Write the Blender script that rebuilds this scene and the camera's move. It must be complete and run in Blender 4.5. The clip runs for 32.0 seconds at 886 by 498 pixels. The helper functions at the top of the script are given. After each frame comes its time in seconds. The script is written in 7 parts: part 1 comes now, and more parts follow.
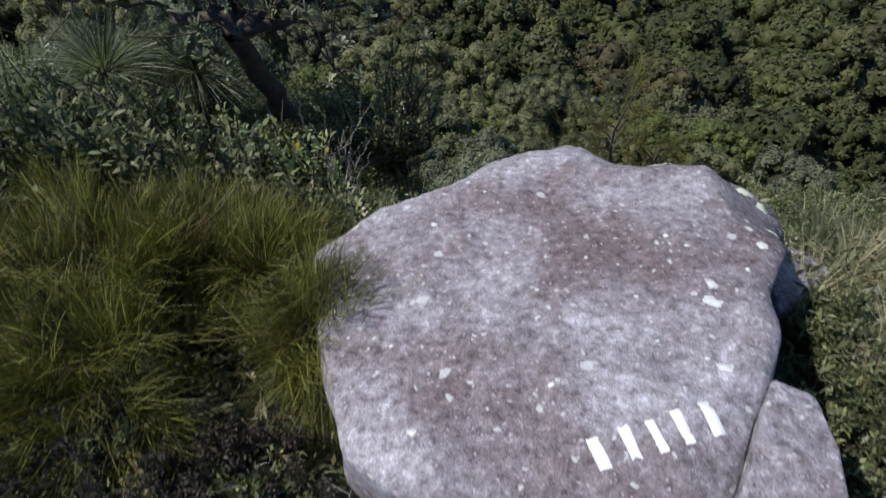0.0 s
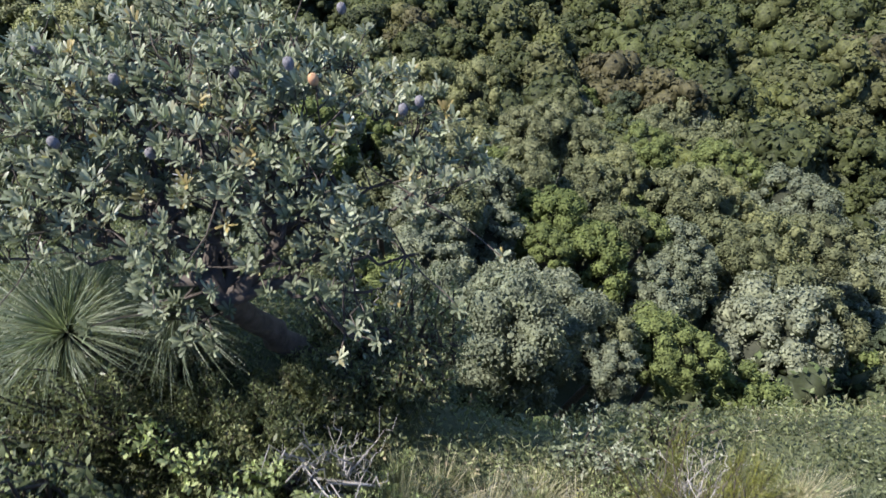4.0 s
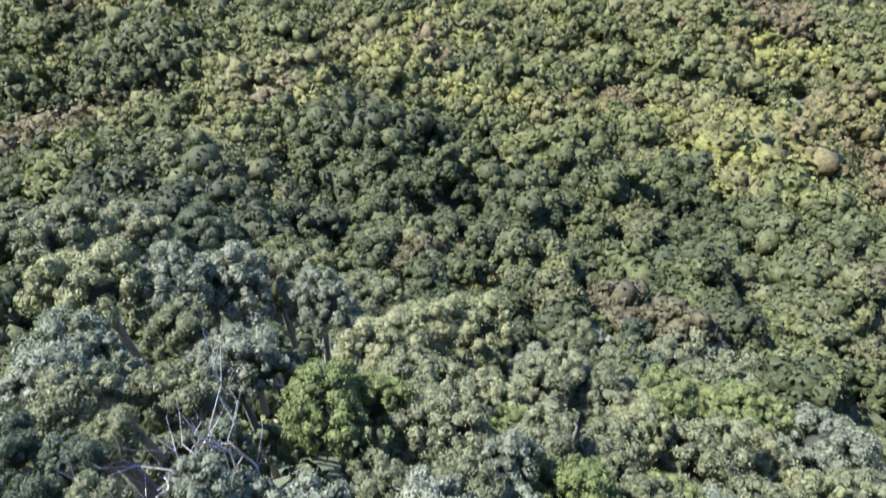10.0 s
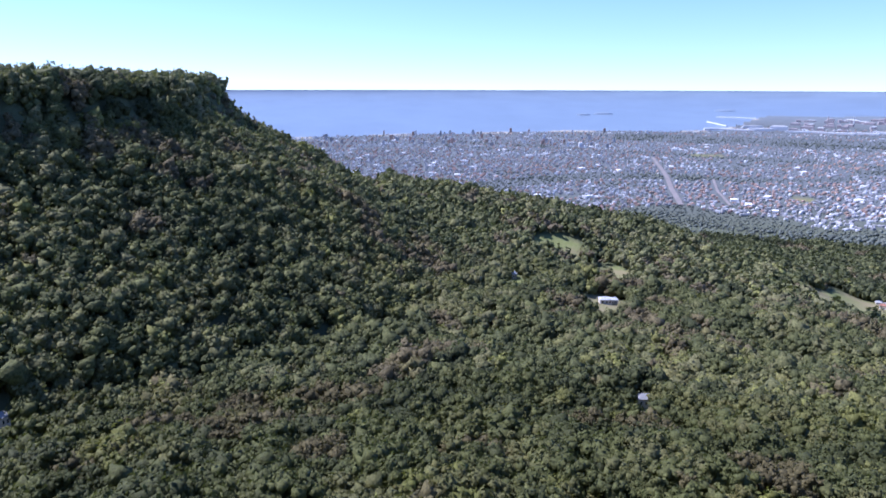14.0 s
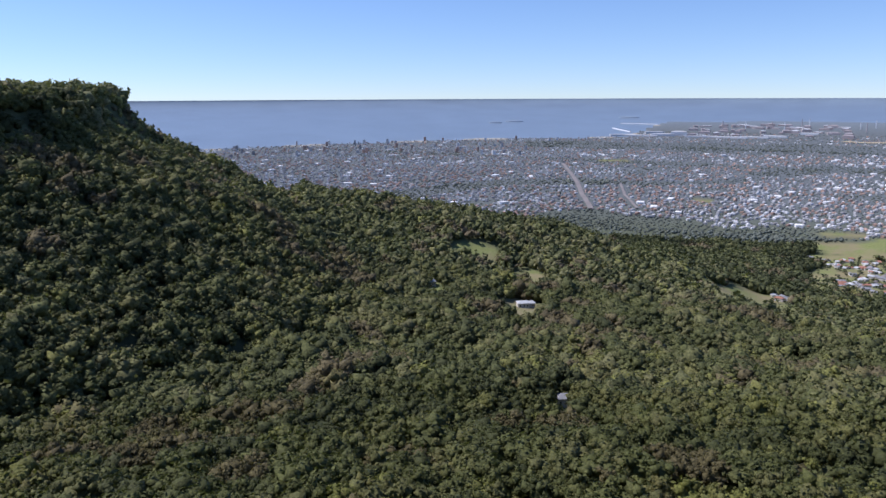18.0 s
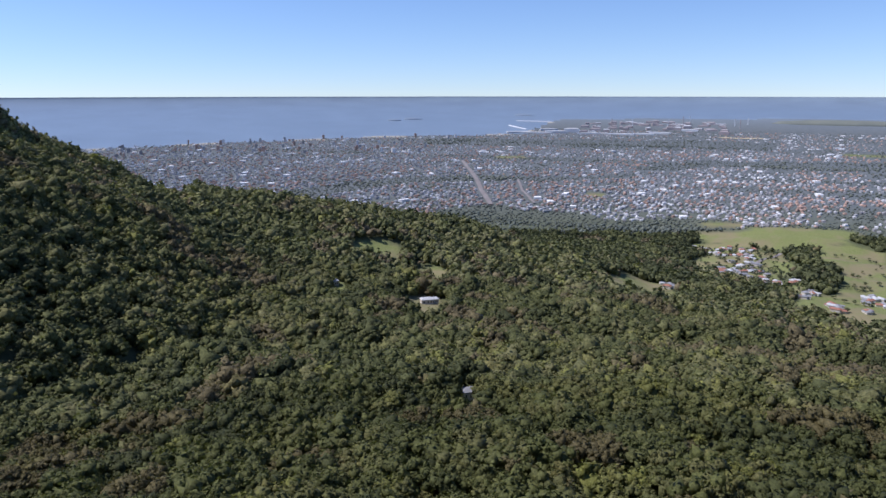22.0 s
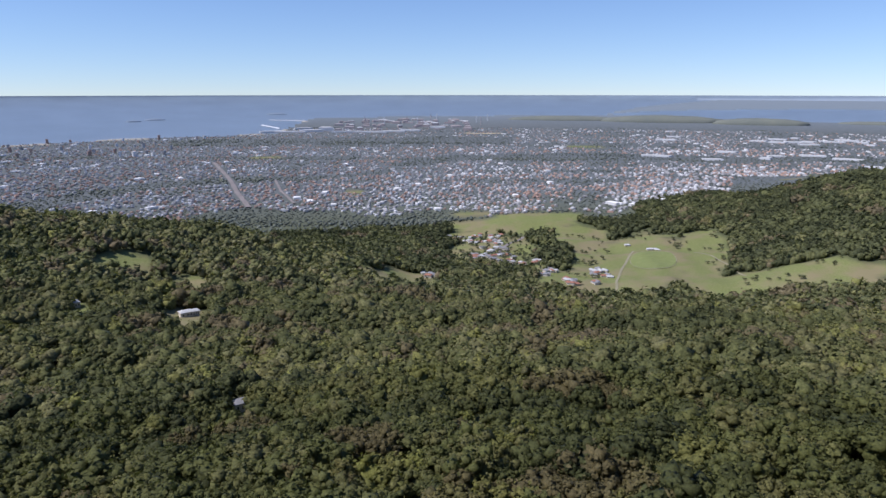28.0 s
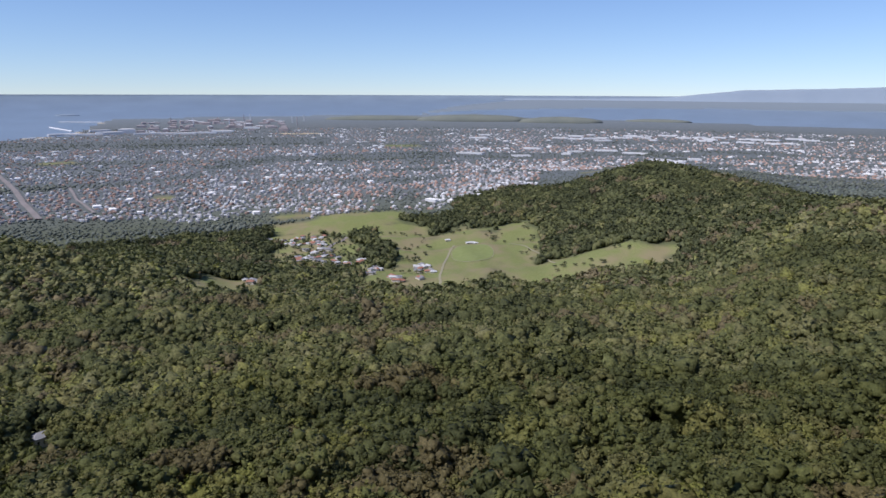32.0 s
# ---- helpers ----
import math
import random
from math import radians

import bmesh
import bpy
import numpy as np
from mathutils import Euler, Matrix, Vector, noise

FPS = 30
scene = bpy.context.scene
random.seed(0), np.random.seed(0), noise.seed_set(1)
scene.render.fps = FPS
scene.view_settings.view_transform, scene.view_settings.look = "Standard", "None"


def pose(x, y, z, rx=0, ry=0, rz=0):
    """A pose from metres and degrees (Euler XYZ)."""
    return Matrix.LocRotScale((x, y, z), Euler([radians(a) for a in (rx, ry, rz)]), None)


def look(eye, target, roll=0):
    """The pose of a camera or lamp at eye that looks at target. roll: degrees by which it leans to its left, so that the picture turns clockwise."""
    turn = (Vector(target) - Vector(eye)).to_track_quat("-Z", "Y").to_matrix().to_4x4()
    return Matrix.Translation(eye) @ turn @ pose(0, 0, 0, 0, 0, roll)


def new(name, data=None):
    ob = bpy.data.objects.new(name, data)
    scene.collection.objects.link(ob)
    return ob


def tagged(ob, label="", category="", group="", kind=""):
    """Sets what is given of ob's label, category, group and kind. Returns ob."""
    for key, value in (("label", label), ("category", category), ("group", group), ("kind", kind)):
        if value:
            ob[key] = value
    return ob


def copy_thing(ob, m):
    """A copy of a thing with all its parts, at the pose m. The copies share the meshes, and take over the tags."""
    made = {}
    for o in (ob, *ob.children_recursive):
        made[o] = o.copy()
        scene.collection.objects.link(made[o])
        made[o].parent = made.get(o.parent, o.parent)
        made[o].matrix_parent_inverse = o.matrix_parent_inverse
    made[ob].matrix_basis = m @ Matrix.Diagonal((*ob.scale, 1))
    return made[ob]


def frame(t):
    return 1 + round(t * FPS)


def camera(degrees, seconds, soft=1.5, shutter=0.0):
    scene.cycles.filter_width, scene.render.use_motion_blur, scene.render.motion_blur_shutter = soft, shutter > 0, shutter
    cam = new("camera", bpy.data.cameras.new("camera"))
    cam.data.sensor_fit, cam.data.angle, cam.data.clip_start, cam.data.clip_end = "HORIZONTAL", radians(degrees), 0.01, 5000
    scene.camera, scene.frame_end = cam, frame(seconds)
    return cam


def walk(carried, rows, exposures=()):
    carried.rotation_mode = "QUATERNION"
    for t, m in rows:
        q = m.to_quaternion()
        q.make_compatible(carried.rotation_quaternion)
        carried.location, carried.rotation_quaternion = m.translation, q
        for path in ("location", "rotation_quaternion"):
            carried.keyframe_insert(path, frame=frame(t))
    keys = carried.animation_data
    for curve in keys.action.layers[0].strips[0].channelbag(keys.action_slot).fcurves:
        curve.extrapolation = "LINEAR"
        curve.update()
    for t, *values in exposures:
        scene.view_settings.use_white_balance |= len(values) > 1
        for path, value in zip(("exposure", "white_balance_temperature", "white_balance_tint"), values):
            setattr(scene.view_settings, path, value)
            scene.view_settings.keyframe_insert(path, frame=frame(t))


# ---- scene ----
cam = camera(65.17, 32.0, shutter=0.5)
PATH = [
    (0.0, pose(0.703, -6.864, 450.588, 23.88, 0.0, 0.17) @ pose(0, 0, 0, 0, 0, -0.93)),
    (0.5, pose(0.677, -6.550, 450.583, 23.87, 0.0, 0.05) @ pose(0, 0, 0, 0, 0, -0.76)),
    (1.0, pose(0.633, -6.207, 450.580, 23.75, 0.0, -0.08) @ pose(0, 0, 0, 0, 0, -0.56)),
    (1.5, pose(0.589, -5.877, 450.560, 23.68, 0.0, -0.16) @ pose(0, 0, 0, 0, 0, -0.37)),
    (2.0, pose(0.538, -5.505, 450.539, 23.56, 0.0, -0.20) @ pose(0, 0, 0, 0, 0, -0.14)),
    (2.5, pose(0.496, -5.150, 450.514, 23.43, 0.0, -0.34) @ pose(0, 0, 0, 0, 0, 0.16)),
    (3.0, pose(0.508, -4.832, 450.546, 23.49, 0.0, -0.19) @ pose(0, 0, 0, 0, 0, -0.10)),
    (3.5, pose(0.476, -4.491, 450.518, 23.52, 0.0, -0.29) @ pose(0, 0, 0, 0, 0, 0.01)),
    (5.5, pose(0.312, -3.136, 450.478, 23.64, 0.0, -0.04) @ pose(0, 0, 0, 0, 0, -0.13)),
    (6.0, pose(0.238, -2.770, 450.464, 23.64, 0.0, -0.04) @ pose(0, 0, 0, 0, 0, -0.06)),
    (6.5, pose(0.172, -2.422, 450.440, 23.67, 0.0, 0.00) @ pose(0, 0, 0, 0, 0, -0.04)),
    (7.0, pose(0.125, -2.029, 450.418, 23.68, 0.0, 0.08) @ pose(0, 0, 0, 0, 0, -0.02)),
    (7.5, pose(0.081, -1.653, 450.386, 23.69, 0.0, 0.12) @ pose(0, 0, 0, 0, 0, 0.04)),
    (8.0, pose(0.012, -1.235, 450.315, 24.06, 0.0, 0.16) @ pose(0, 0, 0, 0, 0, 0.08)),
    (8.5, pose(-0.054, -0.713, 450.216, 26.16, 0.0, 0.21) @ pose(0, 0, 0, 0, 0, 0.22)),
    (9.0, pose(-0.125, -0.261, 450.144, 30.94, 0.0, 0.28) @ pose(0, 0, 0, 0, 0, 0.21)),
    (9.5, pose(-0.165, 0.141, 450.115, 35.34, 0.0, 0.38) @ pose(0, 0, 0, 0, 0, 0.25)),
    (10.0, pose(-0.157, 0.503, 450.147, 40.08, 0.0, 0.61) @ pose(0, 0, 0, 0, 0, 0.15)),
    (10.5, pose(-0.142, 0.588, 450.168, 44.59, 0.0, 0.69) @ pose(0, 0, 0, 0, 0, 0.04)),
    (11.0, pose(-0.127, 0.641, 450.181, 49.38, 0.0, 0.70) @ pose(0, 0, 0, 0, 0, -0.05)),
    (11.5, pose(-0.124, 0.645, 450.176, 53.83, 0.0, 0.86) @ pose(0, 0, 0, 0, 0, 0.19)),
    (12.0, pose(-0.114, 0.641, 450.168, 58.62, 0.0, 0.93) @ pose(0, 0, 0, 0, 0, 0.25)),
    (12.5, pose(-0.102, 0.632, 450.159, 63.01, 0.0, 1.03) @ pose(0, 0, 0, 0, 0, 0.25)),
    (13.0, pose(-0.088, 0.620, 450.149, 67.80, 0.0, 1.14) @ pose(0, 0, 0, 0, 0, 0.19)),
    (13.5, pose(-0.072, 0.605, 450.141, 72.13, 0.0, 1.18) @ pose(0, 0, 0, 0, 0, 0.29)),
    (14.0, pose(-0.054, 0.588, 450.132, 76.65, 0.0, 0.75) @ pose(0, 0, 0, 0, 0, 0.10)),
    (14.5, pose(-0.033, 0.570, 450.122, 77.57, 0.0, -0.11) @ pose(0, 0, 0, 0, 0, -0.14)),
    (16.5, pose(-0.014, 0.553, 450.113, 77.42, 0.0, -3.26) @ pose(0, 0, 0, 0, 0, -0.14)),
    (17.0, pose(0.004, 0.534, 450.103, 77.43, 0.0, -4.26) @ pose(0, 0, 0, 0, 0, -0.25)),
    (18.0, pose(0.032, 0.495, 450.084, 77.37, 0.0, -6.18) @ pose(0, 0, 0, 0, 0, -0.28)),
    (19.0, pose(0.053, 0.454, 450.068, 77.27, 0.0, -8.23) @ pose(0, 0, 0, 0, 0, -0.42)),
    (20.0, pose(0.065, 0.409, 450.050, 77.21, 0.0, -10.28) @ pose(0, 0, 0, 0, 0, -0.40)),
    (21.0, pose(0.066, 0.363, 450.031, 77.17, 0.0, -12.29) @ pose(0, 0, 0, 0, 0, -0.28)),
    (22.0, pose(0.065, 0.315, 450.017, 77.16, 0.0, -14.42) @ pose(0, 0, 0, 0, 0, -0.04)),
    (23.0, pose(0.066, 0.270, 450.010, 77.13, 0.0, -17.27) @ pose(0, 0, 0, 0, 0, -0.04)),
    (24.0, pose(0.065, 0.225, 450.010, 77.11, 0.0, -20.39) @ pose(0, 0, 0, 0, 0, -0.13)),
    (25.0, pose(0.054, 0.181, 450.018, 77.10, 0.0, -23.53) @ pose(0, 0, 0, 0, 0, -0.09)),
    (25.5, pose(0.045, 0.160, 450.022, 77.09, 0.0, -25.09) @ pose(0, 0, 0, 0, 0, -0.05)),
    (27.5, pose(0.032, 0.140, 450.027, 77.07, 0.0, -32.30) @ pose(0, 0, 0, 0, 0, -0.04)),
    (28.0, pose(0.018, 0.121, 450.031, 77.05, 0.0, -34.25) @ pose(0, 0, 0, 0, 0, -0.01)),
    (29.0, pose(-0.007, 0.087, 450.034, 77.04, 0.0, -38.00) @ pose(0, 0, 0, 0, 0, 0.08)),
    (30.0, pose(-0.017, 0.056, 450.029, 77.04, 0.0, -41.73) @ pose(0, 0, 0, 0, 0, 0.04)),
    (31.0, pose(-0.014, 0.028, 450.017, 77.02, 0.0, -45.39) @ pose(0, 0, 0, 0, 0, -0.02)),
    (32.0, pose(-0.001, 0.001, 450.001, 77.06, 0.0, -49.08) @ pose(0, 0, 0, 0, 0, 0.22)),
]
walk(cam, PATH, [(0, 0.1, 6300, 14), (2, 0.5, 6250, 16), (3.5, 1.1, 6250, 16), (5.5, 1.6, 6150, 17), (9.5, 1.95, 5850, 21), (11.5, 2.1, 5150, 32), (13.2, 1.8, 4700, 37), (14.6, 0.2, 5850, 20), (25, 0.1, 6050, 18), (32, 0.0, 6250, 17)])

# ---------------------------------------------------------------- light
SUN_HEADING, SUN_HEIGHT = -72.0, 52.0
world = bpy.data.worlds.new("world")
scene.world = world
world.use_nodes = True
wn = world.node_tree
sky = wn.nodes.new("ShaderNodeTexSky")
sky.sky_type, sky.sun_disc = "NISHITA", False
sky.sun_elevation, sky.sun_rotation = radians(SUN_HEIGHT), radians(SUN_HEADING)
sky.altitude, sky.air_density, sky.dust_density, sky.ozone_density = 450, 1.0, 0.05, 5.5
way = wn.nodes.new("ShaderNodeTexCoord")
lift = wn.nodes.new("ShaderNodeVectorMath")
lift.inputs[1].default_value = (0, 0, 0.034)
wn.links.new(way.outputs["Generated"], lift.inputs[0])
wn.links.new(lift.outputs[0], sky.inputs["Vector"])
wn.nodes["Background"].inputs["Strength"].default_value = 0.118
cool = wn.nodes.new("ShaderNodeMix")
cool.data_type, cool.blend_type = "RGBA", "MULTIPLY"
cool.inputs[0].default_value, cool.inputs[7].default_value = 1.0, (0.97, 0.99, 1.06, 1)
wn.links.new(sky.outputs[0], cool.inputs[6])
wn.links.new(cool.outputs[2], wn.nodes["Background"].inputs[0])
sun = new("sun", bpy.data.lights.new("sun", "SUN"))
sun.data.energy, sun.data.angle, sun.data.color = 5.0, radians(0.53), (1.0, 0.95, 0.87)
_h, _e = radians(SUN_HEADING), radians(SUN_HEIGHT)
sun.matrix_world = look((math.sin(_h) * math.cos(_e) * 50, math.cos(_h) * math.cos(_e) * 50, 500 + math.sin(_e) * 50), (0, 0, 500))

# ---------------------------------------------------------------- materials


def material(name, rough=0.8, spec=0.3):
    m = bpy.data.materials.new(name)
    m.use_nodes = True
    b = m.node_tree.nodes["Principled BSDF"]
    b.inputs["Roughness"].default_value = rough
    b.inputs["Specular IOR Level"].default_value = spec
    return m, m.node_tree, b


def node(nt, kind, **sets):
    n = nt.nodes.new(kind)
    for k, v in sets.items():
        n.inputs[k.replace("_", " ")].default_value = v
    return n


def ramp(nt, fac, stops):
    r = nt.nodes.new("ShaderNodeValToRGB")
    e = r.color_ramp.elements
    while len(e) < len(stops):
        e.new(0.5)
    for el, (p, c) in zip(e, stops):
        el.position, el.color = p, (*c, 1)
    if fac is not None:
        nt.links.new(fac, r.inputs[0])
    return r


def noise_tex(nt, scale, detail=4.0, rough=0.6, coord="Object"):
    tc = nt.nodes.new("ShaderNodeTexCoord")
    n = node(nt, "ShaderNodeTexNoise", Scale=scale, Detail=detail, Roughness=rough)
    nt.links.new(tc.outputs[coord], n.inputs["Vector"])
    return n


def mix(nt, fac, a, b, mode="MIX"):
    m = nt.nodes.new("ShaderNodeMix")
    m.data_type, m.blend_type = "RGBA", mode
    for sock, v in ((m.inputs[0], fac), (m.inputs[6], a), (m.inputs[7], b)):
        if hasattr(v, "links"):
            nt.links.new(v, sock)
        elif isinstance(v, tuple):
            sock.default_value = (*v, 1)
        else:
            sock.default_value = v
    return m.outputs[2]


def bump(nt, b, height, strength, distance):
    n = node(nt, "ShaderNodeBump", Strength=strength, Distance=distance)
    nt.links.new(height, n.inputs["Height"])
    nt.links.new(n.outputs[0], b.inputs["Normal"])


LEAF_RAMP = [(0.0, (0.049, 0.069, 0.027)), (0.22, (0.078, 0.102, 0.037)), (0.45, (0.116, 0.141, 0.049)), (0.62, (0.169, 0.178, 0.088)), (0.78, (0.186, 0.218, 0.055)), (0.9, (0.162, 0.142, 0.086)), (1.0, (0.137, 0.106, 0.083))]


def leaf_material(name, source, stops=LEAF_RAMP, gloss=0.45, pass_on=0.25, vary=0.35, mottle=0.0, spec=0.35, relief=0.0):
    """Leaves: one tint a tree (by object or by a stored value), varied leaf by leaf, with light passing through."""
    m, nt, b = material(name, gloss, spec)
    if source == "object":
        s = nt.nodes.new("ShaderNodeObjectInfo").outputs["Random"]
    else:
        at = nt.nodes.new("ShaderNodeAttribute")
        at.attribute_name = "tint"
        s = at.outputs["Fac"]
    base = ramp(nt, s, stops).outputs[0]
    geo = nt.nodes.new("ShaderNodeNewGeometry")
    lum = ramp(nt, geo.outputs["Random Per Island"], [(0.0, (1 - vary,) * 3), (0.6, (1.0,) * 3), (1.0, (1 + vary * 1.3,) * 3)])
    col = mix(nt, 1.0, base, lum.outputs[0], "MULTIPLY")
    if mottle:
        # noise paints the shade of gaps between leaf sprays into the colour
        spray = noise_tex(nt, mottle, 3, 0.7)
        col = mix(nt, 1.0, col, ramp(nt, spray.outputs[0], [(0.36, (0.6, 0.62, 0.6)), (0.5, (0.97, 0.97, 0.97)), (0.64, (1.34, 1.32, 1.24))]).outputs[0], "MULTIPLY")
        if relief:
            bump(nt, b, spray.outputs[0], 1.0, relief)
    # 'inner' mixes towards near-black: shade painted into the crown's core
    core_shade = nt.nodes.new("ShaderNodeAttribute")
    core_shade.attribute_name = "inner"
    col = mix(nt, core_shade.outputs["Fac"], col, (0.026, 0.028, 0.018))
    nt.links.new(col, b.inputs["Base Color"])
    tr = nt.nodes.new("ShaderNodeBsdfTranslucent")
    nt.links.new(mix(nt, 1.0, col, (1.1, 1.2, 0.75), "MULTIPLY"), tr.inputs[0])
    mx = nt.nodes.new("ShaderNodeMixShader")
    mx.inputs[0].default_value = pass_on
    nt.links.new(b.outputs[0], mx.inputs[1])
    nt.links.new(tr.outputs[0], mx.inputs[2])
    nt.links.new(mx.outputs[0], nt.nodes["Material Output"].inputs[0])
    return m


def plain(name, a, b_col, scale=6.0, rough=0.8, relief=0.0, spec=0.3, metal=0.0):
    """A material that varies between two colours, with relief."""
    m, nt, b = material(name, rough, spec)
    n = noise_tex(nt, scale, 6.0, 0.65)
    nt.links.new(ramp(nt, n.outputs[0], [(0.3, a), (0.7, b_col)]).outputs[0], b.inputs["Base Color"])
    b.inputs["Metallic"].default_value = metal
    if relief:
        bump(nt, b, n.outputs[0], 0.6, relief)
    return m



def tree_ramp(low, high):
    return [(0.0, low), (0.6, tuple((p + q) / 2 for p, q in zip(low, high))), (1.0, high)]


M_GREYTREE = leaf_material("grey_green_leaf", "object", tree_ramp((0.138, 0.158, 0.102), (0.195, 0.212, 0.142)), 0.7, 0.3, 0.14, 2.2, 0.15, 0.12)
M_OLIVETREE = leaf_material("olive_leaf", "object", tree_ramp((0.125, 0.138, 0.07), (0.165, 0.176, 0.096)), 0.7, 0.3, 0.14, 2.2, 0.15, 0.12)
M_DARKTREE = leaf_material("dark_rainforest_leaf", "object", tree_ramp((0.068, 0.088, 0.052), (0.106, 0.126, 0.07)), 0.7, 0.3, 0.14, 2.2, 0.15, 0.12)
M_BRIGHTTREE = leaf_material("bright_leaf", "object", tree_ramp((0.118, 0.148, 0.05), (0.16, 0.19, 0.07)), 0.7, 0.3, 0.14, 2.2, 0.15, 0.12)
M_PALETREE = leaf_material("pale_yellow_leaf", "object", tree_ramp((0.178, 0.19, 0.09), (0.222, 0.23, 0.115)), 0.7, 0.3, 0.14, 2.2, 0.15, 0.12)
M_LEAF_FAR = leaf_material("undergrowth_leaf", "tint", LEAF_RAMP, 0.7, 0.1, 0.3, 2.0, 0.2)
CANOPY_RAMP = [(0.0, (0.052, 0.058, 0.033)), (0.22, (0.078, 0.084, 0.045)), (0.45, (0.112, 0.117, 0.056)), (0.62, (0.147, 0.138, 0.081)), (0.78, (0.170, 0.170, 0.064)), (0.88, (0.140, 0.116, 0.076)), (1.0, (0.123, 0.100, 0.070))]


def canopy_ramp(red, green, blue):
    return [(p, (c[0] * red, c[1] * green, c[2] * blue)) for p, c in CANOPY_RAMP]


# dark green leaf, darkened more to paint the steep slope's shade
M_LEAF_A = leaf_material("shaded_rainforest_leaf", "tint", canopy_ramp(0.59, 0.67, 0.46), 0.65, 0.25, 0.2, 1.6, 0.25, 0.25)
M_LEAF_B = leaf_material("mixed_forest_leaf", "tint", canopy_ramp(0.86, 0.90, 0.60), 0.7, 0.25, 0.12, 0.9, 0.2, 0.5)
# grey-green gum leaves, paled further with distance to paint haze
M_LEAF_C = leaf_material("hazy_gum_leaf", "tint", canopy_ramp(1.08, 1.12, 0.92), 0.8, 0.25, 0.1, 0.5, 0.15, 0.8)
M_LEAF_D = leaf_material("hazy_far_gum_leaf", "tint", canopy_ramp(1.26, 1.30, 1.18), 0.85, 0.2, 0.1, 0.33, 0.12, 1.2)
M_BARK = plain("bark", (0.10, 0.085, 0.07), (0.22, 0.20, 0.17), 3.0, 0.9, 0.03)
M_DEAD = plain("dead_wood", (0.24, 0.22, 0.20), (0.42, 0.40, 0.37), 5.0, 0.85, 0.01)
M_DARKBARK = plain("banksia_bark", (0.035, 0.028, 0.022), (0.10, 0.085, 0.07), 9.0, 0.95, 0.02)
M_BROOM = leaf_material("broom_stem", "tint", [(0.0, (0.045, 0.045, 0.012)), (0.35, (0.10, 0.10, 0.02)), (0.7, (0.17, 0.18, 0.03)), (1.0, (0.15, 0.11, 0.045))], 0.55, 0.2, 0.4)
M_HEATH = leaf_material("heath_leaf", "tint", [(0.0, (0.072, 0.088, 0.044)), (0.5, (0.145, 0.165, 0.080)), (0.8, (0.235, 0.250, 0.125)), (1.0, (0.30, 0.24, 0.17))], 0.36, 0.4, 0.5)
# dark dull leaf; also paints shade onto the broadleaf shrubs at the left
M_SHADELEAF = leaf_material("dull_shaded_leaf", "tint", [(0.0, (0.038, 0.048, 0.024)), (0.5, (0.088, 0.108, 0.050)), (0.85, (0.165, 0.190, 0.095)), (1.0, (0.17, 0.13, 0.09))], 0.55, 0.3, 0.4, 0.0, 0.2)
M_DARKHEATH = leaf_material("dark_heath_leaf", "tint", [(0.0, (0.028, 0.026, 0.020)), (0.6, (0.065, 0.055, 0.045)), (1.0, (0.12, 0.11, 0.075))], 0.45, 0.15, 0.5)
M_BANKSIA = leaf_material("banksia_leaf", "tint", [(0.0, (0.105, 0.128, 0.068)), (0.5, (0.185, 0.208, 0.128)), (0.85, (0.285, 0.305, 0.215)), (1.0, (0.27, 0.22, 0.09))], 0.45, 0.25, 0.3, 0.0, 0.4)
M_BROAD = leaf_material("broad_leaf", "tint", [(0.0, (0.19, 0.235, 0.10)), (0.6, (0.33, 0.38, 0.18)), (0.9, (0.48, 0.51, 0.27)), (1.0, (0.75, 0.60, 0.05))], 0.4, 0.45, 0.5)
M_GRASSTREE = leaf_material("grass_tree_leaf", "tint", [(0.0, (0.085, 0.110, 0.062)), (0.6, (0.165, 0.195, 0.122)), (1.0, (0.31, 0.335, 0.235))], 0.4, 0.35, 0.3)
M_DRYGRASS = leaf_material("dry_grass_blade", "tint", [(0.0, (0.30, 0.28, 0.16)), (0.5, (0.54, 0.49, 0.33)), (1.0, (0.74, 0.67, 0.50))], 0.6, 0.45, 0.3)
M_YELLOW = plain("yellow_leaf", (0.70, 0.52, 0.04), (0.85, 0.66, 0.06), 20.0, 0.5)
M_CONE = plain("banksia_cone", (0.09, 0.085, 0.085), (0.20, 0.19, 0.19), 60.0, 0.9, 0.01)
M_ORANGE = plain("banksia_cone_orange", (0.34, 0.17, 0.08), (0.46, 0.30, 0.17), 60.0, 0.9, 0.01)
M_PAINT = plain("white_paint", (0.70, 0.70, 0.68), (0.84, 0.84, 0.83), 14.0, 0.6)
M_WHITEROOF = plain("white_roof", (0.38, 0.39, 0.40), (0.54, 0.54, 0.54), 0.05, 0.5)
M_TILE = plain("terracotta_roof", (0.24, 0.115, 0.08), (0.34, 0.17, 0.12), 0.3, 0.8)
M_GREYROOF = plain("grey_roof", (0.16, 0.165, 0.18), (0.30, 0.30, 0.31), 0.05, 0.7)
M_WALL = plain("house_wall", (0.42, 0.38, 0.33), (0.62, 0.59, 0.54), 0.4, 0.85)
M_GLASSDARK = plain("window_glass", (0.02, 0.025, 0.03), (0.04, 0.045, 0.05), 0.5, 0.1, 0.0, 0.6)


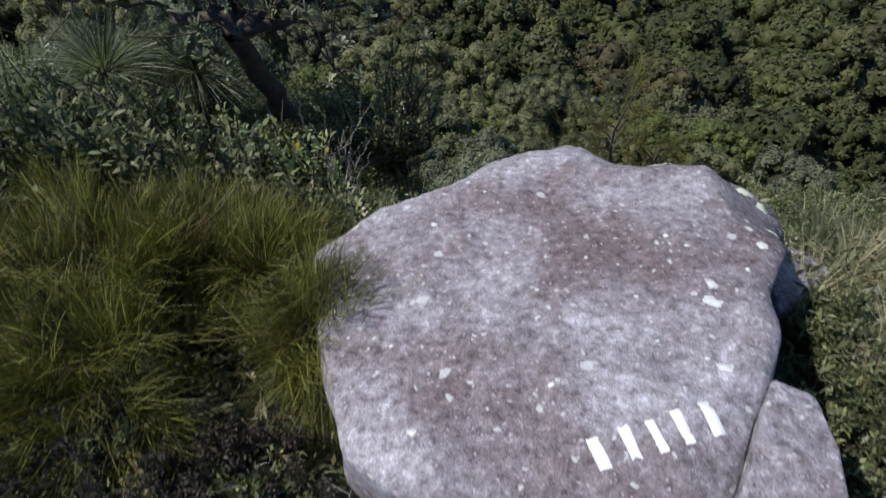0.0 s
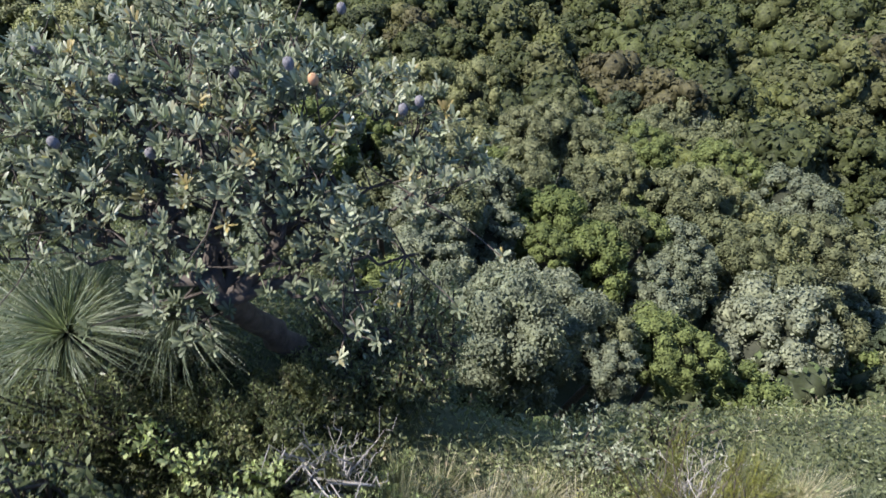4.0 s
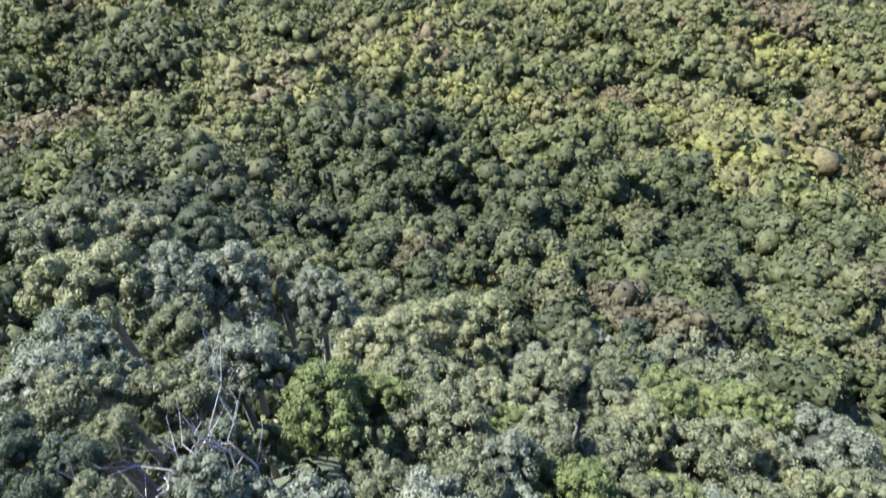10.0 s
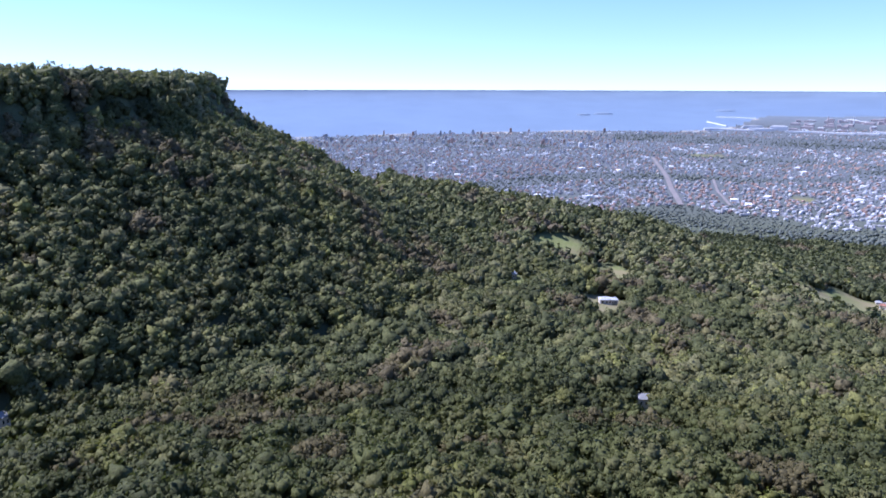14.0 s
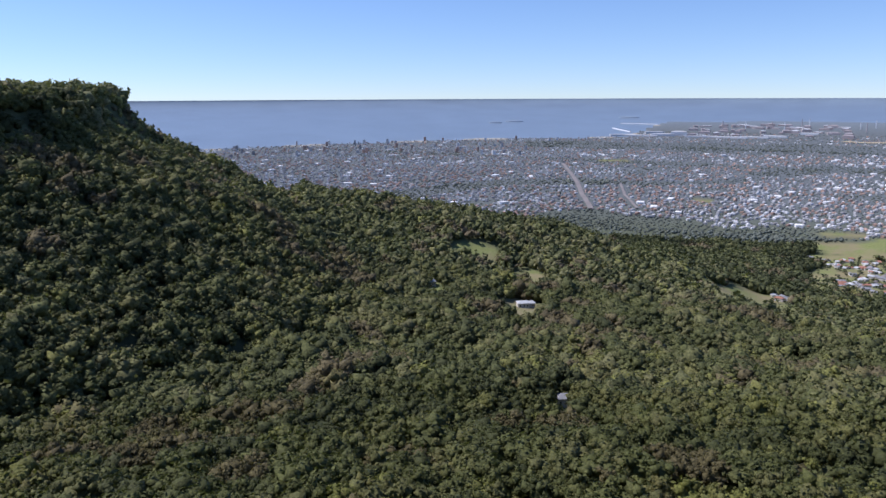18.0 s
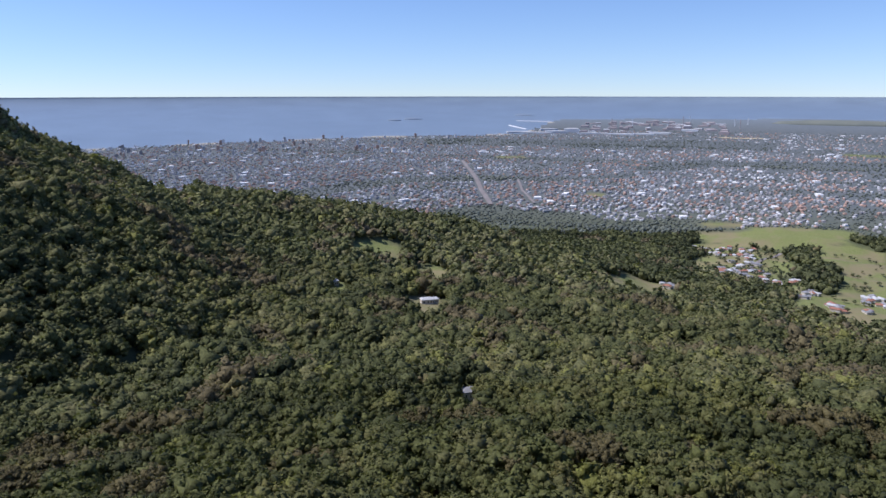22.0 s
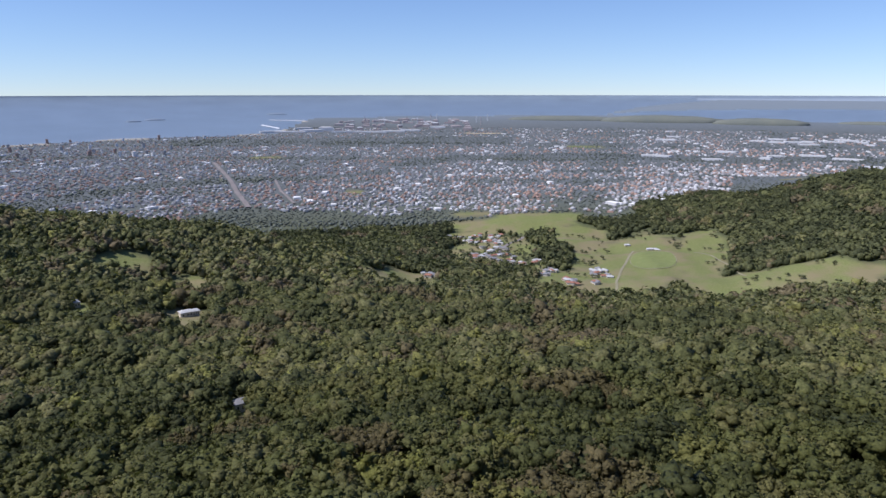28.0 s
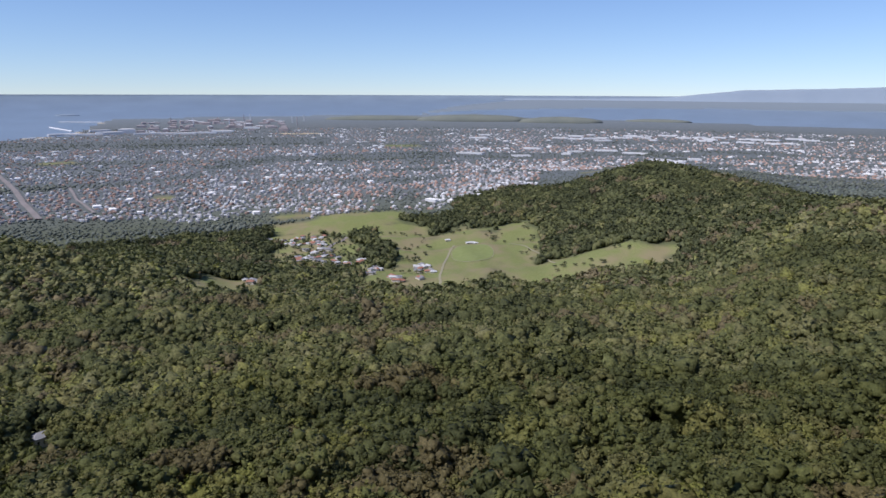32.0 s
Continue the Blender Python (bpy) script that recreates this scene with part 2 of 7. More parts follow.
def roof_mix_material():
    m, nt, b = material("town_roofs", 0.7)
    at = nt.nodes.new("ShaderNodeAttribute")
    at.attribute_name = "tint"
    r = ramp(nt, at.outputs["Fac"], [(0.0, (0.66, 0.66, 0.67)), (0.11, (0.40, 0.40, 0.41)), (0.40, (0.29, 0.285, 0.29)), (0.62, (0.36, 0.25, 0.20)),
                                     (0.80, (0.46, 0.31, 0.25)), (0.93, (0.72, 0.72, 0.72))])
    r.color_ramp.interpolation = "CONSTANT"
    nt.links.new(r.outputs[0], b.inputs["Base Color"])
    return m


M_TOWN = roof_mix_material()


def rock_material():
    m, nt, b = material("weathered_sandstone", 0.9, 0.2)
    big = noise_tex(nt, 1.4, 5, 0.6)
    fine = noise_tex(nt, 20.0, 8, 0.72)
    grain = noise_tex(nt, 120.0, 3, 0.7)
    base = ramp(nt, big.outputs[0], [(0.36, (0.185, 0.150, 0.152)), (0.5, (0.27, 0.245, 0.255)), (0.64, (0.40, 0.39, 0.415))]).outputs[0]
    mott = ramp(nt, fine.outputs[0], [(0.36, (0.48, 0.45, 0.45)), (0.48, (0.92, 0.91, 0.91)), (0.56, (1.1, 1.1, 1.1)), (0.66, (1.75, 1.75, 1.8))]).outputs[0]
    c = mix(nt, 1.0, base, mott, "MULTIPLY")
    c = mix(nt, 0.7, c, ramp(nt, grain.outputs[0], [(0.36, (0.5, 0.48, 0.48)), (0.64, (1.5, 1.5, 1.5))]).outputs[0], "MULTIPLY")
    # pale lichen blotches of two sizes
    tc = nt.nodes.new("ShaderNodeTexCoord")
    warp = noise_tex(nt, 9.0, 3, 0.6)
    for scale, lim, wide in ((5.5, 0.13, 0.03), (17.0, 0.17, 0.05), (40.0, 0.2, 0.08)):
        add = nt.nodes.new("ShaderNodeMix")
        add.data_type = "RGBA"
        add.inputs[0].default_value = 0.09
        nt.links.new(tc.outputs["Object"], add.inputs[6])
        nt.links.new(warp.outputs["Color"], add.inputs[7])
        v = node(nt, "ShaderNodeTexVoronoi", Scale=scale)
        nt.links.new(add.outputs[2], v.inputs["Vector"])
        spot = ramp(nt, v.outputs["Distance"], [(lim, (1, 1, 1)), (lim + wide, (0, 0, 0))]).outputs[0]
        some = ramp(nt, v.outputs["Color"], [(0.62, (0, 0, 0)), (0.66, (1, 1, 1))]).outputs[0]
        k = mix(nt, 1.0, spot, some, "MULTIPLY")
        c = mix(nt, k, c, (0.56, 0.57, 0.55) if scale < 20 else (0.47, 0.46, 0.46))
    nt.links.new(c, b.inputs["Base Color"])
    hsum = mix(nt, 0.5, fine.outputs["Color"], grain.outputs["Color"])
    bump(nt, b, hsum, 0.9, 0.03)
    return m


M_ROCK = rock_material()
M_LICHEN = plain("pale_lichen", (0.50, 0.51, 0.47), (0.66, 0.67, 0.64), 40.0, 0.95, 0.004)
M_LICHEN_GREEN = plain("green_lichen", (0.44, 0.47, 0.33), (0.60, 0.62, 0.50), 30.0, 0.95, 0.004)


def ground_material():
    """Leaf litter and scrub; short grass where 'meadow' is stored, sand where 'sand' is; distance haze is painted into
    the town and far colours.
    """
    m, nt, b = material("ground", 0.95, 0.15)
    big = noise_tex(nt, 0.012, 6, 0.6)
    mid = noise_tex(nt, 0.35, 6, 0.65)
    fine = noise_tex(nt, 6.0, 6, 0.7)
    litter = ramp(nt, fine.outputs[0], [(0.3, (0.04, 0.036, 0.024)), (0.55, (0.10, 0.085, 0.06)), (0.75, (0.19, 0.165, 0.12))]).outputs[0]
    scrub = ramp(nt, mid.outputs[0], [(0.3, (0.060, 0.078, 0.036)), (0.7, (0.105, 0.125, 0.060))]).outputs[0]
    grass = ramp(nt, mid.outputs[0], [(0.3, (0.115, 0.138, 0.048)), (0.5, (0.162, 0.185, 0.066)), (0.7, (0.21, 0.208, 0.098))]).outputs[0]
    dry = mix(nt, ramp(nt, big.outputs[0], [(0.44, (0, 0, 0)), (0.6, (1, 1, 1))]).outputs[0], grass, (0.205, 0.18, 0.10))
    c = mix(nt, 0.25, scrub, litter)
    # the blue-grey third colour paints haze onto land beyond 8.5 km
    for key, col in (("meadow", dry), ("town", None), ("far_haze", (0.17, 0.205, 0.235)), ("sand", (0.42, 0.38, 0.30))):
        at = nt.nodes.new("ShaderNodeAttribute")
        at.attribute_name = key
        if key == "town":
            # town ground paled and blued: haze put into the colour
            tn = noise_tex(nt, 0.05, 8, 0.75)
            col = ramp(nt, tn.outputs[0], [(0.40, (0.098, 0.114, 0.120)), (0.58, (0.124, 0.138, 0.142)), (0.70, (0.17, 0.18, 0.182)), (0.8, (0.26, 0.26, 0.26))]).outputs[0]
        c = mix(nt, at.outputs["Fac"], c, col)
    nt.links.new(c, b.inputs["Base Color"])
    bump(nt, b, fine.outputs[0], 0.8, 0.08)
    return m


M_GROUND = ground_material()


def water_material(name, col, rough):
    m, nt, b = material(name, rough, 0.5)
    n = noise_tex(nt, 0.006, 6, 0.6)
    nt.links.new(ramp(nt, n.outputs[0], [(0.3, tuple(v * 0.9 for v in col)), (0.7, tuple(v * 1.1 for v in col))]).outputs[0], b.inputs["Base Color"])
    w = noise_tex(nt, 0.15, 6, 0.6)
    bump(nt, b, w.outputs[0], 0.5, 1.0)
    return m


M_SEA = water_material("sea_water", (0.165, 0.212, 0.262), 0.35)
# blue haze of distance painted into the far hills and islands
M_HAZEHILL = plain("hazy_far_hill", (0.20, 0.25, 0.31), (0.24, 0.29, 0.35), 0.002, 1.0)

# ---------------------------------------------------------------- mesh helpers


def mesh_from(name, verts, faces, mat, smooth=False, normals=None, **stored):
    """A mesh from arrays: verts (n, 3), faces (m, k); stored values go to the points, normals round off leaf clumps."""
    verts, faces = np.asarray(verts, np.float32), np.asarray(faces, np.int32)
    me = bpy.data.meshes.new(name)
    k = faces.shape[1]
    me.vertices.add(len(verts))
    me.vertices.foreach_set("co", verts.ravel())
    me.loops.add(faces.size)
    me.loops.foreach_set("vertex_index", faces.ravel())
    me.polygons.add(len(faces))
    me.polygons.foreach_set("loop_start", np.arange(0, faces.size, k, dtype=np.int32))
    me.polygons.foreach_set("use_smooth", np.full(len(faces), smooth))
    for key, val in stored.items():
        a = me.attributes.new(key, "FLOAT", "POINT")
        a.data.foreach_set("value", np.asarray(val, np.float32))
    me.materials.append(mat)
    me.update(calc_edges=True)
    if normals is not None:
        me.normals_split_custom_set_from_vertices(np.asarray(normals, np.float32))
    return me


def merge(*pieces):
    """Joins (verts, faces, tint) triples with faces of one size."""
    vs, fs, ts, n = [], [], [], 0
    for v, f, t in pieces:
        vs.append(v), fs.append(np.asarray(f) + n), ts.append(np.broadcast_to(t, len(v)))
        n += len(v)
    return np.concatenate(vs), np.concatenate(fs), np.concatenate(ts)


def part(name, bm, mat, parent, label=""):
    """Links a bmesh or a mesh as one mesh object under a thing or a part."""
    if isinstance(bm, bmesh.types.BMesh):
        me = bpy.data.meshes.new(name)
        bm.to_mesh(me)
        bm.free()
        me.materials.append(mat)
    else:
        me = bm
    ob = new(name, me)
    ob.parent = parent
    if label:
        ob["label"] = label
    return ob


def unit(a):
    return a / np.maximum(np.linalg.norm(a, axis=-1, keepdims=True), 1e-9)


def leaves(rng, at, way, length, width, curl=0.15, outward=None):
    """Rhombic leaves with a fold: at (n, 3) their feet, way (n, 3) their directions. Two triangles each."""
    n = len(at)
    way = unit(way)
    side = unit(np.cross(way, rng.normal(size=(n, 3)) if outward is None else outward + rng.normal(size=(n, 3)) * 0.35))
    nor = np.cross(side, way)
    if outward is not None:
        turn = np.where((nor * outward).sum(1) < 0, -1.0, 1.0)[:, None]
        side, nor = side * turn, nor * turn
    L, W = np.broadcast_to(length, n)[:, None], np.broadcast_to(width, n)[:, None]
    v = np.stack([at, at + way * L * 0.5 + side * W * 0.5 + nor * W * curl, at + way * L, at + way * L * 0.5 - side * W * 0.5 + nor * W * curl], 1)
    return v.reshape(-1, 3), np.arange(n * 4).reshape(n, 4)


def blades(rng, at, way, length, width, droop, segs=3):
    """Tapered bending blades, segs quads each."""
    n = len(at)
    way = unit(way)
    L, W, D = (np.broadcast_to(a, n)[:, None] for a in (length, width, droop))
    side = unit(np.cross(way, rng.normal(size=(n, 3))))
    rows = []
    for i in range(segs + 1):
        s = i / segs
        p = at + way * L * s - np.array([0, 0, 1.0]) * D * L * s * s
        w = W * (1 - 0.85 * s) * 0.5
        rows.append(np.stack([p - side * w, p + side * w], 1))
    v = np.stack(rows, 1).reshape(n, -1, 3)
    f = []
    for i in range(segs):
        f.append([2 * i, 2 * i + 1, 2 * i + 3, 2 * i + 2])
    faces = (np.array(f)[None] + (np.arange(n) * 2 * (segs + 1))[:, None, None]).reshape(-1, 4)
    return v.reshape(-1, 3), faces


def tube(points, radii, sides=7):
    """A tapering tube along points: verts and quad faces."""
    P = np.asarray(points, float)
    T = unit(np.gradient(P, axis=0))
    ref = np.array([0.31, 0.77, 0.55])
    A = unit(np.cross(T, ref))
    B = np.cross(T, A)
    ang = np.linspace(0, 2 * math.pi, sides, endpoint=False)
    R = np.asarray(radii, float)[:, None, None]
    v = P[:, None] + R * (np.cos(ang)[None, :, None] * A[:, None] + np.sin(ang)[None, :, None] * B[:, None])
    f = []
    for i in range(len(P) - 1):
        for j in range(sides):
            k = (j + 1) % sides
            f.append([i * sides + j, i * sides + k, (i + 1) * sides + k, (i + 1) * sides + j])
    return v.reshape(-1, 3), np.array(f)


def limb(rng, a, b, r0, r1, sag=0.1, steps=6, sides=6):
    """A crooked limb from a to b."""
    a, b = np.asarray(a, float), np.asarray(b, float)
    s = np.linspace(0, 1, steps)[:, None]
    wob = rng.normal(size=(steps, 3)) * sag * np.linalg.norm(b - a) * np.sin(s * math.pi)
    pts = a + (b - a) * s + wob
    return pts, tube(pts, np.linspace(r0, r1, steps), sides)


def ico(sub):
    bm = bmesh.new()
    bmesh.ops.create_icosphere(bm, subdivisions=sub, radius=1.0)
    v = np.array([q.co[:] for q in bm.verts])
    f = np.array([[q.index for q in t.verts] for t in bm.faces])
    bm.free()
    return v, f


ICO1, ICO2 = ico(1), ico(2)

# ---------------------------------------------------------------- the lie of the land
EYE_Z = 450.0
TREE_H = 12.0
HEADS = np.array([-30, -8, 5, 15, 24, 34, 46, 57, 66, 80.0])
RANGES = np.array([9, 18, 70, 130, 250, 430, 650, 900, 1200, 1600, 2100.0])
# depth of the treetops below the eye, heading by heading
TOPS = np.array([
    [25, 30, 82, 112, 150, 185, 205, 230, 250, 270, 300],
    [29, 36, 88, 120, 152, 190, 212, 190, 150, 210, 385],
    [31, 37, 92, 126, 156, 192, 222, 225, 186, 300, 392],
    [32, 37, 92, 126, 156, 190, 226, 248, 222, 335, 392],
    [33, 39, 92, 124, 154, 188, 224, 255, 272, 365, 392],
    [33, 40, 90, 122, 152, 186, 222, 272, 325, 365, 390],
    [34, 41, 86, 116, 148, 180, 218, 282, 338, 350, 375],
    [34, 41, 83, 112, 145, 176, 210, 272, 335, 335, 290],
    [35, 41, 80, 108, 142, 172, 205, 258, 305, 265, 202],
    [35, 40, 76, 104, 138, 158, 160, 172, 168, 215, 290.0]])
EDGE_Y = np.array([-80, -12, -8, -6.5, -5, -3.8, -1.6, -0.4, 0.6, 1.7, 3.0, 14.0])
EDGE_Z = np.array([4, -0.6, -1.7, -2.5, -3.7, -5.6, -6.8, -7.8, -14.0, -41.0, -55.0, -60.0])
LEDGE_SIZE, LEDGE_AT = 0.845, (0.215, -0.625, -0.585)


def wave(x, y, size, seed=0.0):
    """Smooth cheap unevenness between -1 and 1."""
    a = np.sin(x / size + seed) * np.cos(y / size * 1.13 + seed * 2.1)
    b = np.sin((x * 0.6 + y * 0.8) / size * 2.1 + seed * 1.7) * 0.5
    c = np.cos((x * 0.8 - y * 0.6) / size * 3.9 + seed * 0.3) * 0.25
    return (a + b + c) / 1.75


def ledge_height(x, y):
    """Height of the ledge and the cliff below it, in the ledge's own measure."""
    lip = np.interp(x, [-4, -1.5, 0.4, 1.5, 6], [0.5, -0.2, -2.0, -2.4, -2.2]) * np.clip((y + 5.4) / 1.6, 0, 1)
    return EYE_Z + np.interp(y - lip, EDGE_Y, EDGE_Z) + wave(x, y, 1.7, 3.0) * 0.15


def terrain(x, y):
    """Height of the ground above the sea."""
    x, y = np.asarray(x, float), np.asarray(y, float)
    r = np.hypot(x, y)
    h = np.clip(np.degrees(np.arctan2(x, y)), -30, 80)
    i = np.clip(np.searchsorted(HEADS, h) - 1, 0, len(HEADS) - 2)
    u = (h - HEADS[i]) / (HEADS[i + 1] - HEADS[i])
    u = u * u * (3 - 2 * u)
    lr = np.log(np.clip(r, 9, 2100))
    lk = np.log(RANGES)
    j = np.clip(np.searchsorted(lk, lr) - 1, 0, len(lk) - 2)
    w = (lr - lk[j]) / (lk[j + 1] - lk[j])
    w = w * w * (3 - 2 * w) * 0.6 + w * 0.4
    drop = (TOPS[i, j] * (1 - u) + TOPS[i + 1, j] * u) * (1 - w) + (TOPS[i, j + 1] * (1 - u) + TOPS[i + 1, j + 1] * u) * w
    far = np.interp(r, [2100, 4000, 6000, 7000], [0, 1, 2, 2.0])
    drop = np.where(r > 2100, drop + (np.where(far < 1, 418, 440) - drop) * np.clip(far, 0, 1), drop)
    drop = np.where(r > 4000, np.interp(r, [4000, 6000, 60000], [418, 440, 442]), drop)
    z = EYE_Z - drop - np.where(r < 2100, TREE_H, TREE_H * np.clip((4000 - r) / 1900, 0, 1))
    z = z + 18.0 * np.exp(-np.hypot(x - 1907, y - 837) / 130.0) - 16.0 * np.exp(-(np.hypot(x - 1907, y - 837) / 420.0) ** 2)
    z = z + wave(x, y, 46.0, 1.0) * np.clip((r - 60) / 300, 0, 1) * np.clip((3000 - r) / 1500, 0, 1) * 8.0
    z = z + 26.0 * np.exp(-(np.hypot(x - 1345, y - 1490) / 230.0) ** 2)
    # table mountain with a cliff under its rim
    dm = np.hypot(x + 951, y - 887) + wave(x, y, 60, 2.0) * 14 - 632
    mesa = EYE_Z - 3 + wave(x, y, 90, 4.0) * 4 - np.interp(dm, [-60, -14, 0, 14, 40, 300, 900], [0, 4, 12, 44, 64, 220, 440])
    z = np.maximum(z, mesa)
    # the ledge on which the walk begins
    own = ledge_height((x - LEDGE_AT[0]) / LEDGE_SIZE, (y - LEDGE_AT[1]) / LEDGE_SIZE)
    edge = EYE_Z + (own - EYE_Z) * LEDGE_SIZE + LEDGE_AT[2]
    k = np.clip((y - 3) / 9, 0, 1)
    k = np.maximum(k, np.clip((np.abs(x) - 60) / 60, 0, 1) * np.clip((y + 5) / 10, 0, 1))
    return np.where(y < 14, edge * (1 - k) + z * k, z)


def squeeze(p):
    """Draws what lies beyond 1.8 km in towards the eye along its line of sight, so that the far coast stays in reach."""
    p = np.asarray(p, float)
    e = p - np.array([0, 0, EYE_Z])
    d = np.hypot(e[..., 0], e[..., 1])
    d2 = np.where(d > 1800, 1800 + 2950 * (1 - np.exp(-(np.maximum(d, 1800) - 1800) / 8000)), d)
    s = np.where(d > 1800, d2 / np.maximum(d, 1.0), 1.0)
    return np.array([0, 0, EYE_Z]) + e * s[..., None]


def polar(heading, rng_m):
    a = np.radians(heading)
    return rng_m * np.sin(a), rng_m * np.cos(a)


def coast(h):
    """Distance of the coastline by heading."""
    return np.interp(h, [-60, -12, 0, 13.5, 21, 24, 38, 47, 51, 58, 90], [6100, 6260, 6700, 7250, 7600, 11800, 12600, 13200, 22000, 40000, 46000])


# clearings: heading, distance, half-width, half-depth, turn
CLEAR = [(50.0, 1480, 118, 310, -6), (55.2, 1570, 58, 230, 0), (60.5, 1325, 182, 90, 6), (65.0, 1300, 70, 42, 0), (40.3, 1960, 165, 180, 0), (44.2, 2060, 85, 110, 0), (36.0, 2010, 80, 50, 0),
         (36.6, 2220, 60, 60, 0), (46.4, 1285, 85, 112, 0), (31.2, 1140, 64, 118, 0), (39.8, 1255, 13, 24, 0),
         (9.0, 1018, 38, 36, 20), (13.5, 950, 24, 46, 0), (13.0, 785, 26, 60, 0), (16.9, 418, 9, 20, 0), (-24.0, 272, 6, 12, 0), (-35.6, 426, 14, 20, 0), (5.6, 822, 10, 46, 0)]
CLEAR += [(45.8, 1760, 70, 150, 0), (47.0, 1560, 60, 120, 0), (38.4, 1600, 105, 190, 0), (41.5, 1410, 45, 60, 0), (36.0, 1820, 55, 60, 0),
          (27.0, 2860, 45, 60, 0), (30.6, 3850, 160, 45, 0), (40.0, 4100, 110, 50, 0), (9.6, 2630, 75, 26, 0), (20.0, 4600, 120, 50, 0), (68.0, 3300, 170, 40, 0), (61.5, 3000, 60, 60, 0), (71.0, 5200, 200, 70, 0), (45.5, 5600, 180, 50, 0)]


def cleared(x, y):
    """How far inside a clearing: above 1 inside."""
    best = np.zeros(np.shape(x))
    for h, r, a, b, turn in CLEAR:
        cx, cy = polar(h, r)
        t = math.radians(-h + turn)
        dx, dy = x - cx, y - cy
        uu, vv = dx * math.cos(t) + dy * math.sin(t), -dx * math.sin(t) + dy * math.cos(t)
        q = np.hypot(uu / a, vv / b) + wave(x, y, 24, 5.0) * 0.16
        best = np.maximum(best, 1.0 / np.maximum(q, 0.05))
    return best


def build_ground():
    heads = np.concatenate([np.arange(-180, -40, 5.0), np.arange(-40, 92, 0.5), np.arange(92, 180.1, 4.0)])
    rr = np.concatenate([[0.0], np.geomspace(1.0, 60, 70), np.geomspace(64, 900, 70), np.arange(915, 2000, 15.0), np.geomspace(2030, 56000, 70)])
    H, R = np.meshgrid(heads, rr)
    x, y = polar(H, R)
    z = terrain(x, y)
    land = coast(H) + wave(x, y, 300, 1.0) * 90
    z = np.where((R > land) & (R > 5000), -25.0, np.where(R > land - 60, np.minimum(z, 4.0), z))
    lake = lake_inside(H, R)
    z = np.where(lake, -6.0, z)
    v = squeeze(np.stack([x, y, z], -1)).reshape(-1, 3)
    n, m = H.shape
    idx = np.arange(n * m).reshape(n, m)
    f = np.stack([idx[:-1, :-1], idx[:-1, 1:], idx[1:, 1:], idx[1:, :-1]], -1).reshape(-1, 4)
    cl = np.clip((cleared(x, y) - 0.95) * 8, 0, 1)
    town = np.clip((R - 1900) / 900, 0, 1)
    sand = ((R > land - 110) & (R < land + 30) & (R > 5000) & (H < 24)).astype(float)
    me = mesh_from("ground", v, f[:, ::-1], M_GROUND, True, meadow=cl.ravel() * (R.ravel() < 5600), town=(town * (cl < 0.5)).ravel(), far_haze=np.clip((R - 8500) / 5000, 0, 1).ravel(), sand=sand.ravel())
    tagged(new("ground", me), "wooded escarpment ground falling to a coastal plain", "ground", kind="structure")


def lake_inside(H, R):
    near = np.interp(H, [47, 52, 60, 70, 78, 90], [13500, 12200, 11600, 10600, 10300, 10800]) + wave(H * 60, R, 400, 2.0) * 300
    deep = np.interp(H, [47, 52, 60, 70, 90], [13600, 16500, 18500, 19500, 19000])
    return (H > 47.5) & (R > near) & (R < deep)


def build_water():
    heads = np.arange(-60, 96, 1.0)
    rr = np.geomspace(5200, 60000, 64)
    H, R = np.meshgrid(heads, rr)
    x, y = polar(H, R)
    v = squeeze(np.stack([x, y, np.zeros_like(x)], -1)).reshape(-1, 3)
    n, m = H.shape
    idx = np.arange(n * m).reshape(n, m)
    f = np.stack([idx[:-1, :-1], idx[:-1, 1:], idx[1:, 1:], idx[1:, :-1]], -1).reshape(-1, 4)[:, ::-1]
    tagged(new("water", mesh_from("water", v, f, M_SEA, True)), "calm blue sea reaching to the horizon", "sea", kind="structure")


build_ground()
build_water()

# ---------------------------------------------------------------- forest


def clumps(rng, at, d, size):
    """Leaves at their places: most lie along the crown's skin, the rest stand free of it."""
    n = len(at)
    free = rng.uniform(size=n) < 0.3
    flat = ~free
    L = size * rng.uniform(0.6, 1.4, n)
    W = L * rng.uniform(0.45, 0.8, n)
    k = int(flat.sum())
    way = unit(np.cross(d[flat], rng.normal(size=(k, 3))) + d[flat] * rng.uniform(-0.1, 0.25, (k, 1)))
    v1, f1 = leaves(rng, at[flat] - way * L[flat, None] * 0.4, way, L[flat], W[flat], 0.12, d[flat])
    n1 = unit(np.repeat(d[flat] + rng.normal(size=(k, 3)) * 0.3, 4, 0))
    way = unit(rng.normal(size=(n - k, 3)) + d[free] * 0.9)
    v2, f2 = leaves(rng, at[free] - way * L[free, None] * 0.2, way, L[free], W[free] * 0.8, 0.12)
    q = v2.reshape(-1, 4, 3)
    n2 = np.repeat(unit(np.cross(q[:, 1] - q[:, 0], q[:, 2] - q[:, 0])), 4, 0)
    return np.concatenate([v1, v2]), np.concatenate([f1, f2 + len(v1)]), np.concatenate([n1, n2]), np.concatenate([np.nonzero(flat)[0], np.nonzero(free)[0]])


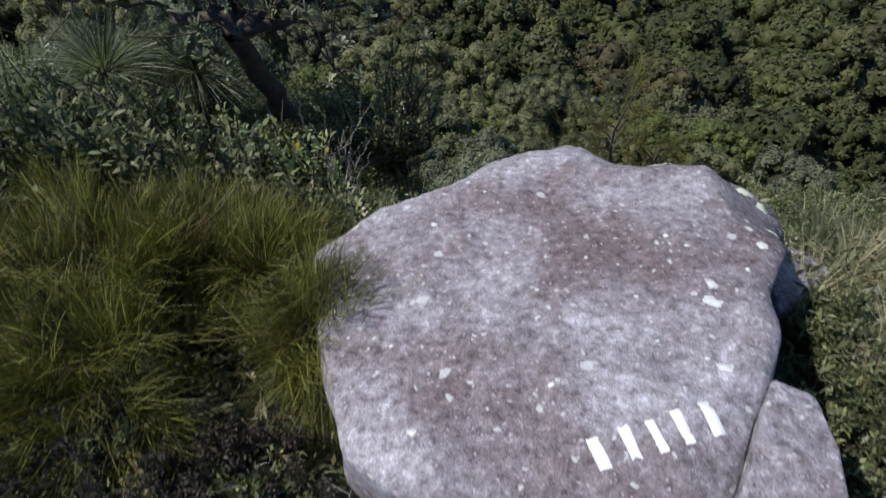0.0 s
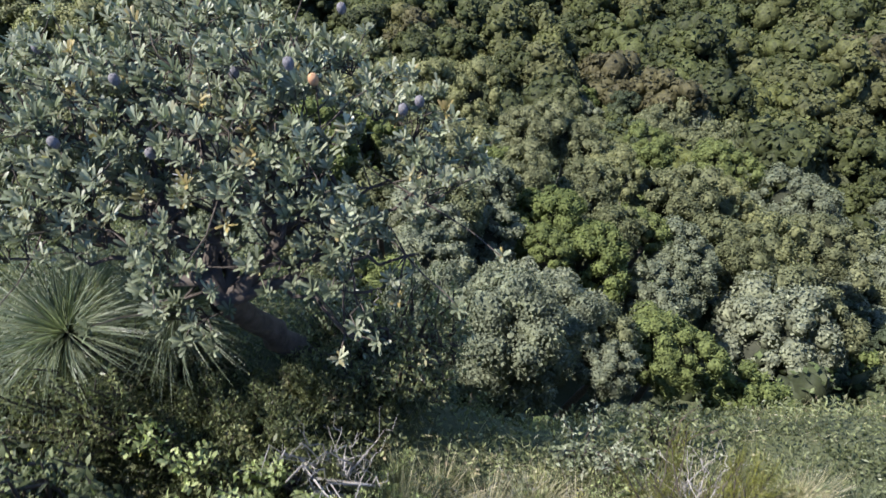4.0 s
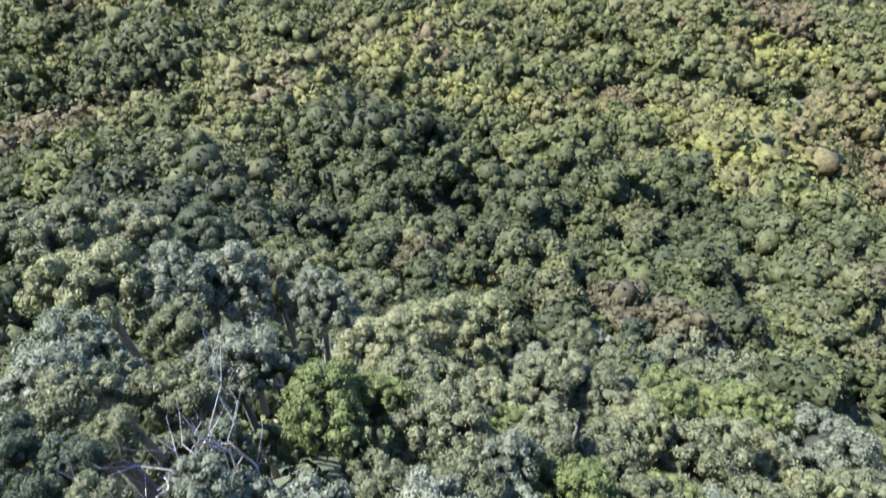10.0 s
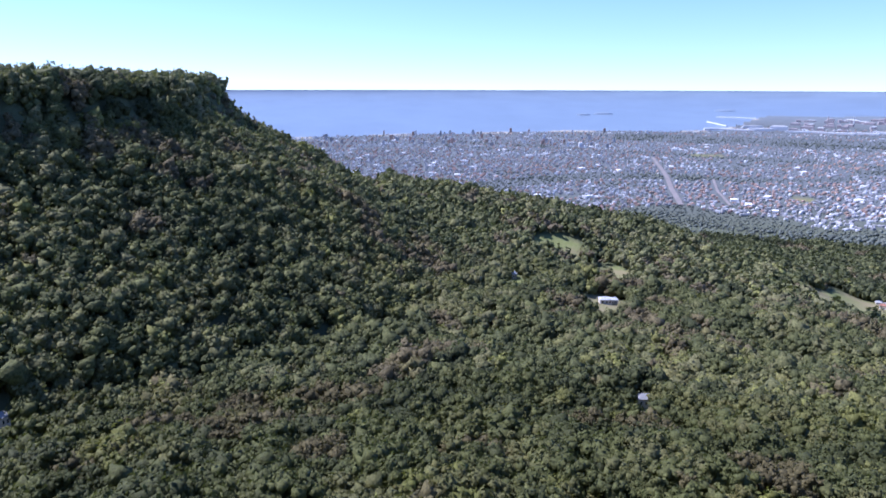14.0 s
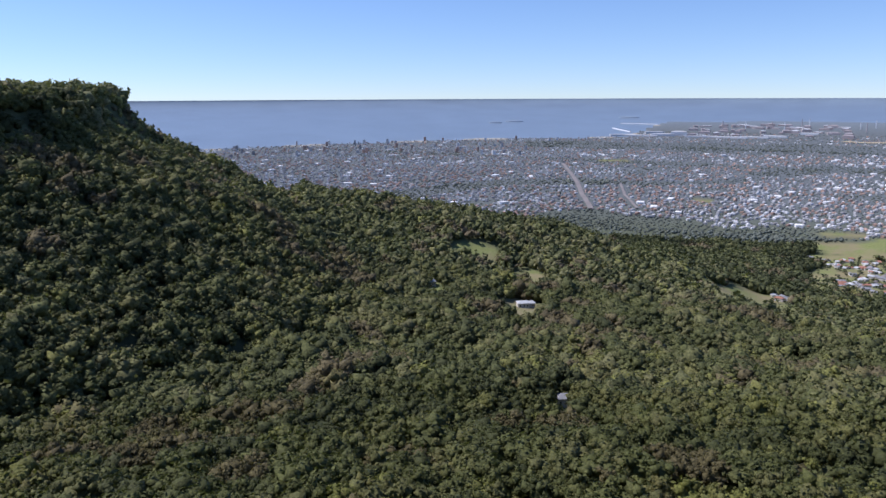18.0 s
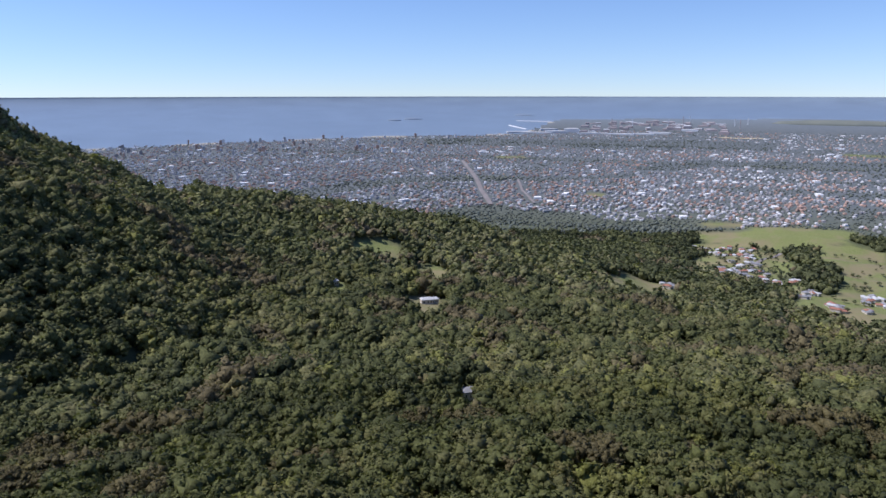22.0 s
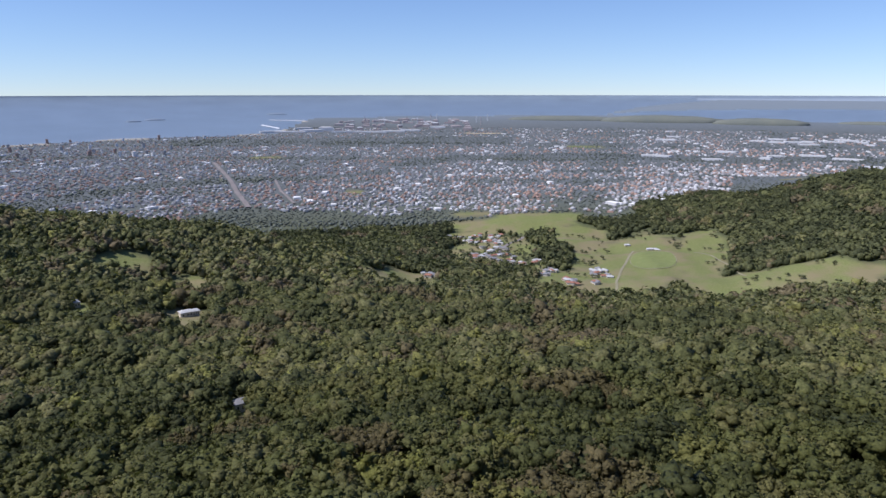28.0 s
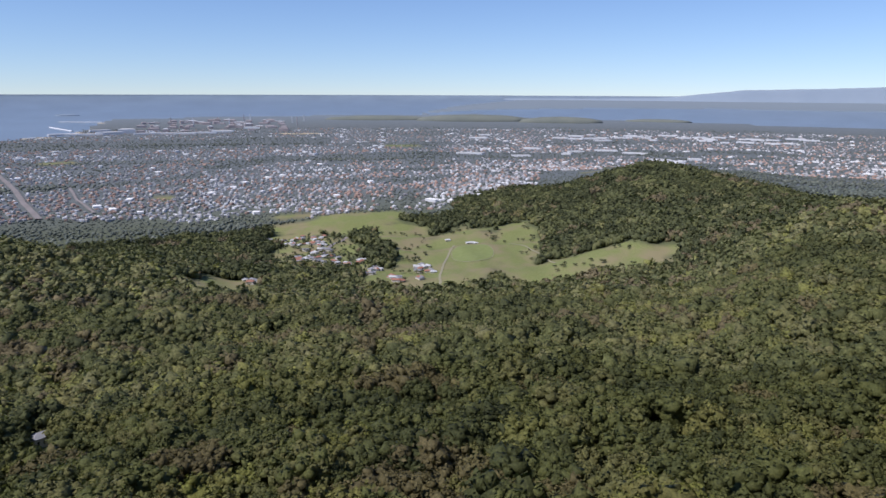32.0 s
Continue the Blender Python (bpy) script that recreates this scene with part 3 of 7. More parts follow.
def crown(rng, R, high, lumps, cards, size, core_sub, inner=0.84):
    """A lumpy crown about the origin: leaf clumps over rounded lumps, on a core darkened as painted shade. Returns leaf
    and core pieces.
    """
    a = rng.uniform(0, 2 * math.pi, lumps)
    q = np.sqrt(rng.uniform(0.0, 1.0, lumps)) * 0.74
    cz = (1 - q * q) * high * 0.55 + rng.normal(size=lumps) * high * 0.13
    c = np.stack([np.cos(a) * q * R, np.sin(a) * q * R, cz], 1)
    lr = R * np.clip(rng.lognormal(-1.08, 0.36, lumps), 0.16, 0.6) * (8.0 / (lumps + 1.0)) ** 0.24
    w = lr * lr
    pool = cards * 6
    k = rng.choice(lumps, pool, p=w / w.sum())
    d = unit(rng.normal(size=(pool, 3)) + np.array([0, 0, 0.35]))
    at = c[k] + d * (lr[k] * rng.uniform(0.93, 1.07, pool))[:, None] * np.array([1, 1, 0.85])
    # only leaves on the outside of the crown
    deep = np.min(np.linalg.norm((at[:, None] - c[None]) / np.array([1, 1, 0.85]), axis=2) / lr[None], axis=1)
    low = at[:, 2] - c[:, 2].mean() < -0.45 * high
    order = np.argsort((deep < 0.84) * 2.0 + low * 1.0, kind="stable")[:cards]
    k, d, at = k[order], d[order], at[order]
    lv, lf, ln, _ = clumps(rng, at, d, size)
    iv, jf = core_sub
    cv, cf, cn = [], [], []
    for i in range(lumps):
        rot = Euler(rng.uniform(0, 6, 3)).to_matrix()
        o = iv @ np.array(rot).T
        p = o * lr[i] * inner * np.array([1, 1, 0.85]) * (1 + rng.normal(size=(len(iv), 1)) * 0.1) + c[i]
        cf.append(jf + i * len(iv))
        cv.append(p)
        cn.append(unit(o + rng.normal(size=o.shape) * 0.4))
    return (lv, lf, ln), (np.concatenate(cv), np.concatenate(cf), np.concatenate(cn))


def tri(f4):
    """Quads to triangles."""
    return np.concatenate([f4[:, [0, 1, 2]], f4[:, [0, 2, 3]]])


def dome_crown(rng, R, high, lumps, cards, size):
    """A domed crown of separate leaf tufts over a core coloured dark for the shade in the clefts. Returns leaf and core
    pieces, the top at z = 0.
    """
    i = np.arange(lumps)
    up = 1 - (i + 0.5) / lumps * 1.12
    a = i * 2.39996 + rng.normal(size=lumps) * 0.35
    q = np.sqrt(np.maximum(0.0, 1 - up * up))
    swell = 1 + 0.16 * np.sin(a * 2 + rng.uniform(0, 6)) + 0.1 * np.sin(a * 3 + rng.uniform(0, 6))
    far = rng.normal(0.86, 0.065, lumps) * swell
    c = np.stack([np.cos(a) * q * R * far, np.sin(a) * q * R * far, up * high * 0.5 * far], 1)
    lr = R * np.clip(rng.lognormal(-1.52, 0.3, lumps), 0.12, 0.42) * (46.0 / lumps) ** 0.4
    k = rng.choice(lumps, cards * 3, p=lr * lr / (lr * lr).sum())
    d = unit(rng.normal(size=(cards * 3, 3)) + unit(c)[k] * 0.7 + np.array([0, 0, 0.3]))
    at = c[k] + d * (lr[k] * rng.uniform(0.82, 1.08, cards * 3))[:, None]
    deep = np.min(np.linalg.norm(at[:, None] - c[None], axis=2) / lr[None], axis=1)
    order = np.argsort(deep < 0.8, kind="stable")[:cards]
    lv, lf, ln, _ = clumps(rng, at[order], d[order], size)
    iv, jf = ICO1
    cv, cf, cn, ct = [], [], [], []
    # lumps take a little of the painted inner shade, the middle most
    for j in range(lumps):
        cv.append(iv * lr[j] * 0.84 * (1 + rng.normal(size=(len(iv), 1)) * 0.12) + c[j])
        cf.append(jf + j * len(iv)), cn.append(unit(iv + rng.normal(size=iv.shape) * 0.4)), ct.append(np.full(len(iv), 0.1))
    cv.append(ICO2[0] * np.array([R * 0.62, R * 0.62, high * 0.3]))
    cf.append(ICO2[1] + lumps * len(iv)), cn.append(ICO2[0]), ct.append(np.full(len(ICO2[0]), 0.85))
    top = float(lv[:, 2].max()) * 0.93
    drop = np.array([0, 0, top])
    v, f, t = merge((lv - drop, tri(lf), 0.0), (np.concatenate(cv) - drop, np.concatenate(cf), 0.0))
    t = np.concatenate([np.zeros(len(lv)), *ct])
    return v, f, np.concatenate([ln, *cn]), t


def tree_model(name, rng, R, high, lumps, cards, size, mat, label):
    """tree > trunk, crown; the origin lies at the foot of the trunk, the top TREE_H above it."""
    root = tagged(new(name), label, "tree", "forest trees below the ledge")
    v, f, nor, t = dome_crown(rng, R, high, lumps, cards, size)
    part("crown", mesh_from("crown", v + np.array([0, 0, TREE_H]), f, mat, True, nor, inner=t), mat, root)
    pts = [(0, 0, -9.0), (0.1, 0.05, 2.5), (0.25, -0.1, 6.0), (0.1, 0.2, TREE_H - high * 0.5)]
    pieces = [(*tube(pts, [0.36, 0.28, 0.22, 0.12], 7), 0)]
    for i in range(5):
        a = rng.uniform(0, 6.28)
        end = (math.cos(a) * R * 0.62, math.sin(a) * R * 0.62, TREE_H - high * 0.4)
        pieces.append((*limb(rng, pts[2], end, 0.13, 0.04, 0.06)[1], 0))
    v, f, _ = merge(*pieces)
    part("trunk", mesh_from("trunk", v, f, M_BARK, True), M_BARK, root)
    return root


def scatter(rng, h0, h1, r0, r1, gap, grow=0.0):
    """Jittered places in a wedge, about gap metres apart, wider with distance."""
    out, r = [], r0
    while r < r1:
        g = gap + grow * (r - r0)
        hs = np.arange(h0, h1, math.degrees(g / r)) if r > 1 else np.array([0.0])
        hs = hs + rng.uniform(-0.5, 0.5, len(hs)) * math.degrees(g / r) + rng.uniform(0, 1) * math.degrees(g / r)
        rs = r + rng.uniform(-0.45, 0.45, len(hs)) * g
        out.append(np.stack([hs, rs], 1))
        r += g * 0.87
    return np.concatenate(out)


rng = np.random.default_rng(7)
# the trees on the spur below the ledge: x, y, depth of the top below the eye, crown radius
GREY_TREES = [
    (-19.8, 19.7, 30.2, 2.5), (-19.2, 16.0, 27.5, 1.6), (-12.6, 20.5, 33.0, 2.3), (2.8, 16.6, 37.1, 1.7), (4.4, 13.1, 35.4, 1.8), (17.8, 14.7, 44.8, 2.6),
    (-1.3, 10.8, 30.4, 1.8), (-5.1, 10.4, 28.0, 1.9), (-8.1, 10.7, 26.8, 1.5), (-10.0, 9.1, 24.8, 1.3), (-7.3, 7.0, 24.1, 1.5), (-0.4, 7.8, 28.5, 1.6),
    (1.0, 6.1, 28.1, 1.9), (4.6, 7.3, 31.3, 2.8), (14.9, 9.1, 39.3, 1.9), (24.7, 8.2, 45.1, 4.2), (8.3, 4.0, 31.6, 1.2), (-0.6, 2.8, 24.5, 1.0),
    (2.0, 2.9, 26.4, 1.2), (4.4, 4.3, 29.0, 1.9), (-21.8, 32.4, 39.8, 2.7), (-18.3, 34.0, 42.5, 2.9), (-11.3, 34.5, 45.8, 2.6), (43.1, 34.4, 72.7, 4.4)]
CLIFF_FOOT_TREES = [(8.2, 0.7, 29.4, 1.2), (21.9, 0.1, 38.5, 2.3), (19.5, -2.2, 37.8, 2.3)]
OLIVE_TREES = [
    (-17.0, 15.0, 27.3, 1.5), (-17.0, 24.1, 34.5, 1.6), (-2.1, 24.0, 40.4, 2.5), (-0.3, 19.2, 37.5, 2.2), (7.3, 28.9, 48.8, 2.2), (15.0, 47.2, 72.9, 2.7),
    (11.9, 28.8, 50.9, 2.4), (36.6, 49.7, 84.4, 4.2), (20.9, 25.1, 53.0, 3.0), (11.0, 20.6, 44.7, 2.3), (6.2, 19.9, 41.5, 2.1), (12.9, 16.4, 42.9, 1.7),
    (24.2, 18.8, 51.2, 2.7), (0.8, 13.0, 33.3, 1.8), (-3.5, 13.0, 30.9, 1.3)]
DULL_TREES = [
    (-12.5, 8.4, 23.3, 1.1), (-4.7, 6.0, 24.6, 1.5), (8.8, 6.9, 33.7, 1.4), (27.9, 13.6, 50.3, 4.1), (-4.4, 3.5, 22.7, 1.1), (-16.2, 39.5, 48.4, 2.9),
    (-7.6, 41.2, 54.5, 2.9), (-31.8, 37.6, 40.5, 2.9), (-28.9, 42.3, 45.5, 2.9), (37.4, 22.3, 60.1, 3.1), (-14.7, 13.6, 26.8, 1.2), (-14.4, 17.6, 30.1, 1.6),
    (8.9, -0.9, 32.0, 1.4), (14.7, -1.2, 36.1, 1.7), (16.5, -3.5, 36.1, 1.9)]
DARK_TREES = [
    (-11.0, 23.5, 36.0, 1.6), (-10.4, 13.0, 27.8, 1.5), (-14.4, 11.0, 24.9, 1.1), (-25.1, 46.2, 50.7, 2.7), (-17.0, 11.3, 24.4, 1.1), (-14.8, 8.7, 22.9, 1.1),
    # from here the dark leaf colour stands in for the shade of hollows
    (-13.6, 5.6, 28.0, 1.7), (-11.2, 4.2, 28.5, 1.6), (-16.5, 4.0, 27.0, 1.8), (-9.0, 5.8, 28.5, 1.5), (-19.5, 8.0, 27.0, 1.8), (-6.8, 4.4, 27.5, 1.4), (-13.0, 1.6, 29.0, 1.7),
    (13.2, 0.2, 36.8, 1.4), (5.9, -0.0, 31.2, 1.2), (19.0, 3.3, 42.5, 1.5), (2.7, -1.7, 26.8, 1.3), (10.4, -2.8, 32.1, 1.5), (6.4, -2.8, 29.9, 1.4)]
BRIGHT_TREES = [
    (-6.7, 18.4, 33.6, 2.1), (-4.9, 20.7, 36.3, 1.5), (4.4, 22.3, 42.4, 1.4), (21.7, 33.3, 58.6, 2.2), (31.4, 33.8, 63.5, 2.8), (7.9, 15.8, 39.5, 2.3),
    (15.8, 16.8, 44.9, 1.5), (7.0, 12.0, 36.2, 1.2), (10.4, 11.7, 38.1, 1.9), (-2.5, 6.4, 26.1, 1.1), (13.2, 5.2, 35.7, 2.1), (18.5, 4.6, 38.9, 2.0),
    (17.2, 0.1, 35.5, 1.7)]
PALE_TREES = [
    (-4.6, 28.5, 42.9, 2.4), (-1.8, 38.2, 53.5, 2.9), (3.3, 44.5, 64.3, 3.9), (3.4, 27.2, 45.6, 1.9), (15.0, 25.9, 50.4, 2.2), (26.2, 26.2, 56.4, 2.4),
    (31.5, 21.8, 56.8, 3.6), (-26.3, 31.1, 37.5, 3.0)]
STANDS = ((GREY_TREES + CLIFF_FOOT_TREES, M_GREYTREE, "domed forest tree with grey-green leaf tufts"), (OLIVE_TREES, M_OLIVETREE, "rounded forest tree with olive leaf tufts"),
          (DULL_TREES, M_OLIVETREE, "rounded forest tree with dull olive leaf tufts"), (DARK_TREES, M_DARKTREE, "domed rainforest tree with dense dark green leaves"),
          (BRIGHT_TREES, M_BRIGHTTREE, "forest tree with bright yellow-green leaf tufts"), (PALE_TREES, M_PALETREE, "flat-topped forest tree with pale yellowish leaves"))
taken = []
for spots, mat, label in STANDS:
    models = [tree_model("tree", rng, R, hi, lm, cd, sz, mat, label) for R, hi, lm, cd, sz in ((1.8, 3.4, 46, 3600, 0.14), (3.1, 4.8, 76, 5800, 0.19))]
    first = set()
    for x, y, down, wide in spots:
        wide *= 1.18
        src = models[0 if wide < 2.4 else 1]
        s = wide / (1.8 if wide < 2.4 else 3.1)
        m = Matrix.LocRotScale((x, y, EYE_Z - down - TREE_H), Euler((rng.normal() * 0.05, rng.normal() * 0.05, rng.uniform(0, 6.28))), None)
        if src in first:
            ob = copy_thing(src, m)
        else:
            ob, _ = src, first.add(src)
            ob.matrix_basis = m
        tall = s * float(rng.uniform(0.9, 1.15))
        ob.scale = (s, s, tall)
        ob.location.z = EYE_Z - down - TREE_H * tall + 0.25 * wide
        taken.append((x, y, wide))
    for src in models:
        if src not in first:
            for part_ob in (*src.children, src):
                bpy.data.objects.remove(part_ob)
taken = np.array(taken)
# the forest on both sides of the spur
FILL = [tree_model("tree", rng, R, hi, lm, cd, sz, mat, lb) for R, hi, lm, cd, sz, mat, lb in (
    (3.6, 5.6, 50, 2600, 0.36, M_GREYTREE, "broad rounded rainforest tree with grey-green leaves"), (2.9, 6.0, 40, 2100, 0.34, M_DARKTREE, "tall domed rainforest tree with dense dark leaves"),
    (4.2, 5.2, 56, 3000, 0.38, M_OLIVETREE, "wide spreading forest tree with olive leaves"), (2.4, 5.4, 34, 1700, 0.30, M_BRIGHTTREE, "slender forest tree with yellow-green leaves"))]
first = set()
for h, r in scatter(rng, -86, 84, 4, 70, 4.6, 0.012):
    x, y = polar(h, r)
    gap = float((np.hypot(taken[:, 0] - x, taken[:, 1] - y) - taken[:, 2]).min())
    if float(terrain(x, y)) > EYE_Z - 34 or (y < 10 and x < -30) or gap < (2.6 if r < 42 else 0.8):
        continue
    src = FILL[int(rng.integers(4))]
    s = float(np.clip(rng.lognormal(-0.12, 0.28), 0.55, 1.4))
    z = float(terrain(x, y)) + rng.normal() * 1.2 - (s - 1) * TREE_H - (2.0 if r < 42 else 0.0)
    m = Matrix.LocRotScale((x, y, z), Euler((rng.normal() * 0.06, rng.normal() * 0.06, rng.uniform(0, 6.28))), None)
    if src in first:
        ob = copy_thing(src, m)
    else:
        ob, _ = src, first.add(src)
        ob.matrix_basis = m
    ob.scale = (s, s, s * rng.uniform(0.9, 1.1))


def joined_forest(name, label, spots, models, keep, mat, tall=1.0, spread=0.36):
    """Many far trees in one mesh. models: (verts, faces, inner) with the foot at the origin."""
    vs, fs, ts, ns, ks, n = [], [], [], [], [], 0
    rg = np.random.default_rng(11)
    hx, hr = spots[:, 0], spots[:, 1]
    x, y = polar(hx, hr)
    ok = keep(x, y, hx, hr)
    x, y = x[ok], y[ok]
    z = terrain(x, y)
    tint = np.clip(0.38 + wave(x, y, 38, 7.0) * 0.24 + wave(x, y, 120, 2.0) * 0.12 + rg.normal(size=len(x)) * 0.17, 0.02, 0.88)
    brown = (wave(x, y, 60, 9.0) > 0.5) & (rg.uniform(size=len(x)) < 0.4)
    tint = np.where(brown, rg.uniform(0.86, 1.0, len(x)), tint)
    for i in range(len(x)):
        v, f, inn, nor = models[int(rg.integers(len(models)))]
        a, s = rg.uniform(0, 6.28), float(np.clip(rg.lognormal(0.0, spread), 0.5, 1.9))
        ca, sa = math.cos(a) * s, math.sin(a) * s
        w = np.empty_like(v)
        w[:, 0] = v[:, 0] * ca - v[:, 1] * sa + x[i]
        w[:, 1] = v[:, 0] * sa + v[:, 1] * ca + y[i]
        w[:, 2] = v[:, 2] * s * tall - (s - 1) * 5 + z[i] + rg.normal() * 2.0
        vs.append(w)
        fs.append(f + n)
        ts.append(np.full(len(v), tint[i]))
        ns.append(inn)
        ks.append(np.stack([(nor[:, 0] * ca - nor[:, 1] * sa) / s, (nor[:, 0] * sa + nor[:, 1] * ca) / s, nor[:, 2]], 1))
        n += len(v)
    v = squeeze(np.concatenate(vs))
    me = mesh_from(name, v, np.concatenate(fs), mat, True, np.concatenate(ks), tint=np.concatenate(ts), inner=np.concatenate(ns))
    tagged(new(name, me), label, "forest", kind="stuff")
    print(name, len(x), "trees", len(me.polygons), "faces")


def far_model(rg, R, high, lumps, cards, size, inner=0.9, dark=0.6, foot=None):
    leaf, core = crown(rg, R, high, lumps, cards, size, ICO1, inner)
    # dark: how much painted shade the core takes
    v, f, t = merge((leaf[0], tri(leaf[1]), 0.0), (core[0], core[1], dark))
    return v + np.array([0, 0, (TREE_H if foot is None else foot) - high * 0.75]), f, t, np.concatenate([leaf[2], core[2]])


rg = np.random.default_rng(5)
MODELS_U = [far_model(rg, R, hi, lm, 64, 0.48, 0.8, 0.6, 3.4) for R, hi, lm in ((2.2, 3.0, 6), (2.8, 3.4, 7), (1.7, 3.2, 5))]
MODELS_C = [far_model(rg, R, hi, lm, 60, 1.3, 0.84, 0.1) for R, hi, lm in ((5.8, 10, 9), (5.0, 10.5, 8), (6.8, 9.5, 10))]
wooded = lambda x, y, h, r: cleared(x, y) < 0.93
joined_forest("undergrowth", "shaded shrubs and young trees below the cliff", scatter(rg, -86, 84, 4, 66, 3.4, 0.01), MODELS_U,
              lambda x, y, h, r: (terrain(x, y) < EYE_Z - 24) & ~((y < 10) & (x < -30)), M_LEAF_FAR)


def small_ico():
    """The twenty-sided ball."""
    g = (1 + 5 ** 0.5) / 2
    v = [(a, b * g, 0) for a in (-1, 1) for b in (-1, 1)] + [(0, a, b * g) for a in (-1, 1) for b in (-1, 1)] + [(a * g, 0, b) for a in (-1, 1) for b in (-1, 1)]
    v = unit(np.array(v, float))
    d = np.linalg.norm(v[:, None] - v[None], axis=2)
    near = d < 1.1
    f = [(i, j, k) for i in range(12) for j in range(i + 1, 12) for k in range(j + 1, 12) if near[i, j] and near[j, k] and near[i, k]]
    f = [t if np.dot(np.cross(v[t[1]] - v[t[0]], v[t[2]] - v[t[0]]), v[t[0]]) > 0 else t[::-1] for t in f]
    return v, np.array(f)


ICO0 = small_ico()


OCTA = (np.array([(1, 0, 0), (-1, 0, 0), (0, 1, 0), (0, -1, 0), (0, 0, 1), (0, 0, -1)], float),
        np.array([(0, 2, 4), (2, 1, 4), (1, 3, 4), (3, 0, 4), (2, 0, 5), (1, 2, 5), (3, 1, 5), (0, 3, 5)]))


def far_crown(rg, lumps, cards, size, flat=1.0, ball=OCTA):
    """A crown one metre in radius with its top at z = 0: a core, uneven tufts all over it and leaf sprays that stand out."""
    iv, jf = ICO0
    vs = [iv * np.array([0.74, 0.74, 0.86]) * (1 + rg.normal(size=(12, 1)) * 0.08) + np.array([0, 0, -1.0])]
    fs, n = [jf], len(iv)
    iv, jf = ball
    i = np.arange(lumps)
    up = 1 - (i + 0.4) / max(lumps, 1) * 1.1
    a = i * 2.39996 + rg.uniform(0, 6) + rg.normal(size=lumps) * 0.5
    q = np.sqrt(np.maximum(0, 1 - up * up))
    swell = 1 + 0.16 * np.sin(a * 2 + rg.uniform(0, 6)) + 0.12 * np.sin(a * 3 + up * 3 + rg.uniform(0, 6))
    far = rg.normal(0.72, 0.06, lumps) * swell
    c = np.stack([np.cos(a) * q * far, np.sin(a) * q * far, (up * far * flat) - 0.85], 1)
    lr = np.clip(rg.lognormal(0.0, 0.32, lumps), 0.55, 1.7) * min(1.3 / max(lumps, 1) ** 0.5, 0.6)
    for j in range(lumps):
        rot = np.array(Euler(rg.uniform(0, 6, 3)).to_matrix())
        vs.append((iv @ rot.T) * lr[j] * (1 + rg.normal(size=(len(iv), 1)) * 0.18) * np.array([0.94, 0.94, 0.86]) + c[j])
        fs.append(jf + n)
        n += len(iv)
    v, f = np.concatenate(vs), np.concatenate(fs)
    if cards:
        k = rg.integers(lumps, size=cards)
        d = unit(rg.normal(size=(cards, 3)) * 0.8 + np.array([0, 0, 0.35]) + unit(c + np.array([0, 0, 0.85]))[k] * 0.9)
        way = unit(unit(np.cross(d, rg.normal(size=(cards, 3)))) + d * rg.uniform(-0.15, 0.65, (cards, 1)))
        lv, lf = leaves(rg, c[k] + d * (lr[k] * rg.uniform(0.85, 1.12, cards))[:, None] - way * size * 0.4, way, size * rg.uniform(0.6, 1.4, cards), size * 0.85, 0.15, d)
        f = np.concatenate([f, tri(lf) + len(v)])
        v = np.concatenate([v, lv])
    return v, f


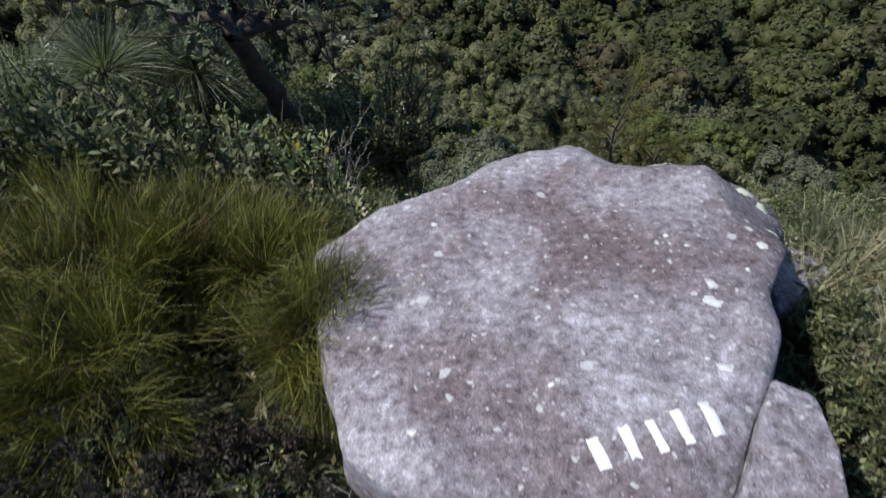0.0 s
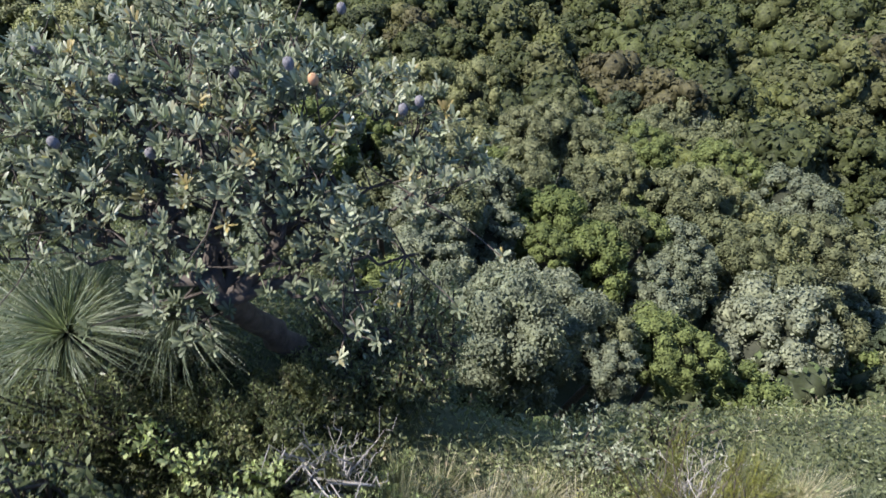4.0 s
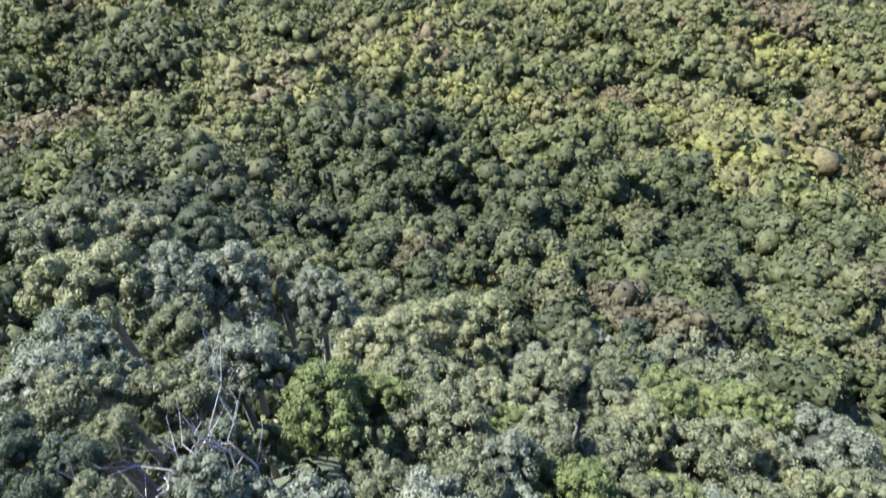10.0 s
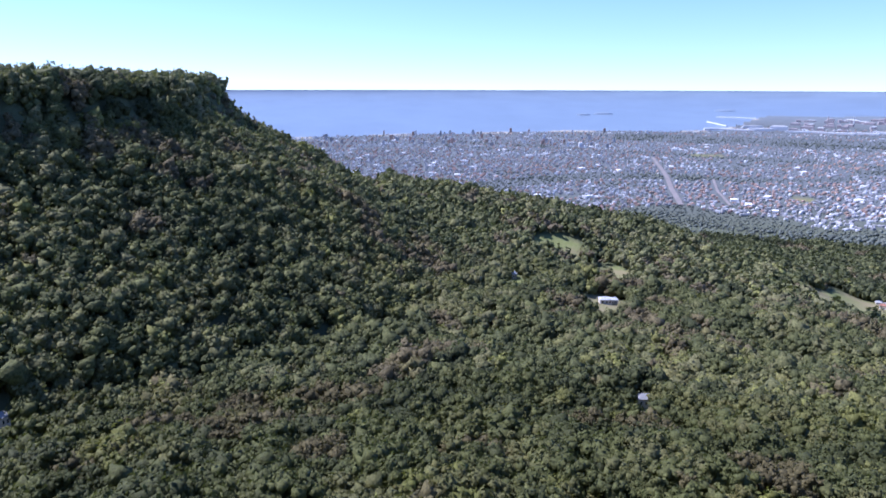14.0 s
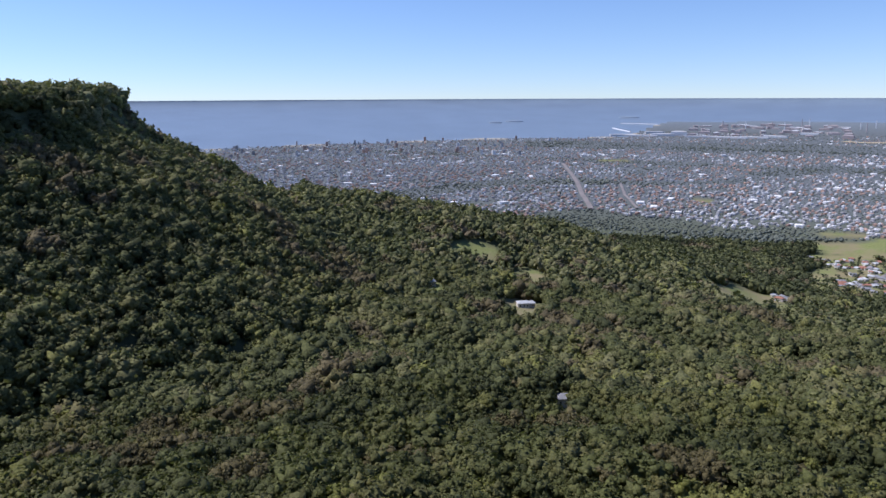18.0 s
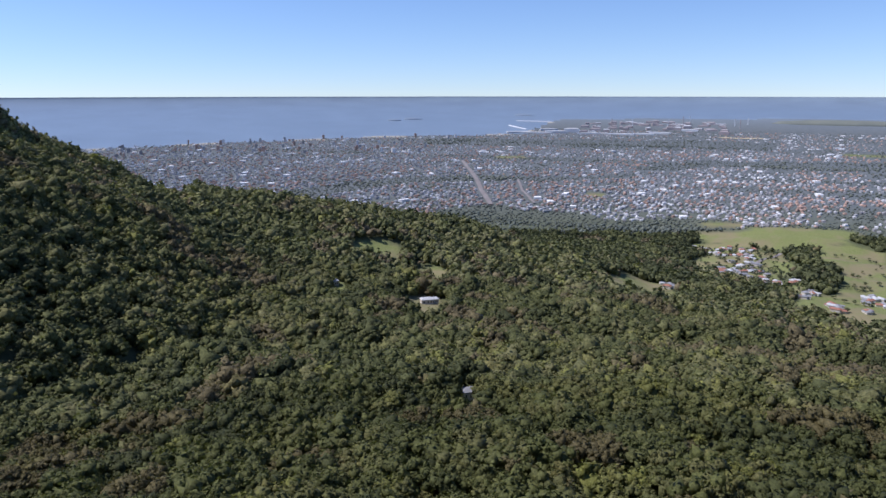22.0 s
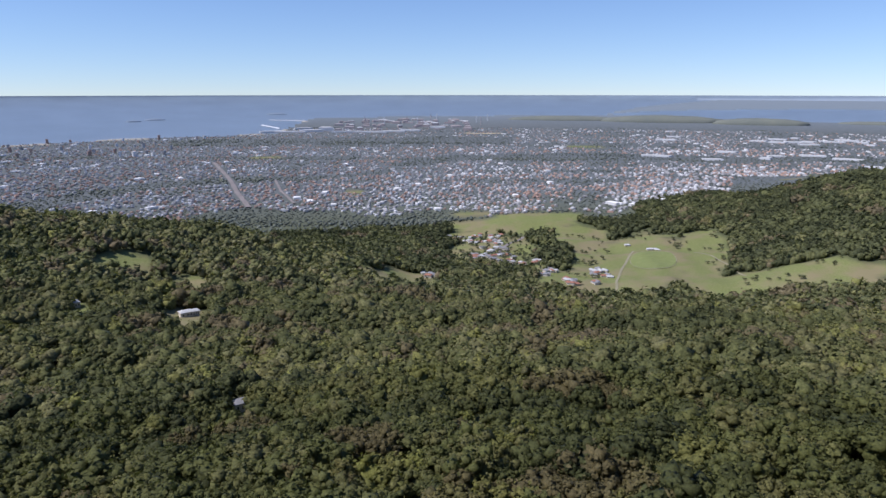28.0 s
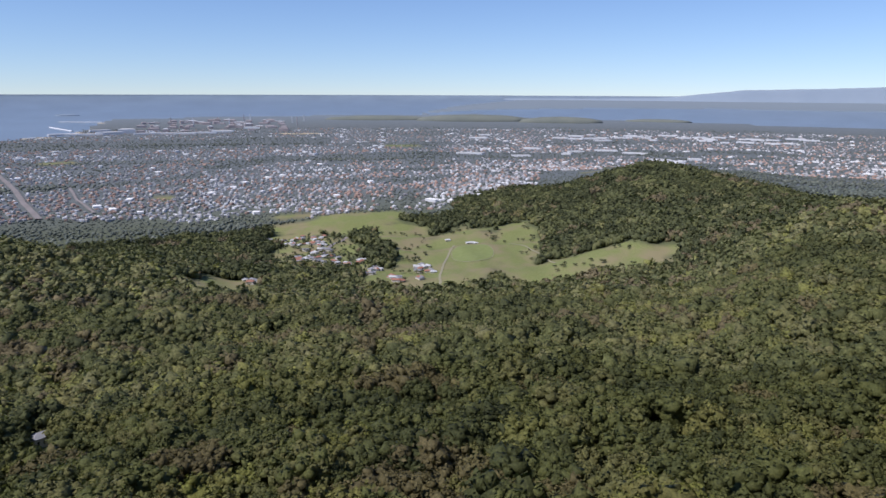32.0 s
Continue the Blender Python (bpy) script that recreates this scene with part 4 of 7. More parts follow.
def crowned_forest(name, label, h0, h1, r0, r1, gap, wider, mat, seed, lumps, cards, size, keep=None, stem=0.66, ball=OCTA):
    """Closed forest of separate crowns in stands of one kind: a stand shares its tint, height and crown size."""
    rg = np.random.default_rng(seed)
    models = [far_crown(rg, lumps, cards, size, fl, ball) for fl in (1.0, 0.8, 1.2, 0.7, 1.0, 1.35, 0.9)]
    spots = scatter(rg, h0, h1, r0, r1, gap, wider)
    x, y = polar(spots[:, 0], spots[:, 1])
    ok = wooded(x, y, spots[:, 0], spots[:, 1])
    if keep is not None:
        ok &= keep(spots[:, 0], spots[:, 1])
    spots, x, y = spots[ok], x[ok], y[ok]
    n = len(x)
    stand = scatter(rg, h0 - 2, h1 + 2, max(r0 - gap, 5), r1 + gap * 4, gap * 2.6, wider * 2.6)
    kx, ky = polar(stand[:, 0], stand[:, 1])
    kind = np.concatenate([np.argmin((x[i:i + 400, None] - kx) ** 2 + (y[i:i + 400, None] - ky) ** 2, axis=1) for i in range(0, n, 400)])
    m = len(kx)
    # tint also paints haze on the left slopes and shade on the far hill
    base = np.interp(stand[:, 0], [-36, -5, 15, 45, 80], [0.34, 0.36, 0.42, 0.47, 0.42])
    aim = np.where(((stand[:, 0] > 47) & (stand[:, 1] > 1380)) | ((stand[:, 0] > 20) & (stand[:, 1] > 1250)), 0.2, 0.44)
    base = base + (aim - base) * np.interp(stand[:, 1], [380, 700], [0.0, 1.0])
    ktint = np.clip(base + wave(kx, ky, 95, 2.0) * 0.16 + rg.normal(size=m) * 0.15, 0.0, 0.80)
    odds = 0.03 + 0.55 * (wave(kx, ky, 75, 9.0) > 0.32) * np.interp(stand[:, 1], [120, 230, 600, 1000], [0.2, 1.0, 1.0, 0.35])
    ktint = np.where(rg.uniform(size=m) < odds, rg.uniform(0.85, 1.0, m), ktint)
    kscale, klift = np.clip(rg.lognormal(0.0, 0.36, m), 0.55, 2.0), rg.normal(size=m) * np.interp(stand[:, 1], [150, 700], [2.0, 0.9])
    tint = np.clip(ktint[kind] + rg.normal(size=n) * np.where(ktint[kind] > 0.84, 0.04, 0.1), 0.0, 1.0)
    wide = (gap + wider * (spots[:, 1] - r0)) * stem * np.clip(kscale[kind] * rg.lognormal(0.0, 0.28, n), 0.5, 1.7 if lumps > 8 else 1.3)
    top = terrain(x, y) + TREE_H * 0.8 + wide * 0.55 + klift[kind] + rg.normal(size=n) * 1.1 - 3.0 * (rg.uniform(size=n) < 0.1)
    big = rg.uniform(size=n) < 0.07
    wide, top = np.where(big, wide * 1.35, wide), np.where(big, top + 2.2, top)
    which, turn, tall = rg.integers(len(models), size=n), rg.uniform(0, 6.283, n), rg.uniform(0.8, 1.15, n)
    vs, fs, ts, count = [], [], [], 0
    for k, (v, f) in enumerate(models):
        i = np.nonzero(which == k)[0]
        ca, sa = np.cos(turn[i])[:, None] * wide[i, None], np.sin(turn[i])[:, None] * wide[i, None]
        p = np.stack([v[:, 0] * ca - v[:, 1] * sa + x[i, None], v[:, 0] * sa + v[:, 1] * ca + y[i, None], v[:, 2] * (wide * tall)[i, None] + top[i, None]], -1)
        vs.append(p.reshape(-1, 3))
        fs.append((f[None] + (np.arange(len(i)) * len(v))[:, None, None]).reshape(-1, 3) + count)
        ts.append(np.repeat(tint[i], len(v)))
        count += len(i) * len(v)
    t = np.concatenate(ts)
    me = mesh_from(name, squeeze(np.concatenate(vs)), np.concatenate(fs), mat, True, tint=t, inner=np.zeros(len(t)))
    tagged(new(name, me), label, "forest", kind="stuff")
    print(name, n, len(me.polygons))


crowned_forest("near_forest", "dense dark rainforest on the steep slope", -62, 68, 50, 155, 5.9, 0.008, M_LEAF_A, 3, 24, 430, 0.15, None, 0.72, ICO0)
crowned_forest("slope_forest", "dense mixed forest low on the slope", 66, 88, 60, 190, 6.4, 0.004, M_LEAF_B, 13, 14, 110, 0.22, None, 0.7)
crowned_forest("forest", "dense mixed green and brown forest on the hillside", -42, 88, 150, 440, 9.2, 0.002, M_LEAF_B, 4, 16, 170, 0.17, None, 0.72)
crowned_forest("far_forest", "dense gum forest over the valley and its spurs", -44, 88, 432, 912, 9.0, 0.002, M_LEAF_C, 5, 5, 44, 0.30, None, 0.72)
crowned_forest("spur_forest", "dense gum forest over the far spur and the hills", -46, 90, 904, 2300, 9.2, 0.0022, M_LEAF_D, 6, 1, 9, 0.6,
               lambda h, r: ((h > 36) | ((h > 20) & (r < 1950)) | ((h > -6) & (r < 1420)) | (r < 1180)) & ((r < 2000) | (h > 50)), 0.76)

# a bushy tree rooted in the cliff face below the ledge
leaf, core = crown(rg, 1.9, 2.8, 60, 11000, 0.10, ICO1, 0.86)
for x, y, z, k in ((1.7, -0.35, -12.7, 0.72), (2.9, 0.5, -14.6, 0.6), (0.2, 0.6, -14.2, 0.6)):
    root = tagged(new("cliff_tree"), "bushy grey-green tree rooted in the cliff face", "tree", "trees on the cliff face")
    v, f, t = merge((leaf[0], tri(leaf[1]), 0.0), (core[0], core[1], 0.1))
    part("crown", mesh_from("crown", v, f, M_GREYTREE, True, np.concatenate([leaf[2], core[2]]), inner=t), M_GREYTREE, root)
    v, f = tube([(0, -0.2, -2.4), (0, 0.1, -1.0), (0.1, 0, 0.6)], [0.14, 0.11, 0.06], 7)
    part("trunk", mesh_from("trunk", v, f, M_BARK, True), M_BARK, root)
    root.location, root.rotation_euler, root.scale = (x, y, EYE_Z + z), (0, 0, x * 2.0), (k, k, k)

# ---------------------------------------------------------------- the plain: houses, trees, port


def box_roofs(n, x, y, z, w, d, hgt, rise, turn, tint):
    """Small hipped houses: walls and roof as triangles."""
    base = np.array([[-1, -1, 0], [1, -1, 0], [1, 1, 0], [-1, 1, 0], [-1, -1, 1], [1, -1, 1], [1, 1, 1], [-1, 1, 1], [-0.5, 0, 2], [0.5, 0, 2]], float)
    tris = np.array([[0, 1, 5], [0, 5, 4], [1, 2, 6], [1, 6, 5], [2, 3, 7], [2, 7, 6], [3, 0, 4], [3, 4, 7], [4, 5, 9], [4, 9, 8], [5, 6, 9], [6, 7, 8], [6, 8, 9], [7, 4, 8]])
    p = np.repeat(base[None], n, 0)
    X = p[..., 0] * w[:, None] * 0.5
    Y = p[..., 1] * d[:, None] * 0.5
    Z = np.where(p[..., 2] > 1.5, (hgt + rise)[:, None], p[..., 2] * hgt[:, None])
    c, s = np.cos(turn)[:, None], np.sin(turn)[:, None]
    v = np.stack([X * c - Y * s + x[:, None], X * s + Y * c + y[:, None], Z + z[:, None]], -1).reshape(-1, 3)
    f = (tris[None] + (np.arange(n) * 10)[:, None, None]).reshape(-1, 3)
    return v, f, np.repeat(tint, 10)


def wood_belt(h, r, x, y):
    """Bushland left between the suburbs."""
    n = wave(x, y, 210, 8.0)
    near = (r < 2450 + 380 * n) & (h > 14) & (h < 38)
    harbour = (np.abs(r - 6200 + 160 * n) < 420) & (h > 13) & (h < 40)
    creek = np.abs(np.where(h < 30, 3400, 3900) + (h - 22) * 26 + 420 * wave(x, y, 700, 3.0) - r) < 130 + 130 * n
    hill = (h > 62) & (r < 3900 + 300 * n)
    return near | harbour | creek | hill


ROADS = [[(18.4, 2500), (17.6, 2900), (17.2, 3300), (16.4, 3900), (16.0, 4300)], [(22.0, 2550), (21.0, 2900), (20.6, 3300)]]


def on_road(h, r):
    """Beside or on one of the two roads that lead through the suburb."""
    near = np.zeros(len(h), bool)
    for pts in ROADS:
        way = np.interp(r, [p[1] for p in pts], [p[0] for p in pts])
        near |= (np.abs(np.radians(h - way)) * r < 20) & (r > pts[0][1] - 20) & (r < pts[-1][1] + 20)
    return near


def town():
    rg = np.random.default_rng(21)
    pts = scatter(rg, -32, 84, 2000, 8200, 21, 0.0085)
    h, r = pts[:, 0], pts[:, 1]
    x, y = polar(h, r)
    dens = wave(x, y, 420, 1.0) * 0.55 + wave(x, y, 130, 6.0) * 0.45 + np.interp(h, [-10, 8, 30, 60], [0.35, 0.25, -0.05, -0.05])
    ok = (dens + rg.normal(size=len(h)) * 0.16 > -0.22) & (r < coast(h) - 150) & (rg.uniform(size=len(h)) < 0.86) & ((h < 57) | (r > 3300)) & (cleared(x, y) < 0.9) & ~wood_belt(h, r, x, y) & ~on_road(h, r)
    x, y, h, r = x[ok], y[ok], h[ok], r[ok]
    n = len(x)
    z = terrain(x, y)
    big = rg.uniform(size=n) < np.where(r > 4200, 0.03, 0.008)
    w = np.where(big, rg.uniform(20, 50, n), rg.uniform(8, 15, n))
    d = np.where(big, rg.uniform(15, 30, n), rg.uniform(7, 10, n))
    hg = np.where(big, rg.uniform(6, 10, n), rg.uniform(4, 7, n))
    tall = (rg.uniform(size=n) < 0.05) & (r > 5000) & (h < 16)
    hg = np.where(tall, rg.uniform(18, 40, n), hg)
    w = np.where(tall, 20.0, w)
    turn = np.round(rg.uniform(0, 4, n)) * 0.4 + rg.normal(size=n) * 0.1
    hue = np.where(big, 0.95, np.clip(rg.uniform(0, 0.92, n) + wave(x, y, 260, 3.0) * 0.3, 0, 0.92))
    rise = np.where(big | tall, 1.0, 2.4)
    order = np.argsort(r)
    for i in order[:170]:
        mat = M_WHITEROOF if hue[i] < 0.24 or hue[i] > 0.92 else (M_GREYROOF if hue[i] < 0.6 else M_TILE)
        hv, hf, _ = box_roofs(1, *(np.array([a[i]]) for a in (x, y, z, w, d, hg, rise, turn, hue)))
        root = tagged(new("suburban_house"), {M_WHITEROOF: "pale-roofed house at the near edge of the suburb", M_GREYROOF: "grey-roofed house at the near edge of the suburb", M_TILE: "terracotta-roofed house at the near edge of the suburb"}[mat], "house", "houses at the edge of the suburb")
        part("wall", mesh_from("wall", squeeze(hv[:8]), hf[:8], M_WALL), M_WALL, root)
        part("roof", mesh_from("roof", squeeze(hv[4:] + np.array([0, 0, 0.05])), hf[8:] - 4, mat), mat, root)
    x, y, z, w, d, hg, rise, turn, hue = (a[order[170:]] for a in (x, y, z, w, d, hg, rise, turn, hue))
    n = len(x)
    v, f, t = box_roofs(n, x, y, z, w, d, hg, rise, turn, hue)
    tagged(new("town_houses", mesh_from("town_houses", squeeze(v), f, M_TOWN, False, tint=t)), "suburb of pale and terracotta roofed houses on the plain", "houses", kind="stuff")
    pts = scatter(rg, -34, 86, 1950, 8600, 15, 0.0072)
    h, r = pts[:, 0], pts[:, 1]
    x, y = polar(h, r)
    belt = wood_belt(h, r, x, y)
    ok = (r < coast(h) - 200) & ((wave(x, y, 120, 4.0) + rg.normal(size=len(x)) * 0.4 > -0.22) | belt) & (cleared(x, y) < 0.92) & ~on_road(h, r)
    x, y, r, belt = x[ok], y[ok], r[ok], belt[ok]
    z = terrain(x, y)
    n = len(x)
    iv = np.array([(1, 0, 0), (-1, 0, 0), (0, 1, 0), (0, -1, 0), (0, 0, 1), (0, 0, -1)], float)
    jf = np.array([(0, 2, 4), (2, 1, 4), (1, 3, 4), (3, 0, 4), (2, 0, 5), (1, 2, 5), (3, 1, 5), (0, 3, 5)])
    s = rg.uniform(2.6, 5.6, n) * np.interp(wave(x, y, 420, 1.0) * 0.55 + wave(x, y, 130, 6.0) * 0.45, [-0.6, 0.1], [1.3, 0.62]) * np.interp(r, [2000, 8000], [1.0, 1.5]) * np.where(belt, 1.5, 1.0)
    p = iv[None] * s[:, None, None] * np.array([1, 1, 0.7]) * (1 + rg.normal(size=(n, len(iv), 1)) * 0.2)
    p = p * rg.uniform(0.7, 1.4, (n, 1, 3)) + np.stack([x, y, z + s * 0.35], -1)[:, None]
    f = (jf[None] + (np.arange(n) * len(iv))[:, None, None]).reshape(-1, 3)
    t = np.repeat(np.clip(rg.normal(0.4, 0.2, n) + wave(x, y, 300, 2.0) * 0.35, 0, 1.0), len(iv))
    tagged(new("town_trees", mesh_from("town_trees", squeeze(p.reshape(-1, 3)), f, M_TOWNLEAF, True, tint=t)), "dark green trees between the houses of the plain", "trees", kind="stuff")
    print("town", len(v) // 10, n)


M_TOWNLEAF = leaf_material("town_tree_leaf", "tint", [(0.0, (0.070, 0.086, 0.076)), (0.4, (0.096, 0.112, 0.094)), (1.0, (0.138, 0.148, 0.118))], 0.8, 0.0, 0.3)
town()


def far_box(x, y, z, w, d, hgt, turn):
    """A gabled shed far off, drawn in with the plain."""
    v, f, _ = box_roofs(1, np.array([x]), np.array([y]), np.array([z]), np.array([w]), np.array([d]), np.array([hgt]), np.array([hgt * 0.25]), np.array([turn]), np.array([0.0]))
    return squeeze(v), f


def shed(name, label, category, group, h, r, w, d, hgt, turn, mat, roof_mat=None):
    """shed > wall, roof."""
    x, y = polar(h, r)
    z = max(float(terrain(x, y)), 1.5)
    root = tagged(new(name), label, category, group)
    v, f = far_box(x, y, z, w, d, hgt, turn)
    part("wall", mesh_from("wall", v[:8], f[:8], mat), mat, root)
    part("roof", mesh_from("roof", v[4:] + np.array([0, 0, 0.05]), f[8:] - 4, roof_mat or mat), roof_mat or mat, root)
    return root


# rust brown paled and greyed to paint the haze of distance
M_STEEL = plain("hazy_rusty_steelworks", (0.30, 0.26, 0.26), (0.40, 0.36, 0.36), 0.02, 0.8)
M_SHED = plain("pale_sheds", (0.50, 0.52, 0.55), (0.66, 0.67, 0.69), 0.01, 0.6)
rg = np.random.default_rng(31)
# port sheds, grain terminal and steelworks by the harbour
for h, r, w, d, hg in ((20.6, 7560, 260, 60, 18), (22.0, 7500, 330, 55, 16), (23.6, 7600, 240, 70, 24), (24.8, 7750, 160, 60, 40), (26.4, 7480, 300, 45, 14), (28.4, 7420, 340, 50, 14),
                       (30.2, 7500, 260, 45, 14), (31.6, 7700, 220, 50, 16), (23.0, 8100, 200, 50, 20), (33.8, 8300, 180, 50, 18)):
    shed("port_shed", "long pale shed beside the harbour", "shed", "harbour sheds", h, r, w, d, hg, math.radians(-h + rg.uniform(-14, 14)), M_SHED, M_WHITEROOF)
for i in range(64):
    h, r = rg.uniform(25.5, 36.5), rg.uniform(7700, 10400)
    shed("steelworks_building", "steelworks hall in haze-paled brown beside the harbour", "works hall", "steelworks halls", h, r, rg.uniform(40, 130), rg.uniform(25, 50), rg.uniform(12, 32), math.radians(-h + rg.uniform(-20, 20)), M_STEEL, M_STEEL if i % 3 else M_SHED)
for i in range(9):
    h, r = rg.uniform(27, 42), rg.uniform(8600, 10200)
    x, y = polar(h, r)
    z = float(terrain(x, y))
    v, f = tube([(x, y, z), (x, y, z + 45), (x, y, z + rg.uniform(80, 120))], [6, 5, 4], 8)
    tagged(new("chimney", mesh_from("chimney", squeeze(v), f, M_STEEL if i % 2 else M_SHED, True)), "tall industrial chimney on the plain", "chimney", "industrial chimneys")
# white warehouses in a band before the lake
for i in range(46):
    h = rg.uniform(50, 77)
    r = rg.uniform(6400, 7300) if i < 34 else rg.uniform(4300, 5300)
    shed("warehouse", "large white-roofed warehouse on the plain", "warehouse", "warehouses", h, r, rg.uniform(60, 170), rg.uniform(40, 90), 10, math.radians(-h + rg.uniform(-25, 25)), M_SHED, M_WHITEROOF)


def ribbon(name, label, category, pts, wide, mat, lift=1.5):
    """A road over the plain: pts are headings and distances."""
    hs = np.interp(np.linspace(0, len(pts) - 1, 60), range(len(pts)), [p[0] for p in pts])
    rs = np.interp(np.linspace(0, len(pts) - 1, 60), range(len(pts)), [p[1] for p in pts])
    x, y = polar(hs, rs)
    c = np.stack([x, y], 1)
    t = unit(np.gradient(c, axis=0))
    s = np.stack([-t[:, 1], t[:, 0]], 1) * wide * 0.5
    a, b = c - s, c + s
    za, zb = terrain(a[:, 0], a[:, 1]) + lift, terrain(b[:, 0], b[:, 1]) + lift
    v = np.empty((120, 3))
    v[0::2] = np.concatenate([a, za[:, None]], 1)
    v[1::2] = np.concatenate([b, zb[:, None]], 1)
    f = np.array([[2 * i, 2 * i + 1, 2 * i + 3, 2 * i + 2] for i in range(59)])
    tagged(new(name, mesh_from(name, squeeze(v), f[:, ::-1], mat, True)), label, category, kind="structure")


M_ROAD = plain("concrete_road", (0.17, 0.155, 0.15), (0.24, 0.215, 0.21), 0.02, 0.85)
ribbon("road", "pale highway running through the suburb", "road", ROADS[0], 20, M_ROAD, 5.0)
ribbon("road", "pale road through the suburb", "road", ROADS[1], 11, M_ROAD, 5.0)
# bare yellow spoil ground by the harbour
M_SPOIL = plain("yellow_spoil", (0.40, 0.34, 0.22), (0.50, 0.43, 0.30), 0.01, 0.95)
ribbon("spoil_ground", "bare yellow earthworks on the plain", "bare ground", [(36.0, 7250), (37.5, 7150), (39.0, 7250)], 110, M_SPOIL, 4.0)


def breakwater(h0, r0, h1, r1):
    x0, y0 = polar(h0, r0)
    x1, y1 = polar(h1, r1)
    v, f = tube([(x0 + (x1 - x0) * s, y0 + (y1 - y0) * s, 1.0) for s in np.linspace(0, 1, 12)], [9] * 12, 8)
    tagged(new("breakwater", mesh_from("breakwater", squeeze(v), f, M_SHED, True)), "stone breakwater at the harbour mouth", "breakwater", "breakwaters")


breakwater(23.2, 10600, 20.4, 10900)
breakwater(21.2, 8500, 19.8, 9400)
# small islands off the coast
for h, r, s in ((10.5, 11000, 110), (12.0, 11500, 160), (21.0, 13500, 200)):
    x, y = polar(h, r)
    v = ICO2[0] * np.array([s, s * 0.6, 22]) + np.array([x, y, 0])
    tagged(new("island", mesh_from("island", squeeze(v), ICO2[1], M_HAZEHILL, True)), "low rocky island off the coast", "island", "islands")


def ridge(name, label, h0, h1, r, tops, mat, deep=3000):
    """A far range of hills: tops by heading."""
    hs = np.linspace(h0, h1, 120)
    top = np.interp(hs, np.linspace(h0, h1, len(tops)), tops) + wave(hs * 30, hs * 11, 9, 1.0) * 12
    rows = []
    for k, (dr, sc) in enumerate(((-deep, 0.0), (-deep * 0.5, 0.45), (-deep * 0.15, 0.9), (0, 1.0), (deep * 0.5, 0.5), (deep, 0.0))):
        x, y = polar(hs, r + dr)
        rows.append(np.stack([x, y, top * sc - 20 * (sc == 0)], -1))
    g = np.stack(rows)
    n, m = g.shape[:2]
    idx = np.arange(n * m).reshape(n, m)
    f = np.stack([idx[:-1, :-1], idx[:-1, 1:], idx[1:, 1:], idx[1:, :-1]], -1).reshape(-1, 4)[:, ::-1]
    tagged(new(name, mesh_from(name, squeeze(g.reshape(-1, 3)), f, mat, True)), label, "hills", kind="structure")


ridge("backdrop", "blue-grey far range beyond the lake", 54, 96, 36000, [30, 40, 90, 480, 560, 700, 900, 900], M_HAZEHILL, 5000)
M_LOWHILL = plain("low_hill_grass", (0.125, 0.142, 0.128), (0.160, 0.172, 0.145), 0.01, 0.95)
for h, r, wd, hg in ((51.5, 10400, 900, 95), (58.5, 10000, 620, 85), (44.0, 10800, 900, 60), (66.0, 10700, 500, 40)):
    x, y = polar(h, r)
    a = math.radians(-h)
    v = ICO2[0] * np.array([wd, wd * 0.5, hg])
    v = np.stack([v[:, 0] * math.cos(a) - v[:, 1] * math.sin(a) + x, v[:, 0] * math.sin(a) + v[:, 1] * math.cos(a) + y, v[:, 2] + 6], 1)
    tagged(new("hill", mesh_from("hill", squeeze(v), ICO2[1], M_LOWHILL, True)), "low grassy hill on the far plain", "hill", kind="structure")

# ---------------------------------------------------------------- houses by the clearings


def house(x, y, w, d, hgt, turn, roof_mat, label, wing=False):
    """house > wall, roof, wing wall and roof where it has one."""
    z = float(terrain(x, y)) - 0.3
    root = tagged(new("house"), label, "house", "houses by the clearings")
    root.location = (x, y, z)
    root.rotation_euler = (0, 0, turn)

    def block(cx, cy, bw, bd, bh, rise, eave=0.6):
        v, f, _ = box_roofs(1, np.array([cx]), np.array([cy]), np.array([0.0]), np.array([bw]), np.array([bd]), np.array([bh]), np.array([rise]), np.array([0.0]), np.array([0.0]))
        part("wall", mesh_from("wall", v, f[:8], M_WALL), M_WALL, root)
        bm = bmesh.new()
        e = eave
        lo = [bm.verts.new((cx + sx * (bw / 2 + e), cy + sy * (bd / 2 + e), bh + k)) for k in (-0.15, 0.1) for sx, sy in ((-1, -1), (1, -1), (1, 1), (-1, 1))]
        top = [bm.verts.new((cx + s * bw * 0.25, cy, bh + rise)) for s in (-1, 1)]
        bm.faces.new(lo[3::-1])
        for i in range(4):
            j = (i + 1) % 4
            bm.faces.new((lo[i], lo[j], lo[4 + j], lo[4 + i]))
        bm.faces.new((lo[4], lo[5], top[1], top[0]))
        bm.faces.new((lo[5], lo[6], top[1]))
        bm.faces.new((lo[6], lo[7], top[0], top[1]))
        bm.faces.new((lo[7], lo[4], top[0]))
        part("roof", bm, roof_mat, root)
        for s in (-0.3, 0.05, 0.32):
            bm = bmesh.new()
            bmesh.ops.create_cube(bm, size=1.0, matrix=Matrix.Translation((cx + s * bw, cy - bd / 2, bh * 0.55)) @ Matrix.Diagonal((bw * 0.13, 0.12, bh * 0.36, 1)))
            part("window", bm, M_GLASSDARK, root)
    block(0, 0, w, d, hgt, 2.4)
    if wing:
        block(w * 0.42, -d * 0.62, w * 0.45, d * 0.8, hgt * 0.96, 2.0)
    return root


